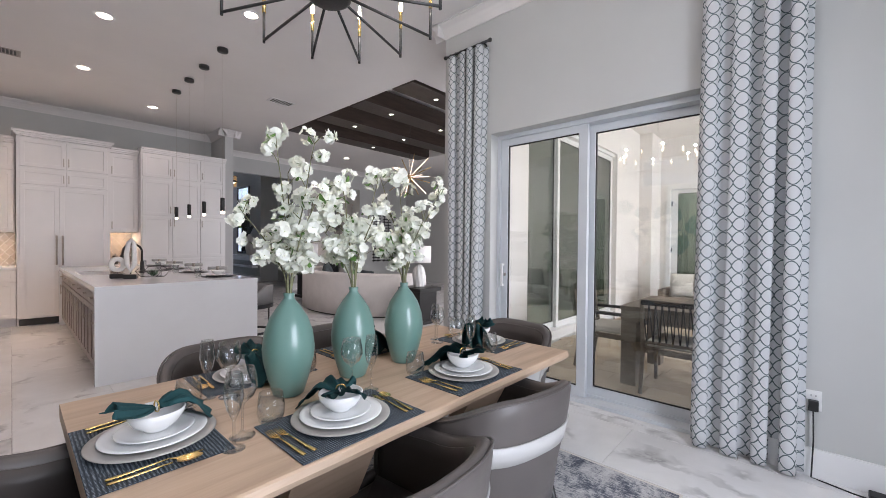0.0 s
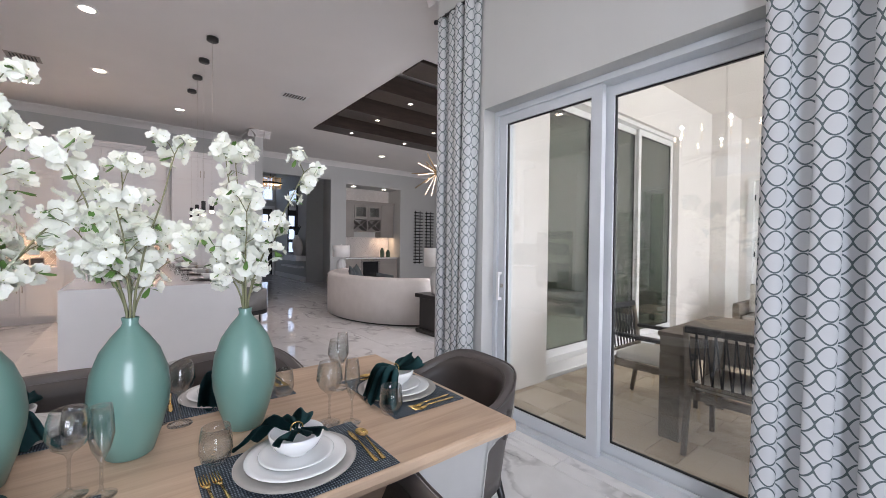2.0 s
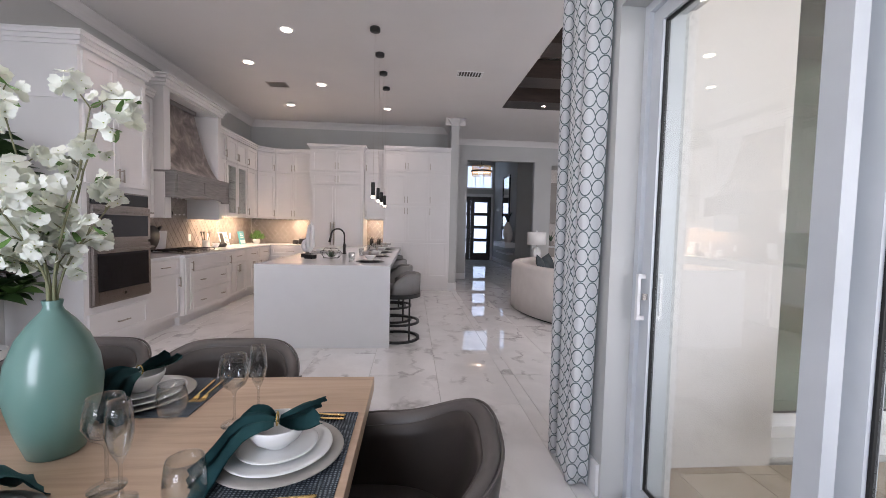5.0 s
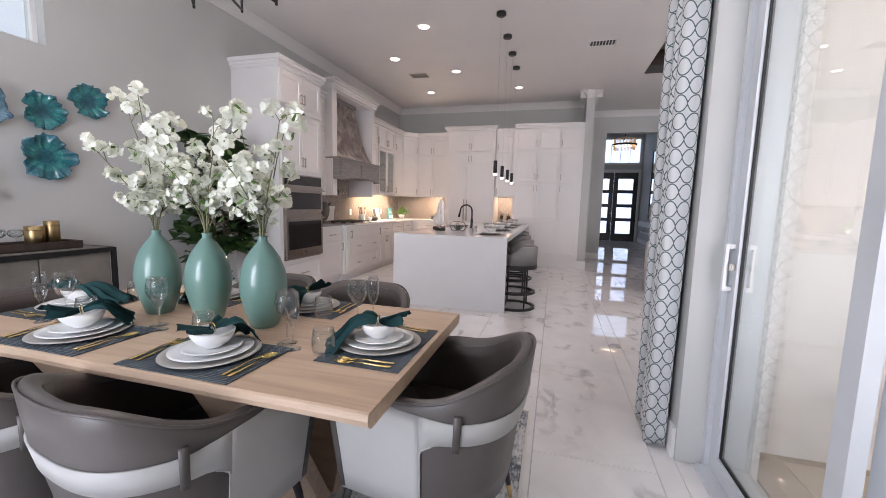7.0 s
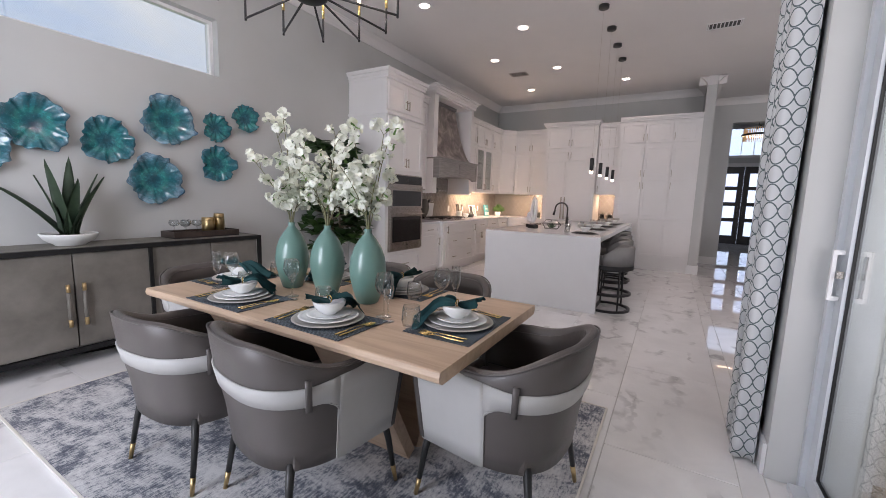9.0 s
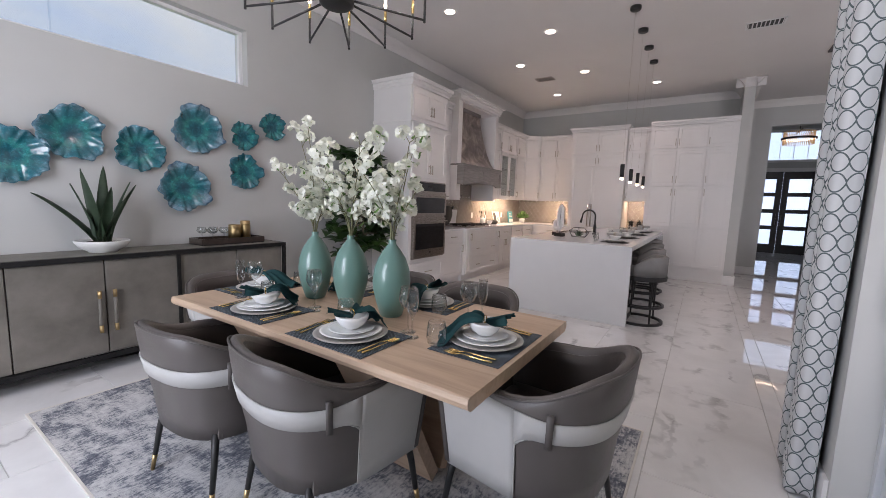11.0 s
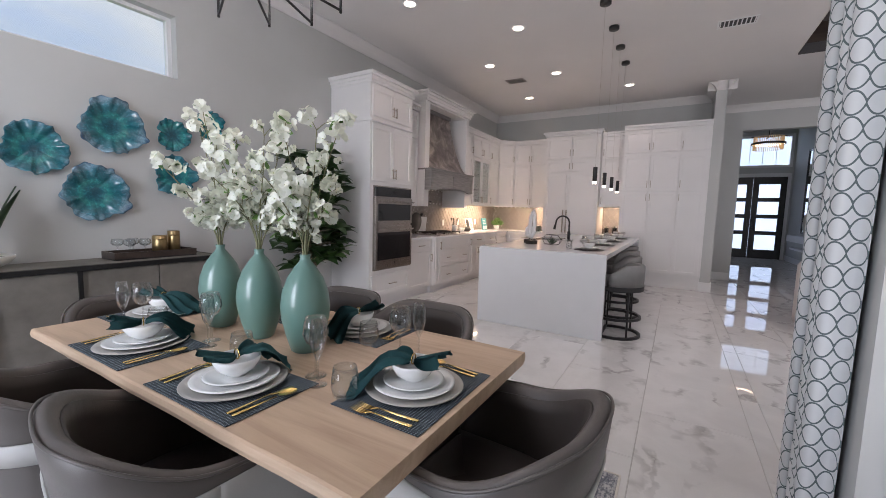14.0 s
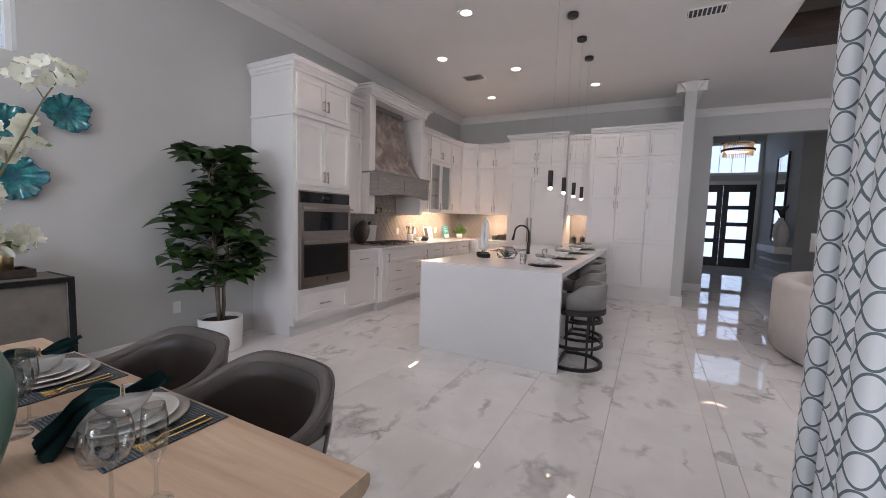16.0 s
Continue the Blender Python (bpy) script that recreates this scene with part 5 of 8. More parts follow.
# ---- kitchen ----
def pull(parent, x, z, length=0.13, upright=True, y=-0.001):
    """A bar pull on a front that faces local -y."""
    h = length / 2
    bm = bmesh.new()
    if upright:
        add_box(bm, x - 0.006, x + 0.006, y - 0.032, y - 0.022, z - h, z + h)
        add_box(bm, x - 0.005, x + 0.005, y - 0.022, y, z - h + 0.012, z - h + 0.022)
        add_box(bm, x - 0.005, x + 0.005, y - 0.022, y, z + h - 0.022, z + h - 0.012)
    else:
        add_box(bm, x - h, x + h, y - 0.032, y - 0.022, z - 0.006, z + 0.006)
        add_box(bm, x - h + 0.012, x - h + 0.022, y - 0.022, y, z - 0.005, z + 0.005)
        add_box(bm, x + h - 0.022, x + h - 0.012, y - 0.022, y, z - 0.005, z + 0.005)
    return part("handle", bm, NICKEL, parent, "brushed nickel bar handle")


def shaker(parent, x0, x1, z0, z1, mat, name="door", rail=0.055, pane=None):
    """A framed front with a sunk panel, at local y = -0.02 .. 0."""
    g = 0.003
    x0, x1, z0, z1 = x0 + g, x1 - g, z0 + g, z1 - g
    r = min(rail, (z1 - z0) * 0.28)
    bm = bmesh.new()
    e = 0.0015
    sunk = -0.010 if pane is None else -0.001
    rings = []
    for grow, rr, y in ((0.0, 0.0, -0.001), (0.0, 0.0, -0.021 + e), (e, e, -0.021), (rail - e, r - e, -0.021), (rail, r, -0.021 + e), (rail, r, sunk)):
        rings.append([bm.verts.new((px, y, pz)) for px, pz in ((x0 + grow, z0 + rr), (x1 - grow, z0 + rr), (x1 - grow, z1 - rr), (x0 + grow, z1 - rr))])
    for a, b in zip(rings, rings[1:]):
        for k in range(4):
            bm.faces.new((a[k], a[(k + 1) % 4], b[(k + 1) % 4], b[k]))
    if pane is None:
        bm.faces.new(rings[-1])
    bmesh.ops.recalc_face_normals(bm, faces=bm.faces)
    d = part(name, bm, mat, parent)
    if pane is not None:
        part("pane", boxes([(x0 + rail, x1 - rail, -0.012, -0.008, z0 + r, z1 - r)]), pane, d)
    return d


def cabinet(m, width, depth, z0, z1, fronts, label, mat=None, toe=0.1, name="cabinet", group="kitchen cabinets", hollow=None):
    """One cabinet unit; local x along the wall, front at y=0 facing -y, body towards +y. fronts: (kind, x0, x1, z0, z1, handle)."""
    mat = mat or CAB
    c = thing(name, m, label, "cabinet", group)
    if hollow is None:
        part("body", box(0, width, 0, depth, z0, z1), mat, c)
    else:
        a, b = hollow
        part("body", boxes([(0, 0.02, 0, depth, z0, z1), (width - 0.02, width, 0, depth, z0, z1), (0.02, width - 0.02, depth - 0.02, depth, z0, z1),
                            (0.02, width - 0.02, 0, depth - 0.02, z0, a), (0.02, width - 0.02, 0, depth - 0.02, b, z1)]), mat, c)
    if toe and z0 > 0:
        part("toe_kick", box(0.0, width, 0.06, depth, 0.0, z0), mat, c)
    for kind, a, b, p, q, hd in fronts:
        d = shaker(c, a, b, p, q, mat, "drawer" if kind == "drawer" else "door", pane=PANE if kind == "glass" else None)
        if hd == "l":
            pull(d, a + 0.03, p + 0.11, y=-0.021)
        elif hd == "r":
            pull(d, b - 0.03, p + 0.11, y=-0.021)
        elif hd == "lt":
            pull(d, a + 0.03, q - 0.11, y=-0.021)
        elif hd == "rt":
            pull(d, b - 0.03, q - 0.11, y=-0.021)
        elif hd == "c":
            pull(d, (a + b) / 2, (p + q) / 2, 0.16, False, -0.021)
        elif hd == "cc":
            for k in (0.22, 0.78):
                pull(d, a + (b - a) * k, (p + q) / 2, 0.11, False, -0.021)
    return c


def cab_crown(c, width, depth, z, over=0.05, h=0.11, sides=True):
    """Stepped crown on top of a cabinet."""
    rows = []
    for k, (o, a, b) in enumerate(((0.012, 0.0, 0.30), (0.026, 0.30, 0.62), (0.048, 0.62, 0.88), (over, 0.88, 1.0))):
        s = o if sides else 0.0
        rows.append((-s, width + s, -0.02 - o, depth, z + h * a, z + h * b))
    part("crown", boxes(rows), CAB, c)


def south(x, front):
    """Pose for a unit on the south wall that starts at x and runs towards -x."""
    return pose(x, front, 0, 0, 0, 180)


def west(y, front):
    """Pose for a unit on the end wall that starts at y and runs towards +y."""
    return pose(front, y, 0, 0, 0, 90)


# oven tower
tw, td = 0.89, 0.672
t = cabinet(south(-4.19, -0.755), tw, td, 0.13, 2.89, [
    ("drawer", 0.03, tw - 0.03, 0.19, 0.47, "c"),
    ("door", 0.03, tw / 2, 1.69, 2.40, "r"), ("door", tw / 2, tw - 0.03, 1.69, 2.40, "l"),
    ("door", 0.03, tw / 2, 2.49, 2.86, "r"), ("door", tw / 2, tw - 0.03, 2.49, 2.86, "l")],
    "white tall oven cabinet with shaker doors", name="oven_cabinet")
cab_crown(t, tw, td, 2.89, 0.055, 0.12)
part("ledge", boxes([(-0.018, tw + 0.004, -0.038, td, 2.425, 2.455)]), CAB, t)


def wall_oven():
    o = thing("wall_oven", south(-4.19, -0.755), "stainless steel built-in microwave over a wall oven", "oven")
    a, b = 0.06, tw - 0.02
    part("body", box(a, b, -0.018, -0.001, 0.53, 1.635), STEEL, o)
    part("control_panel", box(a + 0.012, b - 0.012, -0.030, -0.018, 1.50, 1.62, 0.003), BLACKGLASS, o)
    part("display", box((a + b) / 2 - 0.045, (a + b) / 2 + 0.045, -0.032, -0.0302, 1.545, 1.58), BLACK, o)
    for z0, z1, w0, w1 in ((1.15, 1.485, 1.185, 1.405), (0.545, 1.115, 0.665, 1.03)):
        d = part("oven_door", box(a + 0.006, b - 0.006, -0.045, -0.018, z0, z1, 0.004), STEEL, o)
        part("window", box(a + 0.05, b - 0.05, -0.049, -0.0452, w0, w1, 0.002), BLACKGLASS, d)
        hb = bmesh.new()
        add_tube(hb, [(a + 0.02, -0.085, z1 - 0.045), (b - 0.02, -0.085, z1 - 0.045)], 0.011, 10)
        for x in (a + 0.06, b - 0.06):
            add_box(hb, x - 0.008, x + 0.008, -0.085, -0.045, z1 - 0.052, z1 - 0.038)
        part("handle", hb, STEEL, d)
    part("badge", box((a + b) / 2 - 0.014, (a + b) / 2 + 0.014, -0.048, -0.0452, 0.60, 0.628), BLACK, o)


wall_oven()

# base run
FR = -0.79
cabinet(south(-5.065, FR), 0.655, 0.63, 0.12, 0.885, [("drawer", 0.01, 0.645, 0.70, 0.875, "c"), ("door", 0.01, 0.645, 0.13, 0.69, "rt")], "white base cabinet with a drawer over a door", name="base_cabinet")
cabinet(south(-5.72, FR + 0.06), 1.40, 0.69, 0.12, 0.885, [("door", 0.02, 0.18, 0.13, 0.875, "rt"), ("drawer", 0.18, 1.22, 0.70, 0.875, ""), ("drawer", 0.18, 1.22, 0.42, 0.69, "cc"), ("drawer", 0.18, 1.22, 0.13, 0.41, "cc"), ("door", 1.22, 1.38, 0.13, 0.875, "lt")],
        "white base cabinet with wide drawers under the cooktop", name="base_cabinet")
cabinet(south(-7.12, FR), 0.62, 0.63, 0.12, 0.885, [("drawer", 0.01, 0.61, 0.70, 0.875, "c"), ("door", 0.01, 0.31, 0.13, 0.69, "rt"), ("door", 0.31, 0.61, 0.13, 0.69, "lt")], "white base cabinet with a drawer over two doors", name="base_cabinet")
cabinet(south(-7.74, FR), 0.62, 0.63, 0.12, 0.885, [("drawer", 0.01, 0.61, 0.70, 0.875, "c"), ("door", 0.01, 0.31, 0.13, 0.69, "rt"), ("door", 0.31, 0.61, 0.13, 0.69, "lt")], "white base cabinet with a drawer over two doors", name="base_cabinet")
cabinet(south(-8.36, FR), 0.60, 0.63, 0.12, 0.885, [("drawer", 0.01, 0.57, 0.70, 0.875, "c"), ("door", 0.01, 0.57, 0.13, 0.69, "lt")], "white base cabinet beside the corner", name="base_cabinet")
cabinet(west(-0.78, -8.96), 0.86, 0.68, 0.12, 0.885, [("drawer", 0.02, 0.86, 0.70, 0.875, "c"), ("door", 0.02, 0.44, 0.13, 0.69, "rt"), ("door", 0.44, 0.86, 0.13, 0.69, "lt")], "white base cabinet on the end wall", name="base_cabinet")
w = thing("worktop", Matrix(), "white quartz worktop along two walls", "worktop")
bm = bmesh.new()
outline = [(-5.084, S + 0.002), (-5.084, FR + 0.03), (-5.70, FR + 0.03), (-5.70, FR + 0.09), (-7.14, FR + 0.09), (-7.14, FR + 0.03), (-8.93, FR + 0.03), (-8.93, 0.08), (W_ + 0.002, 0.08), (W_ + 0.002, S + 0.002)]
lo = [bm.verts.new((x, y, 0.887)) for x, y in outline]
hi = [bm.verts.new((x, y, 0.92)) for x, y in outline]
bm.faces.new(lo)
bm.faces.new(hi)
for i in range(len(lo)):
    bm.faces.new((lo[i], lo[(i + 1) % len(lo)], hi[(i + 1) % len(lo)], hi[i]))
bmesh.ops.recalc_face_normals(bm, faces=bm.faces)
part("slab", bm, QUARTZ, w)

# wall cabinets
c = cabinet(south(-5.085, -1.07), 0.60, 0.358, 1.40, 2.89, [("door", 0.02, 0.59, 1.41, 2.44, "l"), ("door", 0.02, 0.59, 2.46, 2.87, "l")], "white wall cabinet beside the hood", toe=0, name="wall_cabinet")
cab_crown(c, 0.60, 0.358, 2.89, 0.04, 0.10, False)
c = thing("hood_surround", south(-5.69, -0.93), "white panelled surround with a deep crown over the range hood", "cabinet")
part("side_panel", box(0.0, 0.13, 0.0, 0.495, 1.40, 3.06), CAB, c)
part("side_panel", box(1.40, 1.50, 0.0, 0.495, 1.40, 3.06), CAB, c)
part("header", box(0.13, 1.40, 0.02, 0.495, 3.042, 3.06), CAB, c)
cab_crown(c, 1.50, 0.495, 3.06, 0.085, 0.14)
c = cabinet(south(-7.20, -1.07), 0.44, 0.358, 1.47, 2.89, [("door", 0.01, 0.43, 1.48, 2.44, ""), ("door", 0.01, 0.43, 2.46, 2.87, "r")], "white wall cabinet with shaker doors", toe=0, name="wall_cabinet")
cab_crown(c, 0.44, 0.358, 2.89, 0.04, 0.10, False)
c = cabinet(south(-7.64, -1.07), 0.86, 0.358, 1.47, 2.89, [("glass", 0.01, 0.43, 1.48, 2.44, "r"), ("glass", 0.43, 0.85, 1.48, 2.44, "l"), ("door", 0.01, 0.43, 2.46, 2.87, "r"), ("door", 0.43, 0.85, 2.46, 2.87, "l")],
            "white wall cabinet with two glazed doors", toe=0, name="wall_cabinet", hollow=(1.49, 2.45))
for z in (1.80, 2.12):
    part("shelf", box(0.02, 0.84, 0.03, 0.34, z, z + 0.008), PANE, c)
cab_crown(c, 0.86, 0.358, 2.89, 0.04, 0.10, False)
c = cabinet(south(-8.50, -1.07), 0.52, 0.358, 1.47, 2.89, [("door", 0.01, 0.51, 1.48, 2.44, "l"), ("door", 0.01, 0.51, 2.46, 2.87, "l")], "white wall cabinet with shaker doors", toe=0, name="wall_cabinet")
cab_crown(c, 0.52, 0.358, 2.89, 0.04, 0.10, False)
c = cabinet(pose(-9.02, -1.07, 0, 0, 0, 135), 0.40, 0.18, 1.47, 2.89, [("door", 0.01, 0.39, 1.48, 2.44, "r"), ("door", 0.01, 0.39, 2.46, 2.87, "r")], "white diagonal corner wall cabinet", toe=0, name="wall_cabinet")
cab_crown(c, 0.40, 0.18, 2.89, 0.04, 0.10, False)
c = cabinet(west(-0.787, -9.30), 0.86, 0.358, 1.47, 2.89, [("door", 0.01, 0.395, 1.48, 2.44, "r"), ("door", 0.395, 0.84, 1.48, 2.44, "l"), ("door", 0.01, 0.395, 2.46, 2.87, "r"), ("door", 0.395, 0.84, 2.46, 2.87, "l")], "white wall cabinet on the end wall", toe=0, name="wall_cabinet")
cab_crown(c, 0.86, 0.358, 2.89, 0.04, 0.10, False)

# fridge column
FX = -8.82
c = cabinet(west(0.085, FX), 1.10, 0.78, 0.14, 2.94, [("door", 0.03, 0.47, 0.13, 2.18, ""), ("door", 0.47, 1.07, 0.13, 2.18, ""), ("door", 0.03, 0.55, 2.21, 2.45, "r"), ("door", 0.55, 1.07, 2.21, 2.45, "l"), ("door", 0.03, 0.55, 2.48, 2.91, "r"), ("door", 0.55, 1.07, 2.48, 2.91, "l")],
            "white panelled fridge cabinet with tall bar handles", name="fridge_cabinet")
cab_crown(c, 1.10, 0.78, 2.94, 0.05, 0.09)
hb = bmesh.new()
for x in (0.435, 0.505):
    add_tube(hb, [(x, -0.065, 0.95), (x, -0.065, 1.42)], 0.013, 10)
    for z in (1.0, 1.37):
        add_box(hb, x - 0.007, x + 0.007, -0.065, -0.021, z - 0.007, z + 0.007)
part("handle", hb, NICKEL, c, "tall brushed nickel handles")
# Plain black strip between the fridge doors and the floor.
part("toe_grille", box(0.02, 1.08, -0.012, -0.002, 0.02, 0.122), BLACK, c, "black strip below the fridge doors")
c = cabinet(west(1.187, FX - 0.18), 0.42, 0.60, 1.50, 2.90, [("door", 0.01, 0.41, 1.51, 2.45, "l"), ("door", 0.01, 0.41, 2.48, 2.88, "l")], "white narrow wall cabinet over the coffee niche", toe=0, name="wall_cabinet")
cab_crown(c, 0.42, 0.60, 2.90, 0.04, 0.09, False)
cabinet(west(1.187, FX - 0.04), 0.42, 0.74, 0.12, 0.885, [("drawer", 0.01, 0.41, 0.70, 0.875, "c"), ("door", 0.01, 0.41, 0.13, 0.69, "rt")], "white narrow base cabinet under the coffee niche", name="base_cabinet")
part("slab", box(-9.60, FX + 0.0, 1.19, 1.603, 0.887, 0.92), QUARTZ, thing("niche_worktop", Matrix(), "white quartz worktop in the coffee niche", "worktop"))
ys = [0.0, 0.475, 0.95, 1.41]
fr = []
for i, (a, b) in enumerate(zip(ys, ys[1:])):
    hh = ("r", "l", "l")[i]
    fr += [("door", a + (0.02 if i == 0 else 0), b - (0.04 if i == 2 else 0), 0.27, 1.02, ""), ("door", a + (0.02 if i == 0 else 0), b - (0.04 if i == 2 else 0), 1.04, 1.80, hh + "t"),
           ("door", a + (0.02 if i == 0 else 0), b - (0.04 if i == 2 else 0), 1.82, 2.47, hh), ("door", a + (0.02 if i == 0 else 0), b - (0.04 if i == 2 else 0), 2.52, 2.93, hh)]
c = cabinet(west(1.608, FX + 0.02), 1.41, 0.80, 0.25, 2.95, fr, "white tall pantry cabinet with twelve shaker doors", name="pantry_cabinet")
cab_crown(c, 1.41, 0.80, 2.95, 0.05, 0.09, False)


# range hood
def hood():
    h = thing("range_hood", pose(-6.44, S, 0), "curved mottled copper and grey wood range hood", "hood")
    def fn(u, v):
        k = v ** 0.44
        hw = 0.72 - 0.36 * k
        dp = 0.60 - 0.33 * k
        z = 1.98 + 1.06 * v
        if u < 0.25:
            return Vector((-hw, dp * (u / 0.25), z))
        if u < 0.75:
            return Vector((-hw + 2 * hw * (u - 0.25) / 0.5, dp, z))
        return Vector((hw, dp * (1 - (u - 0.75) / 0.25), z))
    bm = bmesh.new()
    g = [[bm.verts.new(fn(u, j / 16)) for j in range(17)] for u in (0, 0.25, 0.25, 0.375, 0.5, 0.625, 0.75, 0.75, 1.0)]
    for i in range(8):
        if i in (1, 6):
            continue
        for j in range(16):
            f = bm.faces.new((g[i][j], g[i + 1][j], g[i + 1][j + 1], g[i][j + 1]))
            f.smooth = True
    bmesh.ops.recalc_face_normals(bm, faces=bm.faces)
    part("canopy", bm, COPPER, h, "mottled copper canopy")
    part("collar", boxes([(-0.385, 0.385, 0.002, 0.30, 2.98, 3.038)]), HOODGREY, h)
    # skirt with an arched lower edge
    bm = bmesh.new()
    n = 24
    rows = []
    for i in range(n + 1):
        x = -0.74 + 1.48 * i / n
        k = max(0.0, 1 - (x / 0.56) ** 2)
        zl = 1.665 + 0.055 * k ** 0.8
        rows.append([bm.verts.new((x, y, z)) for y, z in ((0.60, zl), (0.62, zl), (0.62, 1.985), (0.60, 1.985))])
    for a, b in zip(rows, rows[1:]):
        for k in range(4):
            bm.faces.new((a[k], b[k], b[(k + 1) % 4], a[(k + 1) % 4]))
    bm.faces.new(rows[0])
    bm.faces.new(rows[-1][::-1])
    for s in (-1, 1):
        add_box(bm, s * 0.74, s * 0.72, 0.002, 0.60, 1.665, 1.985)
    bmesh.ops.recalc_face_normals(bm, faces=bm.faces)
    part("skirt", bm, HOODGREY, h, "grey weathered wood skirt")
    part("trim", boxes([(-0.755, 0.755, 0.002, 0.635, 1.985, 2.01)]), HOODGREY, h)
    part("frame", boxes([(-0.70, -0.66, 0.62, 0.632, 1.74, 1.96), (0.66, 0.70, 0.62, 0.632, 1.74, 1.96), (-0.66, 0.66, 0.62, 0.632, 1.925, 1.96), (-0.03, 0.03, 0.62, 0.632, 1.76, 1.925)]), HOODGREY, h)
    part("underside", boxes([(-0.72, 0.72, 0.002, 0.60, 1.72, 1.73)]), STEEL, h)


hood()


def cooktop():
    c = thing("cooktop", pose(-6.44, -1.06, 0.92), "black gas cooktop with cast iron grates", "cooktop")
    part("plate", box(-0.46, 0.46, -0.26, 0.27, 0.0, 0.012, 0.003), STEEL, c)
    for k in range(3):
        x = -0.30 + 0.30 * k
        rows = [(x - 0.14, x + 0.14, -0.25, -0.235, 0.03, 0.045), (x - 0.14, x + 0.14, 0.16, 0.175, 0.03, 0.045), (x - 0.14, x - 0.125, -0.235, 0.16, 0.03, 0.045), (x + 0.125, x + 0.14, -0.235, 0.16, 0.03, 0.045),
                (x - 0.006, x + 0.006, -0.235, 0.16, 0.032, 0.045), (x - 0.125, x - 0.006, -0.045, -0.033, 0.032, 0.045), (x + 0.006, x + 0.125, -0.045, -0.033, 0.032, 0.045)]
        rows += [(x + sx * 0.13 - 0.006, x + sx * 0.13 + 0.006, y - 0.006, y + 0.006, 0.012, 0.03) for sx in (-1, 1) for y in (-0.24, 0.165)]
        part("grate", boxes(rows), BLACK, c)
        for y in (-0.14, 0.06):
            part("burner", lathe([(0, 0.026), (0.04, 0.026), (0.045, 0.02), (0.045, 0.012), (0, 0.012)], 16), BLACK, c).location = (x, y, 0)
    for k in range(5):
        part("knob", lathe([(0, 0.034), (0.016, 0.032), (0.018, 0.012), (0, 0.012)], 14), STEEL, c).location = (-0.16 + 0.08 * k, 0.225, 0)


cooktop()


# lantern tile backsplash
def lantern_tiles(name, o, ux, width, height, nrm, mat, grout, cw=0.115, ch=0.15):
    """Lantern shaped tiles in a running lattice on a wall; o: lower corner, ux: along the wall, nrm: out of it."""
    wall = thing(name, Matrix(), "lantern shaped glazed wall tiles in a lattice", "backsplash")
    o, ux, nrm = Vector(o), Vector(ux), Vector(nrm)
    up = Vector((0, 0, 1))
    bm = bmesh.new()
    a = [o, o + ux * width, o + ux * width + up * height, o + up * height]
    lo = [bm.verts.new(p + nrm * 0.001) for p in a]
    hi = [bm.verts.new(p + nrm * 0.004) for p in a]
    bm.faces.new(hi)
    for i in range(4):
        bm.faces.new((lo[i], lo[(i + 1) % 4], hi[(i + 1) % 4], hi[i]))
    part("grout_bed", bm, grout, wall)
    shape = [(0, 1), (0.14, 0.80), (0.42, 0.60), (0.52, 0.42), (0.80, 0.22), (1, 0), (0.80, -0.22), (0.52, -0.42), (0.42, -0.60), (0.14, -0.80), (0, -1), (-0.14, -0.80), (-0.42, -0.60), (-0.52, -0.42), (-0.80, -0.22), (-1, 0), (-0.80, 0.22), (-0.52, 0.42), (-0.42, 0.60), (-0.14, 0.80)]
    verts, faces = [], []
    r = 0
    y = 0.0
    while y < height + ch / 2:
        x = (cw / 2 if r % 2 else 0.0)
        while x < width + cw / 2:
            pts = [(min(max(x + sx * cw * 0.49, 0), width), min(max(y + sy * ch * 0.49, 0), height)) for sx, sy in shape]
            pts = [p for i, p in enumerate(pts) if p != pts[i - 1]]
            area = sum(p[0] * q[1] - q[0] * p[1] for p, q in zip(pts, pts[1:] + pts[:1])) / 2
            if len(pts) > 2 and abs(area) > 0.0004:
                n0 = len(verts)
                n = len(pts)
                cx, cy = sum(p[0] for p in pts) / n, sum(p[1] for p in pts) / n
                for h, k in ((0.004, 1.0), (0.008, 0.93)):
                    for p in pts:
                        q = o + ux * (cx + (p[0] - cx) * k) + up * (cy + (p[1] - cy) * k) + nrm * h
                        verts.append(q)
                faces.append([n0 + n + i for i in range(n)])
                for i in range(n):
                    faces.append([n0 + i, n0 + (i + 1) % n, n0 + n + (i + 1) % n, n0 + n + i])
            x += cw
        y += ch / 2
        r += 1
    me = bpy.data.meshes.new("wall_tile")
    me.from_pydata([tuple(q) for q in verts], [], faces)
    b2 = bmesh.new()
    b2.from_mesh(me)
    bmesh.ops.recalc_face_normals(b2, faces=b2.faces)
    b2.to_mesh(me)
    b2.free()
    me.materials.append(mat)
    ob = part("wall_tile", me, None, wall)
    ob["kind"] = "stuff"


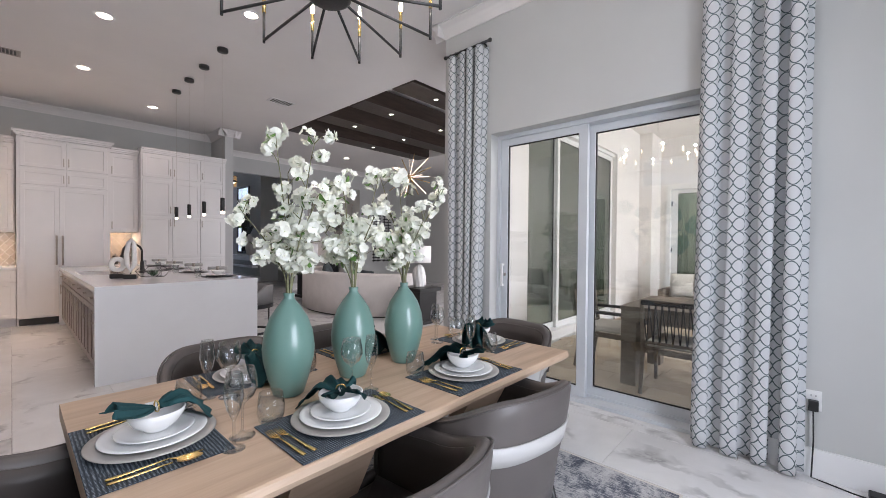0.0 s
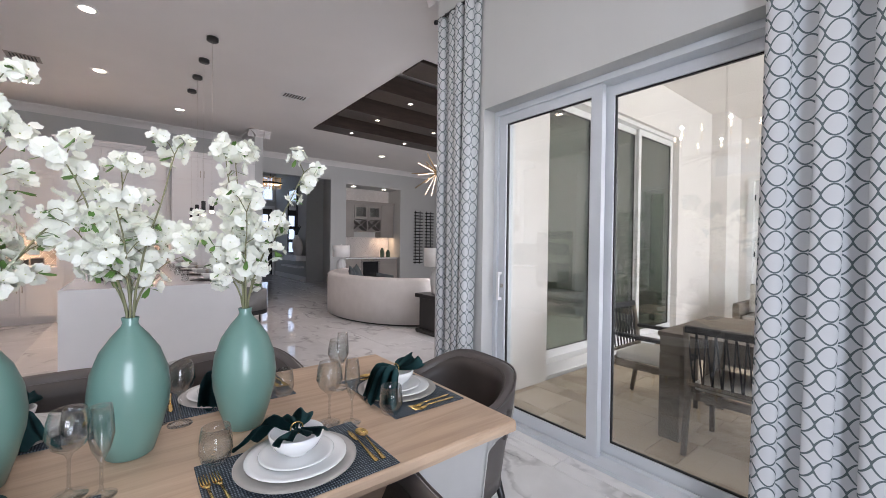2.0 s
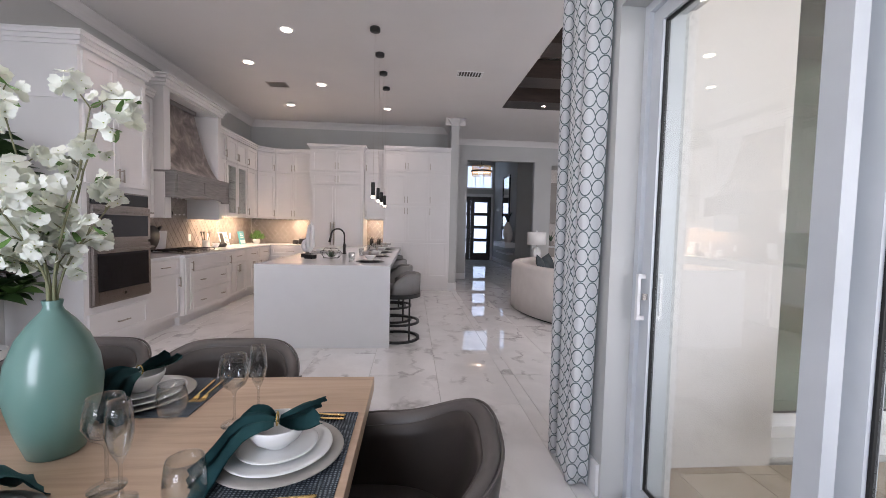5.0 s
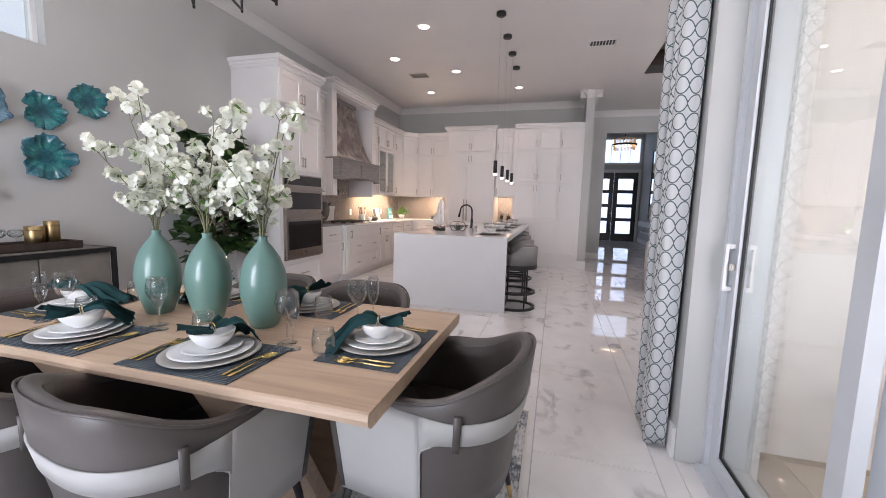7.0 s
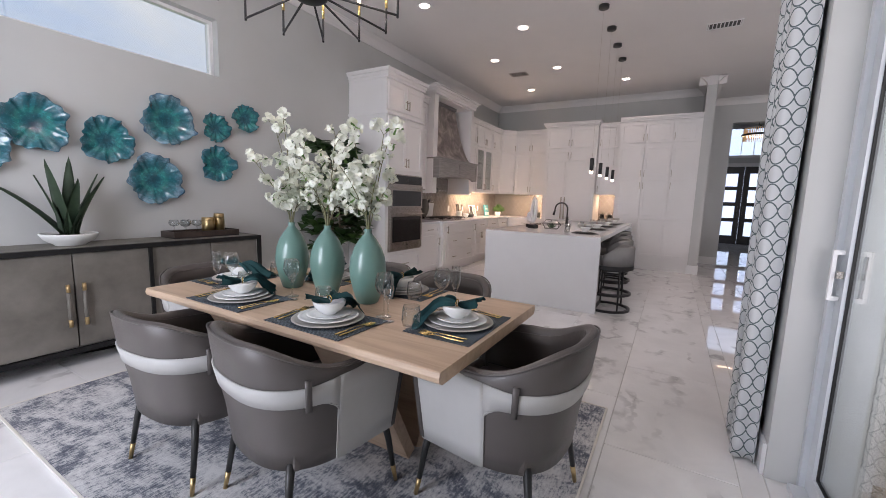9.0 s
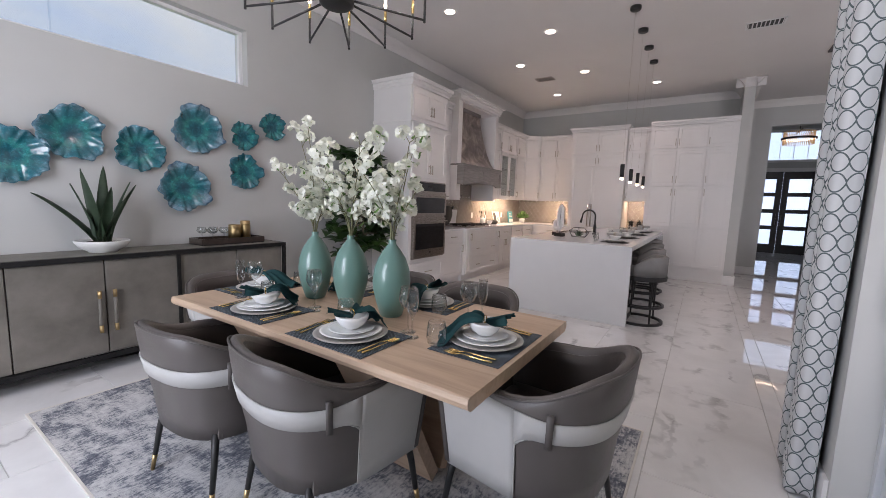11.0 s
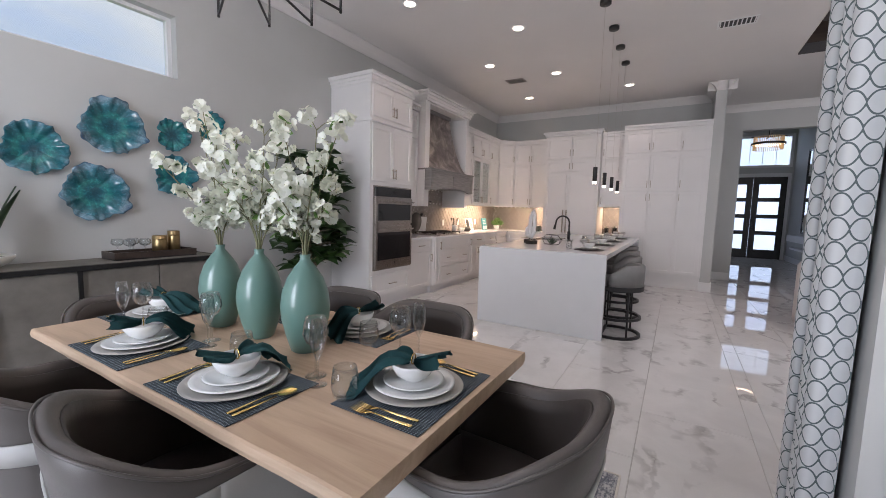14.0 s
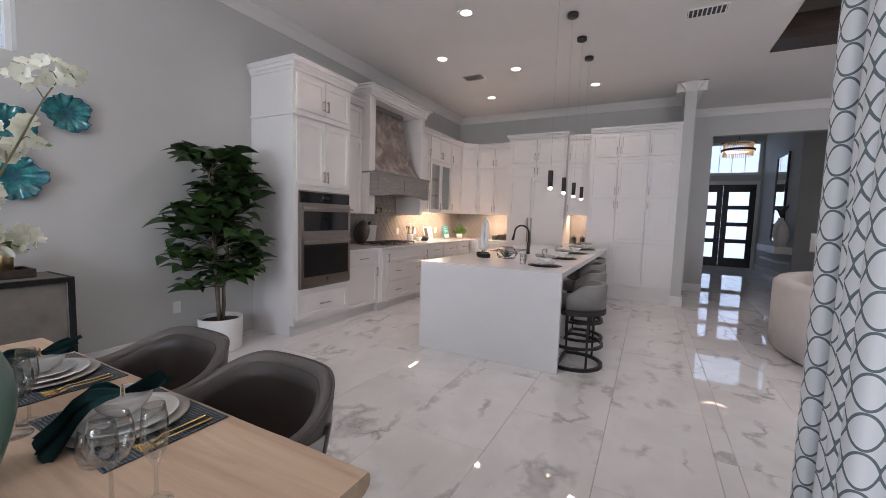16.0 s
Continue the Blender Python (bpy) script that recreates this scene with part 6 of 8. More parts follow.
lantern_tiles("backsplash", (-9.65, S, 0.921), (1, 0, 0), 4.56, 0.55, (0, 1, 0), TILEGREY, PALEGROUT)
lantern_tiles("backsplash", (-7.18, S, 1.472), (1, 0, 0), 1.47, 0.25, (0, 1, 0), TILEGREY, PALEGROUT)
lantern_tiles("backsplash", (W_, -1.42, 0.921), (0, 1, 0), 1.50, 0.55, (1, 0, 0), TILEGREY, PALEGROUT)
lantern_tiles("backsplash", (-9.60, 1.19, 0.921), (0, 1, 0), 0.41, 0.575, (1, 0, 0), TILEGREY, PALEGROUT)
WARM = (1.0, 0.72, 0.46)
lamp("under_cabinet_light", "AREA", look((-8.07, -1.22, 1.462), (-8.07, -1.30, 0.9)), 11.0, WARM, size=1.6, size_y=0.04)
lamp("under_cabinet_light", "AREA", look((-9.46, -0.36, 1.462), (-9.54, -0.36, 0.9)) @ pose(0, 0, 0, 0, 0, 90), 6.5, WARM, size=0.7, size_y=0.04)
lamp("under_cabinet_light", "AREA", look((-9.35, 1.395, 1.492), (-9.45, 1.395, 0.9)), 1.5, WARM, size=0.3, size_y=0.04)


# island
def island():
    i = thing("kitchen_island", Matrix(), "kitchen island with white quartz waterfall ends and taupe cabinet doors", "island")
    x0, x1, y0, y1 = -8.72, -4.725, 0.54, 1.99
    part("worktop", boxes([(x0, x1, y0, y1, 0.865, 0.92)]), QUARTZ, i)
    part("waterfall_end", boxes([(x1 - 0.055, x1 - 0.0005, y0, y1 - 0.0005, 0.001, 0.865)]), QUARTZ, i)
    part("waterfall_end", boxes([(x0, x0 + 0.055, y0, y1, 0.001, 0.865)]), QUARTZ, i)
    part("body", box(x0 + 0.055, x1 - 0.055, y0 + 0.05, 1.58, 0.10, 0.865), GREYCAB, i)
    part("toe_kick", box(x0 + 0.055, x1 - 0.055, y0 + 0.12, 1.56, 0.0, 0.10), GREYCAB, i)
    n = 7
    w = (x1 - x0 - 0.11) / n
    for k in range(n):
        a = x1 - 0.055 - k * w
        holder = part("front", box(a - w + 0.004, a - 0.004, y0 + 0.030, y0 + 0.05, 0.715, 0.860), GREYCAB, i)
        part("handle", boxes([(a - w / 2 - 0.07, a - w / 2 + 0.07, y0 - 0.004, y0 + 0.006, 0.782, 0.794), (a - w / 2 - 0.055, a - w / 2 - 0.045, y0 + 0.006, y0 + 0.030, 0.783, 0.793), (a - w / 2 + 0.045, a - w / 2 + 0.055, y0 + 0.006, y0 + 0.030, 0.783, 0.793)]), NICKEL, holder)
        for s in (0, 1):
            b, c = a - w * s / 2 - 0.004, a - w * (s + 1) / 2 + 0.004
            d = part("door", boxes([(c, c + 0.05, y0 + 0.030, y0 + 0.05, 0.11, 0.70), (b - 0.05, b, y0 + 0.030, y0 + 0.05, 0.11, 0.70), (c + 0.05, b - 0.05, y0 + 0.030, y0 + 0.05, 0.11, 0.165), (c + 0.05, b - 0.05, y0 + 0.030, y0 + 0.05, 0.645, 0.70), (c + 0.05, b - 0.05, y0 + 0.040, y0 + 0.05, 0.165, 0.645)]), GREYCAB, i)
            hx = c + 0.025 if s == 0 else b - 0.025
            part("handle", boxes([(hx - 0.006, hx + 0.006, y0 - 0.004, y0 + 0.006, 0.52, 0.66), (hx - 0.005, hx + 0.005, y0 + 0.006, y0 + 0.030, 0.535, 0.545), (hx - 0.005, hx + 0.005, y0 + 0.006, y0 + 0.030, 0.635, 0.645)]), NICKEL, d)


island()
s = thing("sink", Matrix(), "white undermount sink in the island worktop", "sink")
part("rim", boxes([(-7.18, -6.42, 0.60, 0.61, 0.9205, 0.924), (-7.18, -6.42, 1.02, 1.03, 0.9205, 0.924), (-7.18, -7.17, 0.61, 1.02, 0.9205, 0.924), (-6.43, -6.42, 0.61, 1.02, 0.9205, 0.924)]), STEEL, s)
# No hollow is cut: a flat black sheet puts in the sink's inner shade.
part("basin", boxes([(-7.17, -6.43, 0.61, 1.02, 0.9203, 0.9212)]), BLACKGLASS, s)


def faucet(m):
    f = thing("faucet", m, "matte black gooseneck kitchen faucet on the island", "faucet")
    part("base", lathe([(0, 0), (0.03, 0), (0.03, 0.012), (0.022, 0.02), (0.022, 0.14), (0.016, 0.16), (0, 0.16)], 20), BLACK, f)
    pts = [(0, 0, 0.15), (0, 0, 0.26)] + [(0, 0.10 - 0.10 * math.cos(a), 0.28 + 0.10 * math.sin(a)) for a in [k * math.pi / 12 for k in range(13)]]
    pts += [(0, 0.205, 0.25)]
    part("spout", tube(pts, 0.0125, 12), BLACK, f)
    part("spray_head", tube([(0, 0.205, 0.255), (0, 0.222, 0.175)], [0.0145, 0.020], 14), BLACK, f)
    part("lever", tube([(0.02, 0, 0.10), (0.05, 0, 0.105), (0.10, -0.01, 0.115)], [0.013, 0.008, 0.006], 10), BLACK, f)


faucet(pose(-6.45, 1.20, 0.921, 0, 0, 180))


def sculpture(m, tall):
    """An abstract upright form on a dark block."""
    s = thing("sculpture", m, "white abstract ceramic sculpture on a black block", "sculpture", "sculptures on the island")
    part("plinth", box(-0.06, 0.06, -0.05, 0.05, 0, 0.05, 0.004), BLACKWOOD, s)
    part("pin", tube([(0, 0, 0.05), (0, 0, 0.09)], 0.005, 8), BLACK, s)
    if tall:
        pts = [(0.0, 0, 0.09), (-0.034, 0, 0.16), (-0.036, 0, 0.28), (-0.018, 0, 0.40), (0.012, 0, 0.44), (0.030, 0, 0.40), (0.036, 0, 0.28), (0.034, 0, 0.16)]
        part("form", tube(pts, [0.024, 0.026, 0.025, 0.021, 0.020, 0.022, 0.025, 0.026], 12, True), CHINA, s)
    else:
        pts = [(0.055 * math.cos(a), 0, 0.155 + 0.062 * math.sin(a)) for a in [k * math.pi / 9 for k in range(18)]]
        part("form", tube(pts, 0.028, 12, True), CHINA, s)


sculpture(pose(-5.52, 0.93, 0.921, 0, 0, 70), True)
sculpture(pose(-5.70, 0.84, 0.921, 0, 0, 70), False)


def terrarium(m):
    t = thing("terrarium", m, "black wire geometric terrarium with a small succulent", "terrarium")
    bm = bmesh.new()
    base_r = [(0.12 * math.cos(a), 0.085 * math.sin(a), 0.004) for a in [k * math.pi / 3 for k in range(6)]]
    mid = [(0.17 * math.cos(a + 0.2), 0.11 * math.sin(a + 0.2), 0.07) for a in [k * math.pi / 3 for k in range(6)]]
    top = [(0.10 * math.cos(a), 0.07 * math.sin(a), 0.13) for a in [k * math.pi / 3 for k in range(6)]]
    for ring in (base_r, mid, top):
        add_tube(bm, ring, 0.003, 5, True)
    for a, b, c in zip(base_r, mid, top):
        add_tube(bm, [a, b], 0.003, 5)
        add_tube(bm, [b, c], 0.003, 5)
    part("wire_frame", bm, BLACK, t)
    rng = random.Random(2)
    for k in range(16):
        az, el = k * 2.4, rng.uniform(0.3, 1.2)
        d = Vector((math.cos(az) * math.cos(el), math.sin(az) * math.cos(el), math.sin(el)))
        part("leaf", tube([d * 0.01 + Vector((0, 0, 0.01)), d * 0.045 + Vector((0, 0, 0.012)), d * 0.085 + Vector((0, 0, 0.02))], [0.006, 0.008, 0.001], 5), ALOE, t)


terrarium(pose(-5.66, 1.16, 0.921, 0, 0, 60))


def island_cover(x, y, k):
    """A cover on the island: dark mat, two plates, bowl and a rolled grey napkin, with a glass."""
    mat = single("round_placemat", lathe([(0, 0), (0.168, 0), (0.17, 0.003), (0.166, 0.005), (0, 0.005)], 36), BLACKWOOD, pose(x, y, 0.921), "round black placemat on the island", "placemat", "island place settings")
    single("dinner_plate", lathe(disc_profile(0.132, 0.014), 36), CHARGER, pose(x, y, 0.927), "grey stoneware plate on a black placemat", "plate", "island place settings")
    single("salad_plate", lathe(disc_profile(0.10, 0.012), 32), CHINA, pose(x, y, 0.937), "white china plate under a bowl", "plate", "island place settings")
    single("bowl", lathe(bowl_profile(0.07, 0.055), 32), CHINA, pose(x, y, 0.946), "white china bowl with a napkin laid across", "bowl", "island place settings")
    n = thing("rolled_napkin", pose(x, y, 1.022, 0, 0, 70), "pale grey rolled napkin in a metal ring on a bowl", "napkin", "island place settings")
    part("roll", tube([(-0.105, 0, 0), (-0.05, 0, 0.001), (0.05, 0, 0.001), (0.105, 0, 0)], [0.021, 0.02, 0.02, 0.021], 14), PALELEATHER, n)
    part("napkin_ring", tube([(-0.016, 0, 0.001), (0.016, 0, 0.001)], 0.0225, 16), NICKEL, n)
    g = single("tumbler", lathe([(0, 0), (0.034, 0), (0.036, 0.11), (0.0345, 0.11), (0.0325, 0.006), (0, 0.006)], 24), CRYSTAL, pose(x + 0.03, y - 0.22, 0.921), "clear straight water glass on the island", "glass", "island place settings")


for k, x in enumerate((-5.22, -6.15, -7.08, -8.01)):
    island_cover(x, 1.72, k)


def bar_stool():
    s = thing("bar_stool", Matrix(), "grey upholstered bar stool with a curved black metal frame", "stool", "stools at the island")
    def arc(r, z, a0, a1, n=24):
        return [(r * math.cos(a), r * math.sin(a), z) for a in [a0 + (a1 - a0) * k / n for k in range(n + 1)]]
    part("seat", lathe([(0, 0.56), (0.22, 0.56), (0.24, 0.575), (0.24, 0.62), (0.22, 0.645), (0, 0.65)], 32), STOOLFABRIC, s)
    bm = bmesh.new()
    n = 28
    rows = []
    for i in range(n + 1):
        a = radians(-10) + radians(200) * i / n
        k = 1 - abs(i / n - 0.5) * 2
        top = 0.70 + 0.10 * min(1.0, k * 3)
        sec = [(0.225, 0.60), (0.225, top - 0.01), (0.237, top), (0.263, top), (0.275, top - 0.012), (0.272, 0.57)]
        rows.append([bm.verts.new((r * math.cos(a), r * math.sin(a), z)) for r, z in sec])
    for a, b in zip(rows, rows[1:]):
        for k in range(6):
            f = bm.faces.new((a[k], b[k], b[(k + 1) % 6], a[(k + 1) % 6]))
            f.smooth = True
    bm.faces.new(rows[0])
    bm.faces.new(rows[-1][::-1])
    bmesh.ops.recalc_face_normals(bm, faces=bm.faces)
    part("backrest", bm, STOOLFABRIC, s)
    def band(r, z0, z1, a0, a1, w=0.012, n=28):
        bm = bmesh.new()
        rows = []
        for i in range(n + 1):
            a = a0 + (a1 - a0) * i / n
            rows.append([bm.verts.new((q * math.cos(a), q * math.sin(a), z)) for q, z in ((r - w, z0), (r, z0), (r, z1), (r - w, z1))])
        for a, b in zip(rows, rows[1:]):
            for k in range(4):
                bm.faces.new((a[k], b[k], b[(k + 1) % 4], a[(k + 1) % 4]))
        bm.faces.new(rows[0])
        bm.faces.new(rows[-1][::-1])
        bmesh.ops.recalc_face_normals(bm, faces=bm.faces)
        return bm
    A0, A1 = radians(-25), radians(205)
    part("base_hoop", band(0.272, 0.0, 0.028, A0, A1, 0.03), BLACK, s)
    part("base_bar", boxes([(-0.24, 0.24, -0.128, -0.102, 0.0, 0.026)]), BLACK, s)
    part("foot_hoop", band(0.268, 0.20, 0.226, A0, A1, 0.025), BLACK, s)
    part("seat_hoop", band(0.277, 0.52, 0.57, A0, A1, 0.035), BLACK, s)
    for a in (A0, radians(35), radians(145), A1):
        part("leg", tube([(0.258 * math.cos(a), 0.258 * math.sin(a), 0.01), (0.258 * math.cos(a), 0.258 * math.sin(a), 0.54)], 0.0105, 8), BLACK, s)
    return s


stool = bar_stool()
stool.matrix_world = pose(-5.13, 2.06, 0.001)
for x in (-6.09, -7.03, -7.96):
    copy_thing(stool, pose(x, 2.06 + 0.10 * (x + 5.13), 0.001))


# pendants, downlights and vents
def pendant(x, y):
    p = thing("pendant_light", pose(x, y, 0), "slim black tube pendant light on a thin cord", "pendant light", "pendants over the island")
    part("canopy", lathe([(0, H - 0.042), (0.055, H - 0.042), (0.06, H - 0.036), (0.06, H - 0.001), (0, H - 0.001)], 24), BLACK, p)
    part("cord", tube([(0, 0, 1.87), (0, 0, H - 0.04)], 0.0009, 6), NICKEL, p)
    part("tube", lathe([(0, 1.875), (0.022, 1.872), (0.024, 1.868), (0.024, 1.715), (0.021, 1.712), (0, 1.72)], 18), BLACK, p)
    part("diffuser", lathe([(0, 1.712), (0.020, 1.712), (0.021, 1.69), (0.016, 1.683), (0, 1.682)], 16), BULB, p, "lit round diffuser")


for x in (-5.15, -5.825, -6.465, -7.11):
    pendant(x, 1.75)


def downlight():
    d = thing("downlight", Matrix(), "lit recessed round ceiling downlight with a white trim", "ceiling light", "downlights")
    part("trim", lathe([(0.065, -0.004), (0.088, -0.006), (0.092, -0.001), (0.065, -0.0005)], 28, True), TRIM, d)
    part("lens", lathe([(0, -0.003), (0.064, -0.003), (0.064, -0.001), (0, -0.001)], 24), CANGLOW, d, "lit lens")
    return d


CANS = [(-4.20, -0.19), (-5.325, 0.687), (-6.355, -0.161), (-7.135, 0.69), (-8.335, -0.163), (-8.305, 1.688), (-4.17, 1.69)]
dl = downlight()
dl.matrix_world = pose(*CANS[0], H)
for x, y in CANS[1:]:
    copy_thing(dl, pose(x, y, H))
for x, y in CANS:
    lamp("downlight_beam", "SPOT", pose(x, y, H - 0.012), 11, (1.0, 0.81, 0.72), radius=0.06, spot=radians(125))


def vent(x, y, w, d, turn, mat):
    v = thing("ceiling_vent", pose(x, y, H, 0, 0, turn), "slatted ceiling air vent", "vent", "ceiling vents")
    part("frame", boxes([(-w, w, -d, -d + 0.02, -0.008, -0.001), (-w, w, d - 0.02, d, -0.008, -0.001), (-w, -w + 0.02, -d + 0.02, d - 0.02, -0.008, -0.001), (w - 0.02, w, -d + 0.02, d - 0.02, -0.008, -0.001)]), mat, v)
    # No duct is cut: a thin black sheet puts in the shade behind the slats.
    part("backing", boxes([(-w + 0.02, w - 0.02, -d + 0.02, d - 0.02, -0.002, -0.001)]), BLACK, v)
    n = 9
    for k in range(n):
        x0 = -w + 0.03 + (2 * w - 0.06) * k / (n - 1)
        part("slat", box(x0 - 0.006, x0 + 0.006, -d + 0.02, d - 0.02, -0.010, -0.003), mat, v)


vent(-7.22, -0.04, 0.16, 0.11, 90, GREYCAB)
vent(-6.36, 3.04, 0.20, 0.11, 90, TRIM)


# things on the worktop
k = thing("cutting_board", pose(-6.02, -1.355, 0.922, -8, 0, 0), "round black cutting board leaning on the tiles", "cutting board")
part("disc", lathe([(0, 0), (0.185, 0), (0.189, 0.006), (0.185, 0.014), (0, 0.014)], 40), BLACKWOOD, k).matrix_basis = pose(0, 0, 0.19, -90, 0, 0)
part("knob", tube([(-0.14, 0.0, 0.31), (-0.20, 0.0, 0.355)], 0.022, 10), BLACKWOOD, k)
k = thing("marble_board", pose(-6.28, -1.375, 0.922, -6, 0, 0), "pale grey marble board leaning behind the black board", "cutting board")
part("slab", box(-0.13, 0.13, 0.0, 0.014, 0.0, 0.30, 0.004, 2), QUARTZ, k)
k = thing("utensil_crock", pose(-7.26, -1.22, 0.921), "white crock holding cooking utensils", "crock")
part("crock", lathe([(0, 0), (0.05, 0), (0.055, 0.006), (0.058, 0.14), (0.053, 0.14), (0.05, 0.01), (0, 0.008)], 24), CHINA, k)
for a in range(5):
    d = Vector((0.03 * math.cos(a * 1.3), 0.03 * math.sin(a * 1.3), 0))
    part("utensil", tube([d + Vector((0, 0, 0.012)), d * 2.0 + Vector((0, 0, 0.22)), d * 2.3 + Vector((0, 0, 0.28))], [0.005, 0.005, 0.016], 8), GREYWOOD if a % 2 else BLACKWOOD, k)
k = thing("mortar", pose(-7.44, -1.15, 0.921), "white mortar bowl with a handle", "bowl")
part("bowl", lathe(bowl_profile(0.06, 0.08), 24), CHINA, k)
k = thing("cookware", pose(-7.66, -1.15, 0.921), "small black cast iron pot", "pot")
part("pot", lathe([(0, 0), (0.06, 0), (0.08, 0.04), (0.075, 0.07), (0.03, 0.085), (0.012, 0.10), (0, 0.10)], 24), BLACK, k)
part("handle", tube([(0.07, 0, 0.05), (0.13, 0, 0.075)], 0.009, 8), BLACK, k)
k = thing("cookbook", pose(-8.0, -1.23, 0.921, -14, 0, 180), "open cookbook on a stand with a dark photograph", "book")
part("left_page", box(-0.16, -0.004, 0, 0.014, 0.01, 0.27), PAPER, k)
part("right_page", box(0.004, 0.16, 0, 0.014, 0.01, 0.27), PAPER, k)
part("photo", boxes([(-0.145, -0.025, -0.002, -0.0005, 0.05, 0.25)]), DARKTEXT, k)
for r in range(7):
    part("line", boxes([(0.03, 0.13 - 0.02 * (r % 3), -0.002, -0.0005, 0.06 + r * 0.025, 0.066 + r * 0.025)]), DARKTEXT, k)
k = thing("book", pose(-8.80, -1.25, 0.921, -10, 0, 180), "turquoise cookbook standing against the tiles", "book")
part("cover", box(-0.11, 0.11, 0, 0.03, 0.0, 0.27, 0.002), BLUEBOOK, k)
part("band", boxes([(-0.11, 0.11, -0.002, -0.0005, 0.02, 0.09)]), PAPER, k)
for r in range(3):
    part("line", boxes([(-0.08, 0.08 - 0.03 * r, -0.002, -0.0005, 0.14 + r * 0.035, 0.152 + r * 0.035)]), PAPER, k)


def herb_pot(m, r, spread, n, mat, label):
    h = thing("potted_herb", m, label, "plant")
    part("pot", lathe([(0, 0), (r * 0.8, 0), (r, 0.10), (r * 0.92, 0.10), (r * 0.85, 0.08), (0, 0.08)], 20), CHINA, h)
    rng = random.Random(7)
    for k in range(n):
        a, e = rng.random() * 6.28, rng.uniform(0.2, 1.4)
        d = Vector((math.cos(a) * math.cos(e), math.sin(a) * math.cos(e), math.sin(e)))
        bm = bmesh.new()
        base_p = Vector((0, 0, 0.09)) + d * rng.uniform(0.2, 0.7) * spread
        petal(bm, Matrix.Translation(base_p) @ d.to_track_quat("Y", "Z").to_matrix().to_4x4() @ pose(0, 0, 0, 0, rng.uniform(-60, 60), 0), rng.uniform(0.05, 0.09), 0.022, 0.3)
        part("leaf", bm, mat, h)


herb_pot(pose(-9.12, -1.11, 0.921), 0.07, 0.20, 70, FRESH, "leafy green herb in a white pot on the worktop")
for x, y, s in ((-9.38, -0.20, 0.07), (-9.41, -0.37, 0.055)):
    k = thing("canister", pose(x, y, 0.921), "grey square kitchen canister with a dark lid", "canister", "canisters")
    part("body", box(-s, s, -s, s, 0, s * 1.7, 0.006, 2), BLACKWOOD, k)
    part("lid", box(-s * 0.95, s * 0.95, -s * 0.95, s * 0.95, s * 1.7, s * 1.95, 0.004), STEEL, k)
for y in (1.32, 1.48):
    k = thing("coffee_press", pose(-9.30, y, 0.921), "glass and black coffee press in the niche", "coffee press", "coffee presses")
    part("beaker", lathe([(0, 0), (0.042, 0), (0.042, 0.13), (0.040, 0.13), (0.040, 0.004), (0, 0.004)], 20), BLACKGLASS, k)
    part("lid", lathe([(0, 0.13), (0.046, 0.13), (0.044, 0.15), (0.01, 0.155), (0.01, 0.185), (0, 0.19)], 20), BLACK, k)
    part("handle", tube([(0.042, 0, 0.03), (0.075, 0, 0.04), (0.075, 0, 0.11), (0.042, 0, 0.12)], 0.006, 8), BLACK, k)
k = thing("pot_filler", pose(-6.30, S, 1.44), "black wall mounted pot filler tap", "tap")
part("plate", boxes([(-0.03, 0.03, 0.010, 0.02, -0.03, 0.03)]), BLACK, k)
part("arm", tube([(0, 0.02, 0), (0, 0.09, 0), (-0.20, 0.12, 0.0), (-0.20, 0.12, 0.06), (-0.02, 0.15, 0.06), (-0.02, 0.15, -0.04)], 0.009, 8), BLACK, k)
for x in (-7.14, -7.74, -8.57):
    k = thing("wall_outlet", pose(x, S + 0.009, 1.10), "white outlet on the backsplash", "outlet", "backsplash outlets")
    part("cover", box(-0.035, 0.035, 0, 0.006, -0.058, 0.058, 0.002), PLASTIC, k)
# ---- potted tree beside the oven cabinet ----
def leaf_mesh(seed, length=0.17, width=0.038):
    rng = random.Random(seed)
    bm = bmesh.new()
    g = []
    for i in range(7):
        t = i / 6
        w = width * (0.10, 0.62, 0.95, 1.0, 0.80, 0.42, 0.02)[i]
        z = -0.10 * length * t * t + 0.025 * math.sin(3 * t)
        g.append([bm.verts.new((-w, t * length, z + 0.25 * w)), bm.verts.new((0, t * length, z)), bm.verts.new((w, t * length, z + 0.25 * w))])
    for a, b in zip(g, g[1:]):
        for k in range(2):
            bm.faces.new((a[k], a[k + 1], b[k + 1], b[k])).smooth = True
    return bm


LEAVES = [to_mesh("leaf", leaf_mesh(k, 0.19 + 0.025 * k, 0.052 + 0.004 * k), LEAF) for k in range(3)]
LEAVES.append(to_mesh("leaf", leaf_mesh(5, 0.20, 0.048), varied("young green leaf", (0.035, 0.085, 0.018), (0.065, 0.13, 0.03), 0.4, 14, 90, 0.12)))


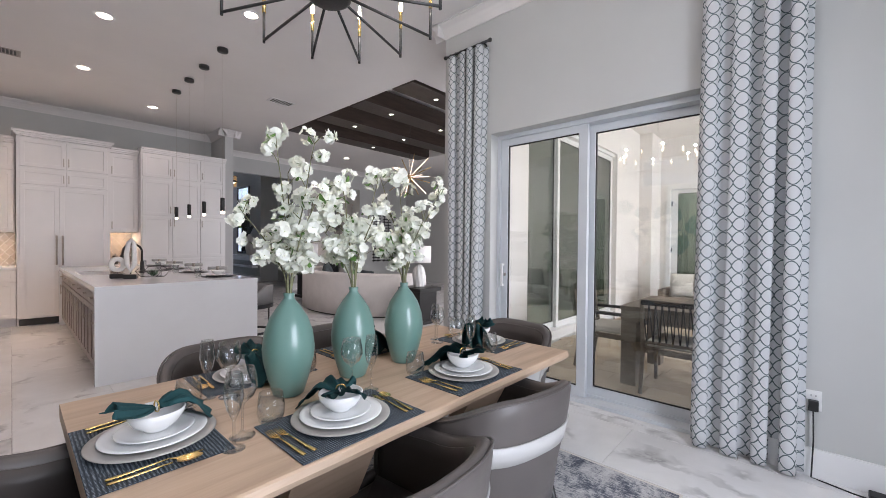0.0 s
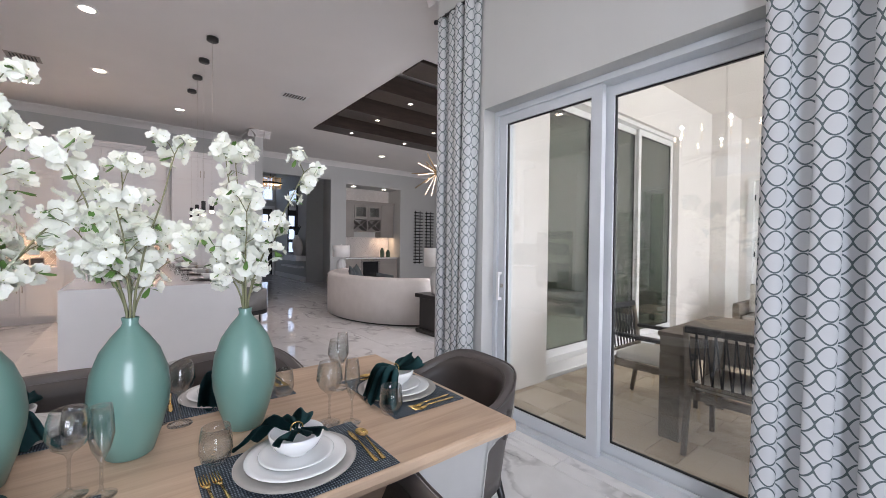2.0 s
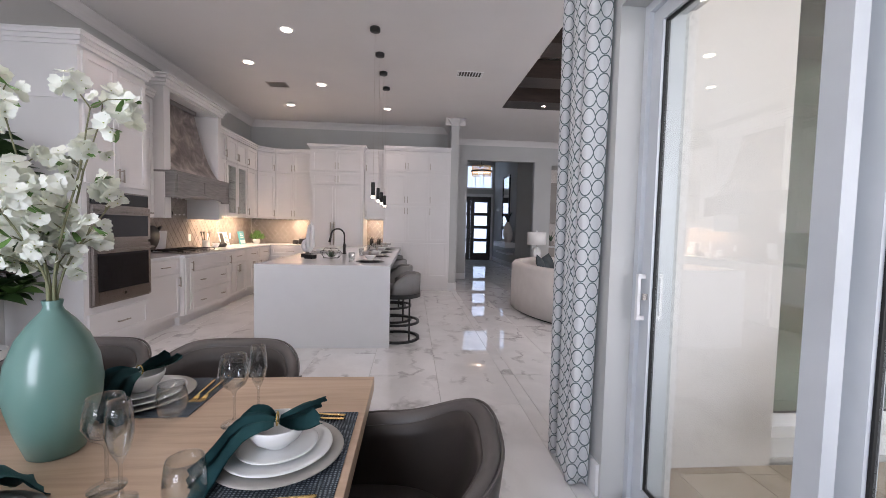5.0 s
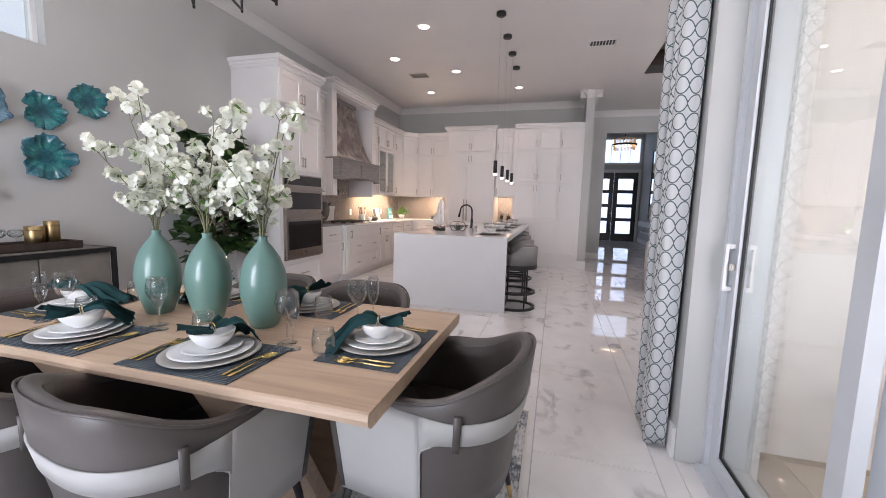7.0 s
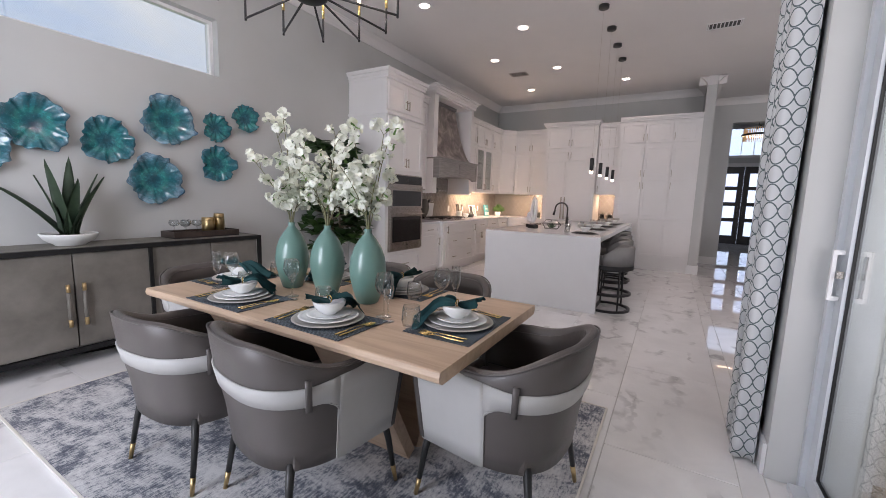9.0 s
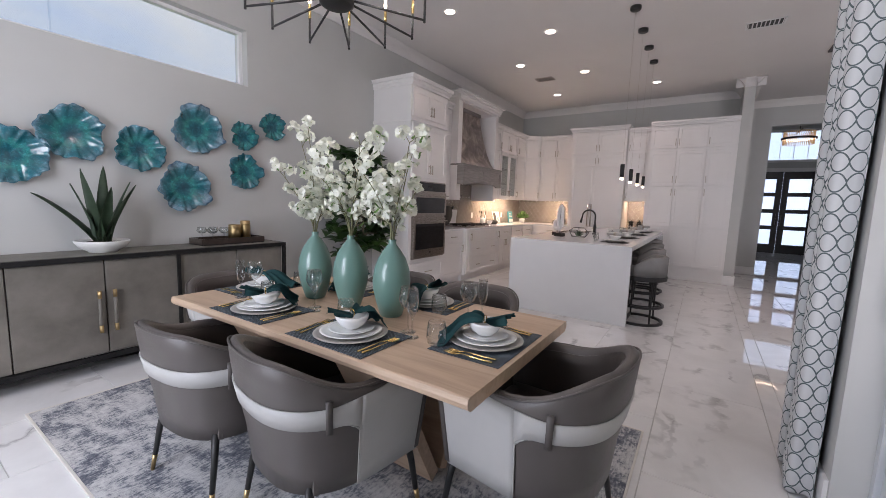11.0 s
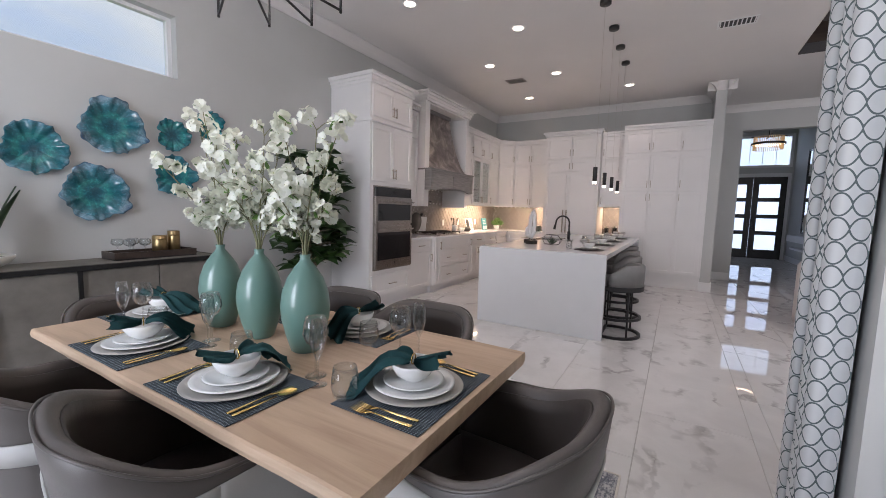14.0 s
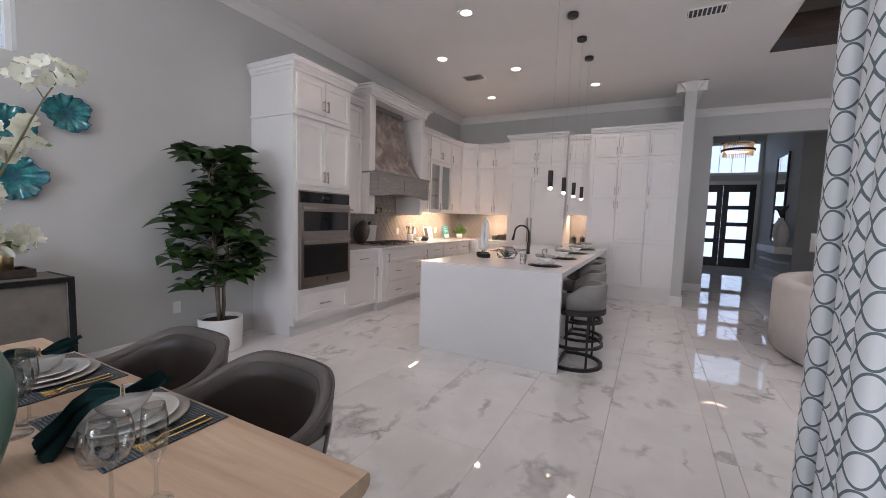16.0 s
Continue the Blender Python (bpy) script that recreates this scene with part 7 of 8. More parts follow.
def potted_tree(m):
    t = thing("potted_tree", m, "dark green umbrella tree in a white round pot", "plant")
    part("pot", lathe([(0, 0), (0.165, 0), (0.175, 0.012), (0.185, 0.30), (0.180, 0.305), (0.170, 0.30), (0.165, 0.25), (0, 0.25)], 40), POT, t, "white matte cylindrical pot")
    part("soil", lathe([(0, 0.275), (0.166, 0.268), (0.165, 0.252), (0, 0.252)], 24), SOIL, t)
    rng = random.Random(12)
    tips = []
    for k, (ax, ay) in enumerate(((-0.05, 0.0), (0.05, 0.02), (0.0, -0.03))):
        pts = [Vector((ax * 0.4, ay * 0.4, 0.26))]
        for i in range(1, 9):
            pts.append(Vector((ax * (0.4 + i * 0.22) + rng.uniform(-0.012, 0.012), ay * (0.4 + i * 0.3) + rng.uniform(-0.012, 0.012), 0.26 + i * (0.155 + 0.012 * k))))
        part("trunk", tube(pts, [0.017 - 0.0013 * i for i in range(9)], 8), TWIG, t)
        for i in range(2, 9):
            for _ in range(4 if i < 8 else 5):
                a = rng.random() * 6.283
                ln = rng.uniform(0.14, 0.32) * (1.1 if i < 7 else 0.75)
                e = pts[i] + Vector((math.cos(a) * ln, max(-0.22, math.sin(a) * ln * 0.75), rng.uniform(0.02, 0.12)))
                tips.append((pts[i], e))
    for p, e in tips:
        w = part("twig", tube([p, (p + e) / 2 + Vector((0, 0, 0.02)), e], [0.006, 0.0045, 0.003], 5), TWIG, t)
        d = (e - p).normalized()
        n = rng.randrange(5, 8)
        young = rng.random() < 0.22
        for q in range(n):
            a = 2 * math.pi * q / n + rng.uniform(-0.2, 0.2)
            tilt = rng.uniform(-12, 42)
            s = rng.uniform(0.90, 1.25)
            place = Matrix.Translation(e) @ pose(0, 0, 0, 0, 0, math.degrees(a)) @ pose(0, 0, 0, tilt, rng.uniform(-25, 25), 0) @ Matrix.Diagonal((s, s, s, 1))
            if (place @ Vector((0, 0.23, 0))).y < -0.285:
                continue  # the wall is there
            part("leaf", LEAVES[3] if young else LEAVES[rng.randrange(3)], None, w).matrix_basis = place


potted_tree(pose(-3.58, -1.09, 0.001) @ Matrix.Scale(1.08, 4))
k = thing("wall_outlet", pose(-3.35, S, 0.42), "white wall outlet beside the potted tree", "outlet")
part("cover", box(-0.036, 0.036, 0.001, 0.007, -0.058, 0.058, 0.002), PLASTIC, k)


# ---- living room ----
def curved_sofa():
    s = thing("curved_sofa", Matrix(), "cream upholstered curved sofa with its back to the kitchen", "sofa")
    cx, cy, rx, ry = -6.85, 5.35, 1.75, 1.38
    def band(k0, k1, z0, z1, a0=186, a1=354, n=40, edge=0.03):
        bm = bmesh.new()
        rows = []
        for i in range(n + 1):
            a = radians(a0 + (a1 - a0) * i / n)
            sec = [(k0, z0), (k1, z0), (k1, z1 - edge), (k1 - edge, z1), (k0 + edge, z1), (k0, z1 - edge)]
            rows.append([bm.verts.new((cx + (rx + k) * math.cos(a), cy + (ry + k) * math.sin(a), z)) for k, z in sec])
        for a, b in zip(rows, rows[1:]):
            for j in range(6):
                bm.faces.new((a[j], b[j], b[(j + 1) % 6], a[(j + 1) % 6])).smooth = j not in (0,)
        bm.faces.new(rows[0])
        bm.faces.new(rows[-1][::-1])
        bmesh.ops.recalc_face_normals(bm, faces=bm.faces)
        return bm
    part("backrest", band(-0.20, 0.0, 0.03, 0.79, edge=0.05), BOUCLE, s)
    part("seat", band(-0.85, -0.19, 0.06, 0.44, 192, 348), BOUCLE, s)
    part("plinth", band(-0.80, -0.04, 0.0, 0.035, 190, 350, edge=0.004), BLACK, s)


curved_sofa()


def cushion(m, w, mat, label):
    def fn(u, v):
        x, y = (u - 0.5) * 2, (v - 0.5) * 2
        return Vector((x * w, 0.07 * (1 - x ** 4) * (1 - y ** 4), (y * w)))
    bm = sheet(fn, 12, 12)
    g = bmesh.ops.duplicate(bm, geom=bm.verts[:] + bm.edges[:] + bm.faces[:])
    for q in [e for e in g["geom"] if isinstance(e, bmesh.types.BMVert)]:
        q.co.y = -q.co.y
    bmesh.ops.remove_doubles(bm, verts=bm.verts, dist=0.001)
    bmesh.ops.recalc_face_normals(bm, faces=bm.faces)
    single("cushion", bm, mat, m, label, "cushion", "sofa cushions")


cushion(pose(-7.92, 4.92, 0.66, 20, 12, -40), 0.21, DARKCLOTH, "dark teal grey square cushion on the curved sofa")
cushion(pose(-7.60, 4.66, 0.66, 20, -20, -30), 0.20, DARKCLOTH, "dark teal grey square cushion on the curved sofa")
cushion(pose(-6.1, 4.58, 0.64, 20, 4, 20), 0.20, DARKCLOTH, "dark teal grey square cushion on the curved sofa")


def side_table(m):
    t = thing("side_table", m, "black wooden side table with a thick top", "side table", "side tables")
    part("top", box(-0.27, 0.27, -0.25, 0.25, 0.54, 0.60, 0.004), BLACKWOOD, t)
    part("body", box(-0.21, 0.21, -0.20, 0.20, 0.06, 0.54), BLACKWOOD, t)
    part("plinth", box(-0.26, 0.26, -0.24, 0.24, 0.0, 0.06, 0.004), BLACKWOOD, t)


def table_lamp(m):
    l = thing("table_lamp", m, "white sculpted table lamp with a drum shade", "lamp", "table lamps")
    bm = lathe([(0, 0), (0.075, 0), (0.09, 0.03), (0.10, 0.16), (0.105, 0.24), (0.085, 0.32), (0.05, 0.37), (0.02, 0.385), (0, 0.385)], 36)
    for q in bm.verts:
        a = math.atan2(q.co.y, q.co.x)
        k = 1 + 0.10 * math.sin(9 * a + q.co.z * 14)
        q.co.x, q.co.y = q.co.x * k, q.co.y * k
    part("base", bm, CHINA, l)
    part("stem", tube([(0, 0, 0.38), (0, 0, 0.46)], 0.008, 8), NICKEL, l)
    part("shade", lathe([(0.19, 0.42), (0.205, 0.42), (0.205, 0.70), (0.19, 0.70), (0.188, 0.69), (0.188, 0.43)], 36, True), SHADE, l, "white linen drum shade")
    part("shade_top", lathe([(0, 0.685), (0.187, 0.685), (0.187, 0.69), (0, 0.69)], 24), SHADE, l)
    part("finial", lathe([(0, 0.69), (0.015, 0.70), (0.02, 0.72), (0.012, 0.74), (0, 0.745)], 14), CHINA, l)


side_table(pose(-4.80, 4.74, 0.001))
table_lamp(pose(-4.80, 4.72, 0.602))
side_table(pose(-8.98, 5.0, 0.001))
table_lamp(pose(-8.98, 5.0, 0.602))


def bar():
    x = LW - 0.02
    wide = Matrix.Translation((0, -0.349, 0)) @ Matrix.Diagonal((1, 1.1, 1, 1))
    b = thing("bar_cabinet", wide, "taupe base cabinet with a glass wine cooler in the niche", "cabinet", "bar cabinets")
    part("body", box(LW - 0.74, x - 0.12, 5.69, 7.35, 0.10, 0.885), GREYCAB, b)
    part("toe_kick", box(LW - 0.74, x - 0.18, 5.69, 7.35, 0.0, 0.10), GREYCAB, b)
    for a, c in ((5.70, 6.17), (6.78, 7.34)):
        part("door", box(x - 0.12, x - 0.10, a, c, 0.12, 0.70, 0.003), GREYCAB, b)
        part("drawer", box(x - 0.12, x - 0.10, a, c, 0.715, 0.875, 0.003), GREYCAB, b)
    w = part("wine_cooler", box(x - 0.12, x - 0.09, 6.19, 6.76, 0.12, 0.875, 0.003), STEEL, b, "steel framed wine cooler")
    part("window", box(x - 0.09, x - 0.085, 6.24, 6.71, 0.20, 0.80), BLACKGLASS, w)
    part("worktop", box(LW - 0.745, x - 0.06, 5.685, 7.355, 0.887, 0.92, 0.003), QUARTZ, b)
    u = thing("bar_wall_cabinet", wide, "taupe wall cabinet with glazed doors over a wine lattice", "cabinet", "bar cabinets")
    x1 = LW - 0.40
    part("body", boxes([(LW - 0.74, x1, 5.69, 6.08, 1.55, 2.58), (LW - 0.74, x1, 6.92, 7.35, 1.55, 2.58), (LW - 0.74, LW - 0.70, 6.08, 6.92, 1.75, 2.58), (LW - 0.70, x1, 6.08, 6.92, 2.50, 2.58), (LW - 0.70, x1, 6.08, 6.92, 2.10, 2.14), (LW - 0.70, x1, 6.08, 6.92, 1.72, 1.75), (LW - 0.70, x1, 6.48, 6.52, 1.75, 2.50)]), GREYCAB, u)
    part("crown", boxes([(LW - 0.74, x1 + 0.03, 5.685, 7.355, 2.58, 2.62), (LW - 0.74, x1 + 0.05, 5.685, 7.355, 2.62, 2.66)]), GREYCAB, u)
    for a, c in ((5.70, 6.07), (6.93, 7.34)):
        part("door", boxes([(x1, x1 + 0.02, a, a + 0.05, 1.56, 2.57), (x1, x1 + 0.02, c - 0.05, c, 1.56, 2.57), (x1, x1 + 0.02, a + 0.05, c - 0.05, 1.56, 1.61), (x1, x1 + 0.02, a + 0.05, c - 0.05, 2.52, 2.57), (x1, x1 + 0.01, a + 0.05, c - 0.05, 1.61, 2.52)]), GREYCAB, u)
    for a, c in ((6.09, 6.49), (6.51, 6.91)):
        d = part("door", boxes([(x1, x1 + 0.02, a, a + 0.05, 2.14, 2.52), (x1, x1 + 0.02, c - 0.05, c, 2.14, 2.52), (x1, x1 + 0.02, a + 0.05, c - 0.05, 2.14, 2.19), (x1, x1 + 0.02, a + 0.05, c - 0.05, 2.47, 2.52)]), GREYCAB, u)
        part("pane", box(x1 + 0.006, x1 + 0.010, a + 0.05, c - 0.05, 2.19, 2.47), PANE, d)
        bm = bmesh.new()
        for p, q in (((a, 1.76), (c, 2.09)), ((a, 2.09), (c, 1.76))):
            ang = math.atan2(q[1] - p[1], q[0] - p[0])
            ln = math.hypot(q[0] - p[0], q[1] - p[1])
            add_box(bm, LW - 0.69, x1 - 0.002, -ln / 2, ln / 2, -0.008, 0.008, Matrix.Translation((0, (a + c) / 2, (p[1] + q[1]) / 2)) @ Euler((ang, 0, 0)).to_matrix().to_4x4())
        part("lattice", bm, GREYCAB, u)


bar()
lantern_tiles("bar_backsplash", (LW - 0.75, 5.91, 0.921), (0, 1, 0), 1.83, 0.63, (1, 0, 0), TILEWHITE, PALEGROUT, 0.15, 0.20)
lantern_tiles("bar_backsplash", (LW - 0.75, 5.91, 2.665), (0, 1, 0), 1.83, 0.41, (1, 0, 0), TILEWHITE, PALEGROUT, 0.15, 0.20)
lamp("bar_light", "AREA", look((LW - 0.5, 7.45, 1.54), (LW - 0.6, 7.45, 0.9)), 1.2, WARM, size=0.4, size_y=0.04)
for y in (6.30, 7.35):
    copy_thing(dl, pose(LW - 0.35, y, 3.08))
for x, y in ((-9.2, 6.2), (-9.2, 8.0)):
    copy_thing(dl, pose(x, y, H))
for bx in (-7.62, -6.52, -5.42, -4.32):
    for y in (4.6, 5.9):
        copy_thing(dl, pose(bx, y, H - 0.02) @ Matrix.Scale(0.5, 4))
# Two added spots brighten the living room; only the second sits at a downlight.
lamp("tray_light", "SPOT", pose(-5.9, 4.9, H - 0.03), 30, (1.0, 0.88, 0.82), radius=0.06, spot=radians(125))
lamp("tray_light", "SPOT", pose(-7.62, 5.9, H - 0.03), 30, (1.0, 0.88, 0.82), radius=0.06, spot=radians(125))
for y, h in ((7.28, 0.30), (7.50, 0.24)):
    k = thing("decor_bottle", pose(LW - 0.32, y, 0.921), "grey green stoneware bottle on the bar", "bottle", "bottles on the bar")
    part("body", lathe([(0, 0), (0.055, 0), (0.06, 0.01), (0.06, h * 0.7), (0.045, h * 0.82), (0.03, h * 0.88), (0.04, h), (0, h)], 20), ALOE, k)
k = thing("bar_plant", pose(LW - 0.30, 6.06, 0.921), "spiky green plant in a grey pot on the bar", "plant")
part("pot", lathe([(0, 0), (0.07, 0), (0.085, 0.13), (0.075, 0.13), (0.065, 0.10), (0, 0.10)], 20), CHARGER, k)
for q in range(11):
    a = q * 2.4
    part("leaf", tube([(0, 0, 0.10), (0.05 * math.cos(a), 0.05 * math.sin(a), 0.22), ((0.09 + 0.012 * q) * math.cos(a), (0.09 + 0.012 * q) * math.sin(a), 0.40 - 0.008 * q)], [0.012, 0.011, 0.002], 5), ALOE, k)


def wine_rack(m):
    w = thing("wine_rack", m, "black wall mounted metal wine rack column", "wine rack", "wine racks")
    part("rail", boxes([(0.002, 0.02, -0.10, -0.08, 0, 1.75), (0.002, 0.02, 0.08, 0.10, 0, 1.75)]), BLACK, w)
    for q in range(17):
        part("cradle", tube([(0.02, -0.15, 0.05 + q * 0.102), (0.08, -0.15, 0.05 + q * 0.102), (0.08, 0.15, 0.05 + q * 0.102), (0.02, 0.15, 0.05 + q * 0.102)], 0.017, 6), BLACK, w)


wine_rack(pose(LW, 8.42, 0.70))
wine_rack(pose(LW, 8.86, 0.70))


def sputnik(m):
    c = thing("starburst_chandelier", m, "starburst chandelier of thin lit glass rods", "chandelier")
    part("hub", lathe([(0, -0.06), (0.045, -0.04), (0.06, 0), (0.045, 0.04), (0, 0.06)], 16), BRASS, c)
    part("stem", tube([(0, 0, 0.05), (0, 0, 1.30)], 0.006, 6), BLACK, c)
    rng = random.Random(9)
    for q in range(26):
        z = 1 - 2 * (q + 0.5) / 26
        a = q * 2.4
        r = math.sqrt(1 - z * z)
        d = Vector((r * math.cos(a), r * math.sin(a), z))
        ln = rng.uniform(0.38, 0.60)
        part("rod", tube([d * 0.05, d * ln], 0.009, 6), ROD if q % 2 else BRASS, c)


sputnik(pose(-6.0, 5.6, 2.72))

# ---- entry hall ----
k = thing("console_shelf", pose(0, 0, 0), "white floating console shelf below the tall hall mirror", "shelf")
part("shelf", box(-15.5, -13.62, 5.40, 5.748, 0.72, 0.90, 0.004), TRIM, k)
part("bracket", box(-15.8, -13.8, 5.55, 5.748, 0.46, 0.52, 0.004), TRIM, k)
k = thing("hall_mirror", Matrix(), "tall mirror in a thin black frame", "mirror")
part("frame", boxes([(-15.55, -15.50, 5.70, 5.748, 0.95, 3.35), (-14.55, -14.50, 5.70, 5.748, 0.95, 3.35), (-15.50, -14.55, 5.70, 5.748, 0.95, 1.0), (-15.50, -14.55, 5.70, 5.748, 3.30, 3.35)]), BLACK, k)
part("mirror_glass", boxes([(-15.50, -14.55, 5.72, 5.73, 1.0, 3.30)]), MIRROR, k)
for x, h, r in ((-14.05, 0.72, 0.15), (-13.80, 0.62, 0.13)):
    k = thing("hall_vase", pose(x, 5.57, 0.901), "tall pale stone vase on the console shelf", "vase", "hall vases")
    part("body", lathe([(0, 0), (r * 0.6, 0), (r, h * 0.4), (r * 0.85, h * 0.75), (r * 0.35, h * 0.95), (r * 0.4, h), (0, h)], 24), BOUCLE, k)
k = thing("feather_spray", pose(-14.05, 5.57, 1.60), "dark grey feathery spray in a tall vase", "flowers")
for q in range(9):
    a = q * 0.7
    part("frond", tube([(0, 0, 0), (0.12 * math.cos(a), 0.06 * math.sin(a), 0.22), (0.30 * math.cos(a), 0.13 * math.sin(a), 0.36 - 0.02 * q)], [0.01, 0.035, 0.006], 6), DARKCLOTH, k)


def hall_chandelier(m):
    c = thing("drum_chandelier", m, "brass drum chandelier with hanging glass rods and a black ring", "chandelier")
    part("stem", tube([(0, 0, 0.2), (0, 0, 4.60 - 3.14)], 0.010, 6), BLACK, c)
    part("ring", lathe([(0.305, 0.0), (0.335, 0.0), (0.335, 0.045), (0.305, 0.045)], 40, True), BLACK, c)
    part("light_ring", lathe([(0.299, 0.005), (0.304, 0.005), (0.304, 0.04), (0.299, 0.04)], 40, True), BULB, c)
    bm = bmesh.new()
    for q in range(46):
        a = 2 * math.pi * q / 46
        add_tube(bm, [(0.29 * math.cos(a), 0.29 * math.sin(a), -0.12), (0.29 * math.cos(a), 0.29 * math.sin(a), 0.19)], 0.0075, 5)
    ob = part("glass_rod", bm, AMBER, c, "amber glass rods")
    ob["kind"] = "stuff"
    part("spoke", boxes([(-0.34, 0.34, -0.01, 0.01, 0.19, 0.21), (-0.01, 0.01, -0.34, 0.34, 0.19, 0.21)]), BLACK, c)


hall_chandelier(pose(-12.8, 4.37, 3.14))


# ---- lanai ----
def outdoor_table():
    t = thing("outdoor_table", pose(-0.19, 4.60, -0.02), "weathered grey teak outdoor dining table with slab legs", "table")
    n = 7
    for q in range(n):
        y0 = -0.54 + 1.08 * q / n
        part("plank", box(-1.10, 1.10, y0 + 0.002, y0 + 1.08 / n - 0.002, 0.735, 0.77, 0.002), GREYWOOD, t)
    part("apron", boxes([(-1.08, 1.08, -0.53, -0.50, 0.62, 0.734), (-1.08, 1.08, 0.50, 0.53, 0.62, 0.734), (-1.10, -1.07, -0.50, 0.50, 0.62, 0.734), (1.07, 1.10, -0.50, 0.50, 0.62, 0.734)]), GREYWOOD, t)
    for sx in (-1, 1):
        for sy in (-1, 1):
            part("leg", box(sx * 1.02 - 0.07, sx * 1.02 + 0.07, sy * 0.46 - 0.07, sy * 0.46 + 0.07, 0.0, 0.62, 0.004), GREYWOOD, t)


outdoor_table()


def outdoor_chair():
    c = thing("outdoor_chair", Matrix(), "grey teak outdoor armchair with charcoal rope back and white cushion", "chair", "outdoor dining chairs")
    for sx in (-1, 1):
        part("back_leg", tube([(sx * 0.265, -0.30, 0.0), (sx * 0.265, -0.235, 0.42), (sx * 0.262, -0.30, 0.86)], [0.020, 0.024, 0.020], 4), GREYWOOD, c)
        part("front_leg", tube([(sx * 0.27, 0.25, 0.0), (sx * 0.27, 0.24, 0.62)], [0.02, 0.024], 4), GREYWOOD, c)
        part("arm", box(sx * 0.27 - 0.03, sx * 0.27 + 0.03, -0.25, 0.27, 0.62, 0.65, 0.006), ROPE, c, "rope wrapped arm")
        part("side_rail", box(sx * 0.265 - 0.018, sx * 0.265 + 0.018, -0.23, 0.24, 0.37, 0.42), GREYWOOD, c)
    part("seat_rail", boxes([(-0.25, 0.25, 0.22, 0.255, 0.37, 0.42), (-0.25, 0.25, -0.245, -0.21, 0.37, 0.42)]), GREYWOOD, c)
    part("cushion", box(-0.245, 0.245, -0.20, 0.25, 0.42, 0.485, 0.02, 3), CANVAS, c, "off white seat cushion")
    part("top_rail", box(-0.27, 0.27, -0.315, -0.28, 0.82, 0.865, 0.006), ROPE, c)
    part("lower_rail", box(-0.26, 0.26, -0.262, -0.236, 0.46, 0.485, 0.004), GREYWOOD, c)
    for q in range(19):
        x = -0.243 + 0.027 * q
        part("rope", tube([(x + (0.012 if q % 2 else -0.012), -0.297, 0.83), (x - (0.012 if q % 2 else -0.012), -0.250, 0.475)], 0.0055, 5), ROPE, c)
    return c


oc = outdoor_chair()
oc.matrix_world = pose(-0.79, 4.22, -0.02)
copy_thing(oc, pose(-1.55, 4.58, -0.02, 0, 0, -90))
copy_thing(oc, pose(0.05, 4.22, -0.02))


def outdoor_sofa():
    s = thing("outdoor_sofa", pose(-0.9, 8.4, -0.02), "grey outdoor sofa with loose pale cushions", "sofa")
    part("frame", boxes([(-1.0, 1.0, -0.42, 0.42, 0.16, 0.24), (-1.0, -0.92, -0.42, 0.42, 0.24, 0.56), (0.92, 1.0, -0.42, 0.42, 0.24, 0.56), (-0.92, 0.92, 0.34, 0.42, 0.24, 0.62)]), GREYWOOD, s)
    for x in (-0.94, 0.94):
        for y in (-0.36, 0.36):
            part("leg", box(x - 0.04, x + 0.04, y - 0.04, y + 0.04, 0.0, 0.16), GREYWOOD, s)
    for x in (-0.46, 0.46):
        part("seat_cushion", box(x - 0.44, x + 0.44, -0.40, 0.32, 0.24, 0.40, 0.04, 3), CHARGER, s)
        part("back_cushion", box(x - 0.42, x + 0.42, 0.14, 0.32, 0.40, 0.80, 0.05, 3), CHARGER, s)


outdoor_sofa()
cushion(pose(-1.55, 8.30, 0.62, 12, 0, 20), 0.22, CANVAS, "off white square cushion on the outdoor sofa")
cushion(pose(-1.25, 8.32, 0.60, 14, 10, -8), 0.20, CHARGER, "grey square cushion on the outdoor sofa")
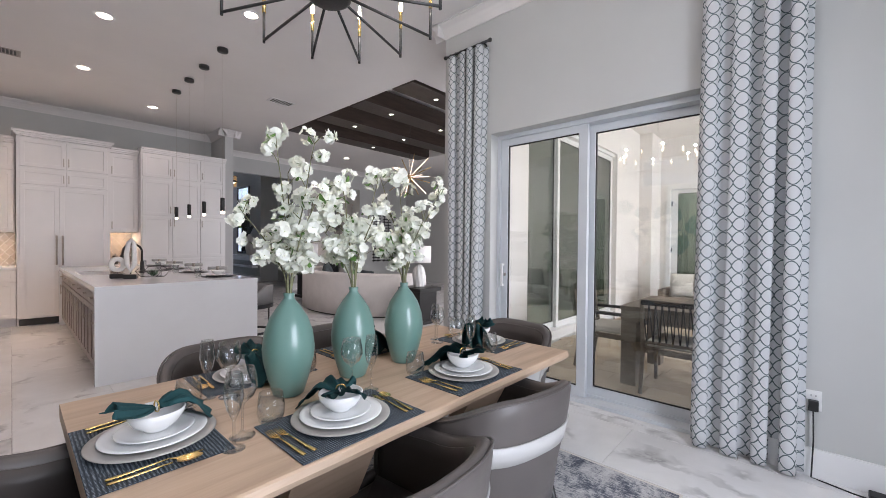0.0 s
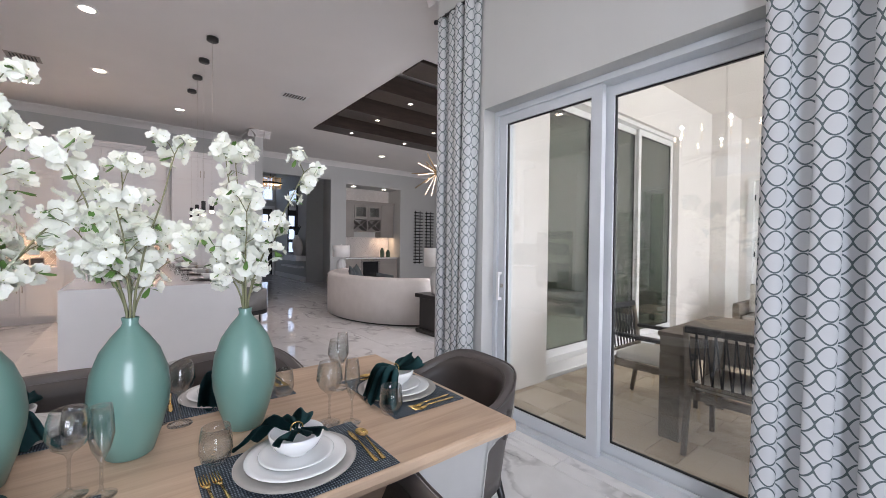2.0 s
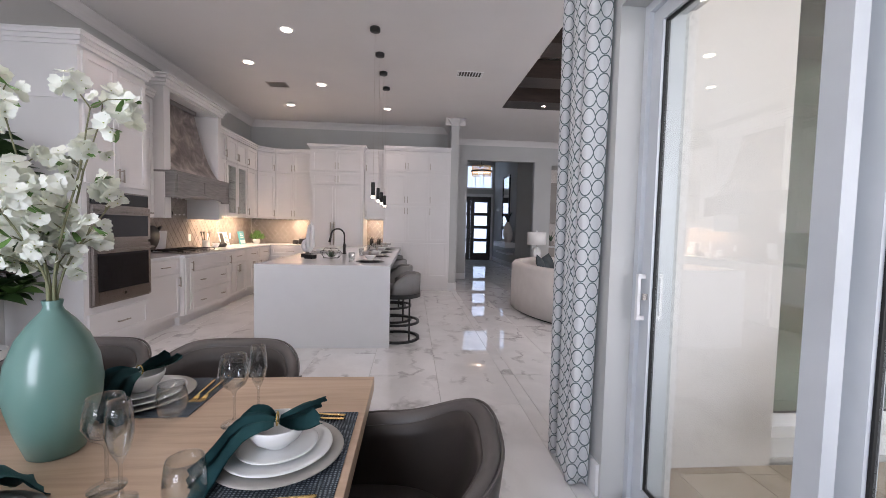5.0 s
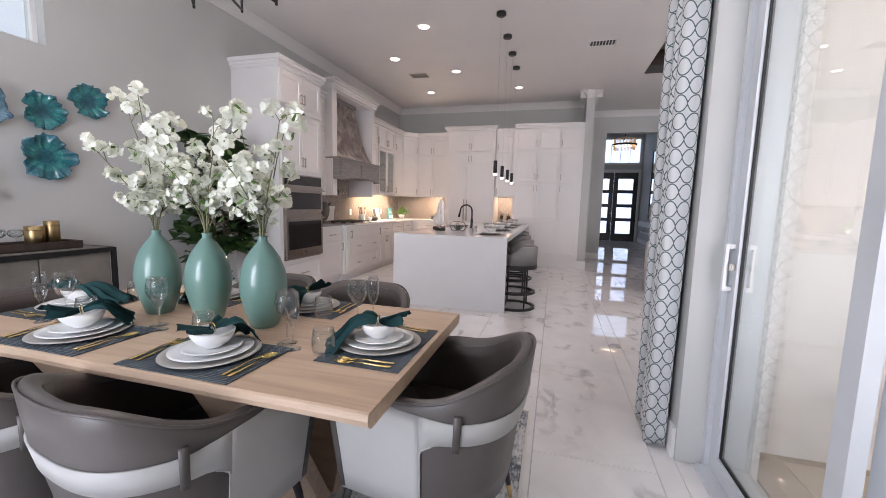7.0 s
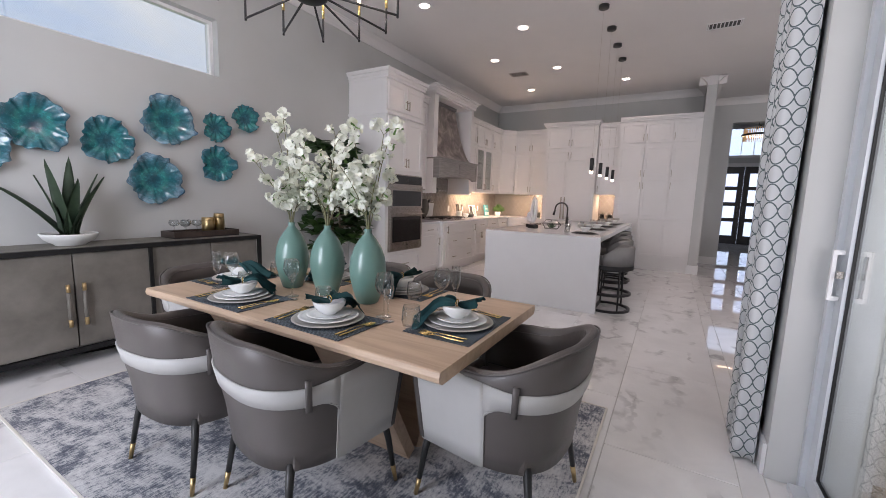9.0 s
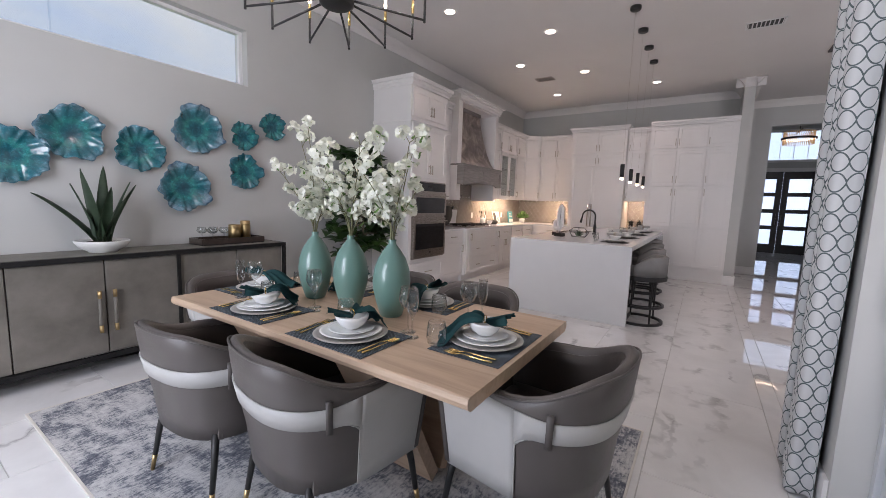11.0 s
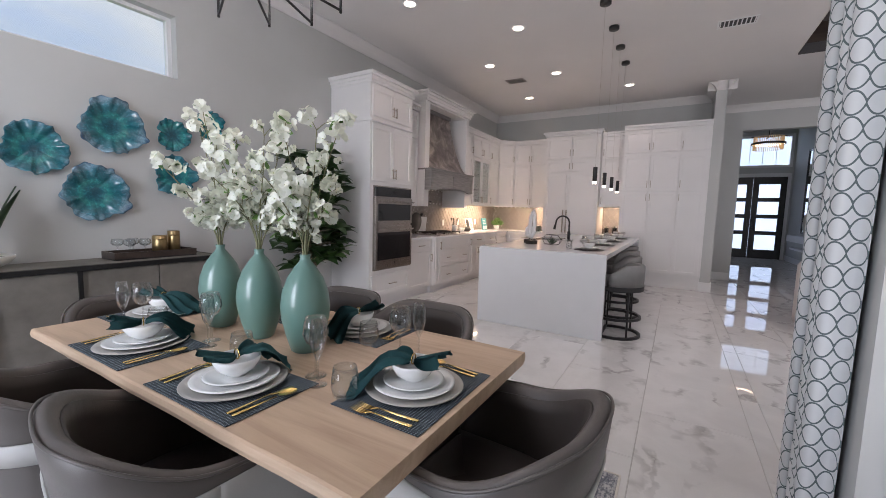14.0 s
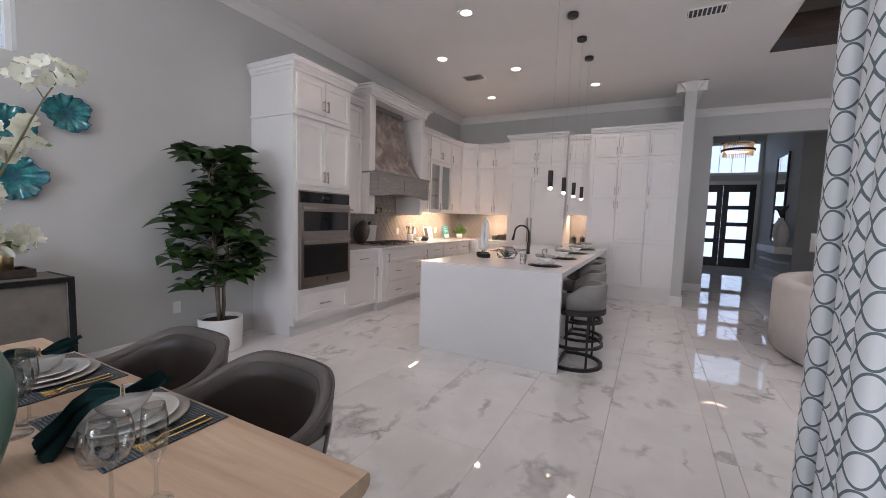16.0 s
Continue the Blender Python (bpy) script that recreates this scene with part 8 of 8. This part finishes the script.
# ---- floor pieces ----
def floor_tiles():
    """Large rectangular tiles in half bond, each its own piece."""
    floor = bpy.data.objects["floor"]
    L, D, gap = 1.22, 0.61, 0.0025
    meshes = {}

    def tile(x0, x1, y0, y1):
        w, d = round(x1 - x0, 3), round(y1 - y0, 3)
        if w < 0.03 or d < 0.03:
            return
        if (w, d) not in meshes:
            bm = bmesh.new()
            e = 0.0015
            a = [bm.verts.new((x, y, -0.004)) for x, y in ((0, 0), (w, 0), (w, d), (0, d))]
            b = [bm.verts.new((x, y, 0.0)) for x, y in ((e, e), (w - e, e), (w - e, d - e), (e, d - e))]
            bm.faces.new(b)
            for i in range(4):
                bm.faces.new((a[i], a[(i + 1) % 4], b[(i + 1) % 4], b[i]))
            meshes[(w, d)] = to_mesh("tile", bm, MARBLE)
        ob = new("tile", meshes[(w, d)])
        ob.parent = floor
        ob.location = (x0, y0, 0)

    def fill(X0, X1, Y0, Y1):
        r0 = math.floor((Y0 - 1.25) / D)
        r1 = math.ceil((Y1 - 1.25) / D)
        for r in range(r0, r1):
            off = -3.31 if r % 2 == 0 else -3.92
            ya, yb = max(Y0, 1.25 + r * D), min(Y1, 1.25 + (r + 1) * D)
            for c in range(math.floor((X0 - off) / L), math.ceil((X1 - off) / L)):
                tile(max(X0, off + c * L) + gap / 2, min(X1, off + (c + 1) * L) - gap / 2, ya + gap / 2, yb - gap / 2)

    fill(W_, E_, S, N)
    fill(DX0, DX1, N, N + 0.12)
    fill(LW, LX, N, LN)
    fill(LW, W_, 3.18, N)
    fill(-17.3, LW, 3.36, 6.35)


floor_tiles()


def travertine():
    floor = setting("pavement", boxes([(-2.5, 4.2, N + 0.34, LN, -0.12, -0.034)]), GROUT)
    bm = bmesh.new()
    rng = random.Random(4)
    y = N + 0.37
    while y < LN - 0.2:
        d = rng.choice((0.2, 0.4, 0.4))
        x = -2.5 - rng.random() * 0.4
        while x < 4.2:
            w = rng.choice((0.2, 0.4, 0.4, 0.6))
            add_box(bm, max(x, -2.5) + 0.002, min(x + w, 4.2) - 0.002, y + 0.002, min(y + d, LN - 0.2) - 0.002, -0.034, -0.02 + rng.random() * 0.001)
            x += w
        y += d
    ob = part("paver", bm, TRAVTILE, floor)
    ob["kind"] = "stuff"


TRAVTILE = material("travertine pavers", (0.5, 0.42, 0.32), 0.6)
vv = coords(TRAVTILE, "Object")
geo = TRAVTILE.node_tree.nodes.new("ShaderNodeNewGeometry")
mixr = TRAVTILE.node_tree.nodes.new("ShaderNodeMath")
mixr.operation = "MULTIPLY_ADD"
mixr.inputs[1].default_value = 0.55
link(TRAVTILE, geo.outputs["Random Per Island"], mixr.inputs[0])
nf = node(TRAVTILE, "ShaderNodeMath")
nf.operation = "MULTIPLY"
nf.inputs[1].default_value = 0.5
link(TRAVTILE, noise_fac(TRAVTILE, vv, 9, 6, 0.65), nf.inputs[0])
link(TRAVTILE, nf.outputs[0], mixr.inputs[2])
base(TRAVTILE, ramp(TRAVTILE, mixr.outputs[0], [(0.15, (0.33, 0.25, 0.17)), (0.45, (0.47, 0.38, 0.28)), (0.8, (0.60, 0.52, 0.41))]))
travertine()
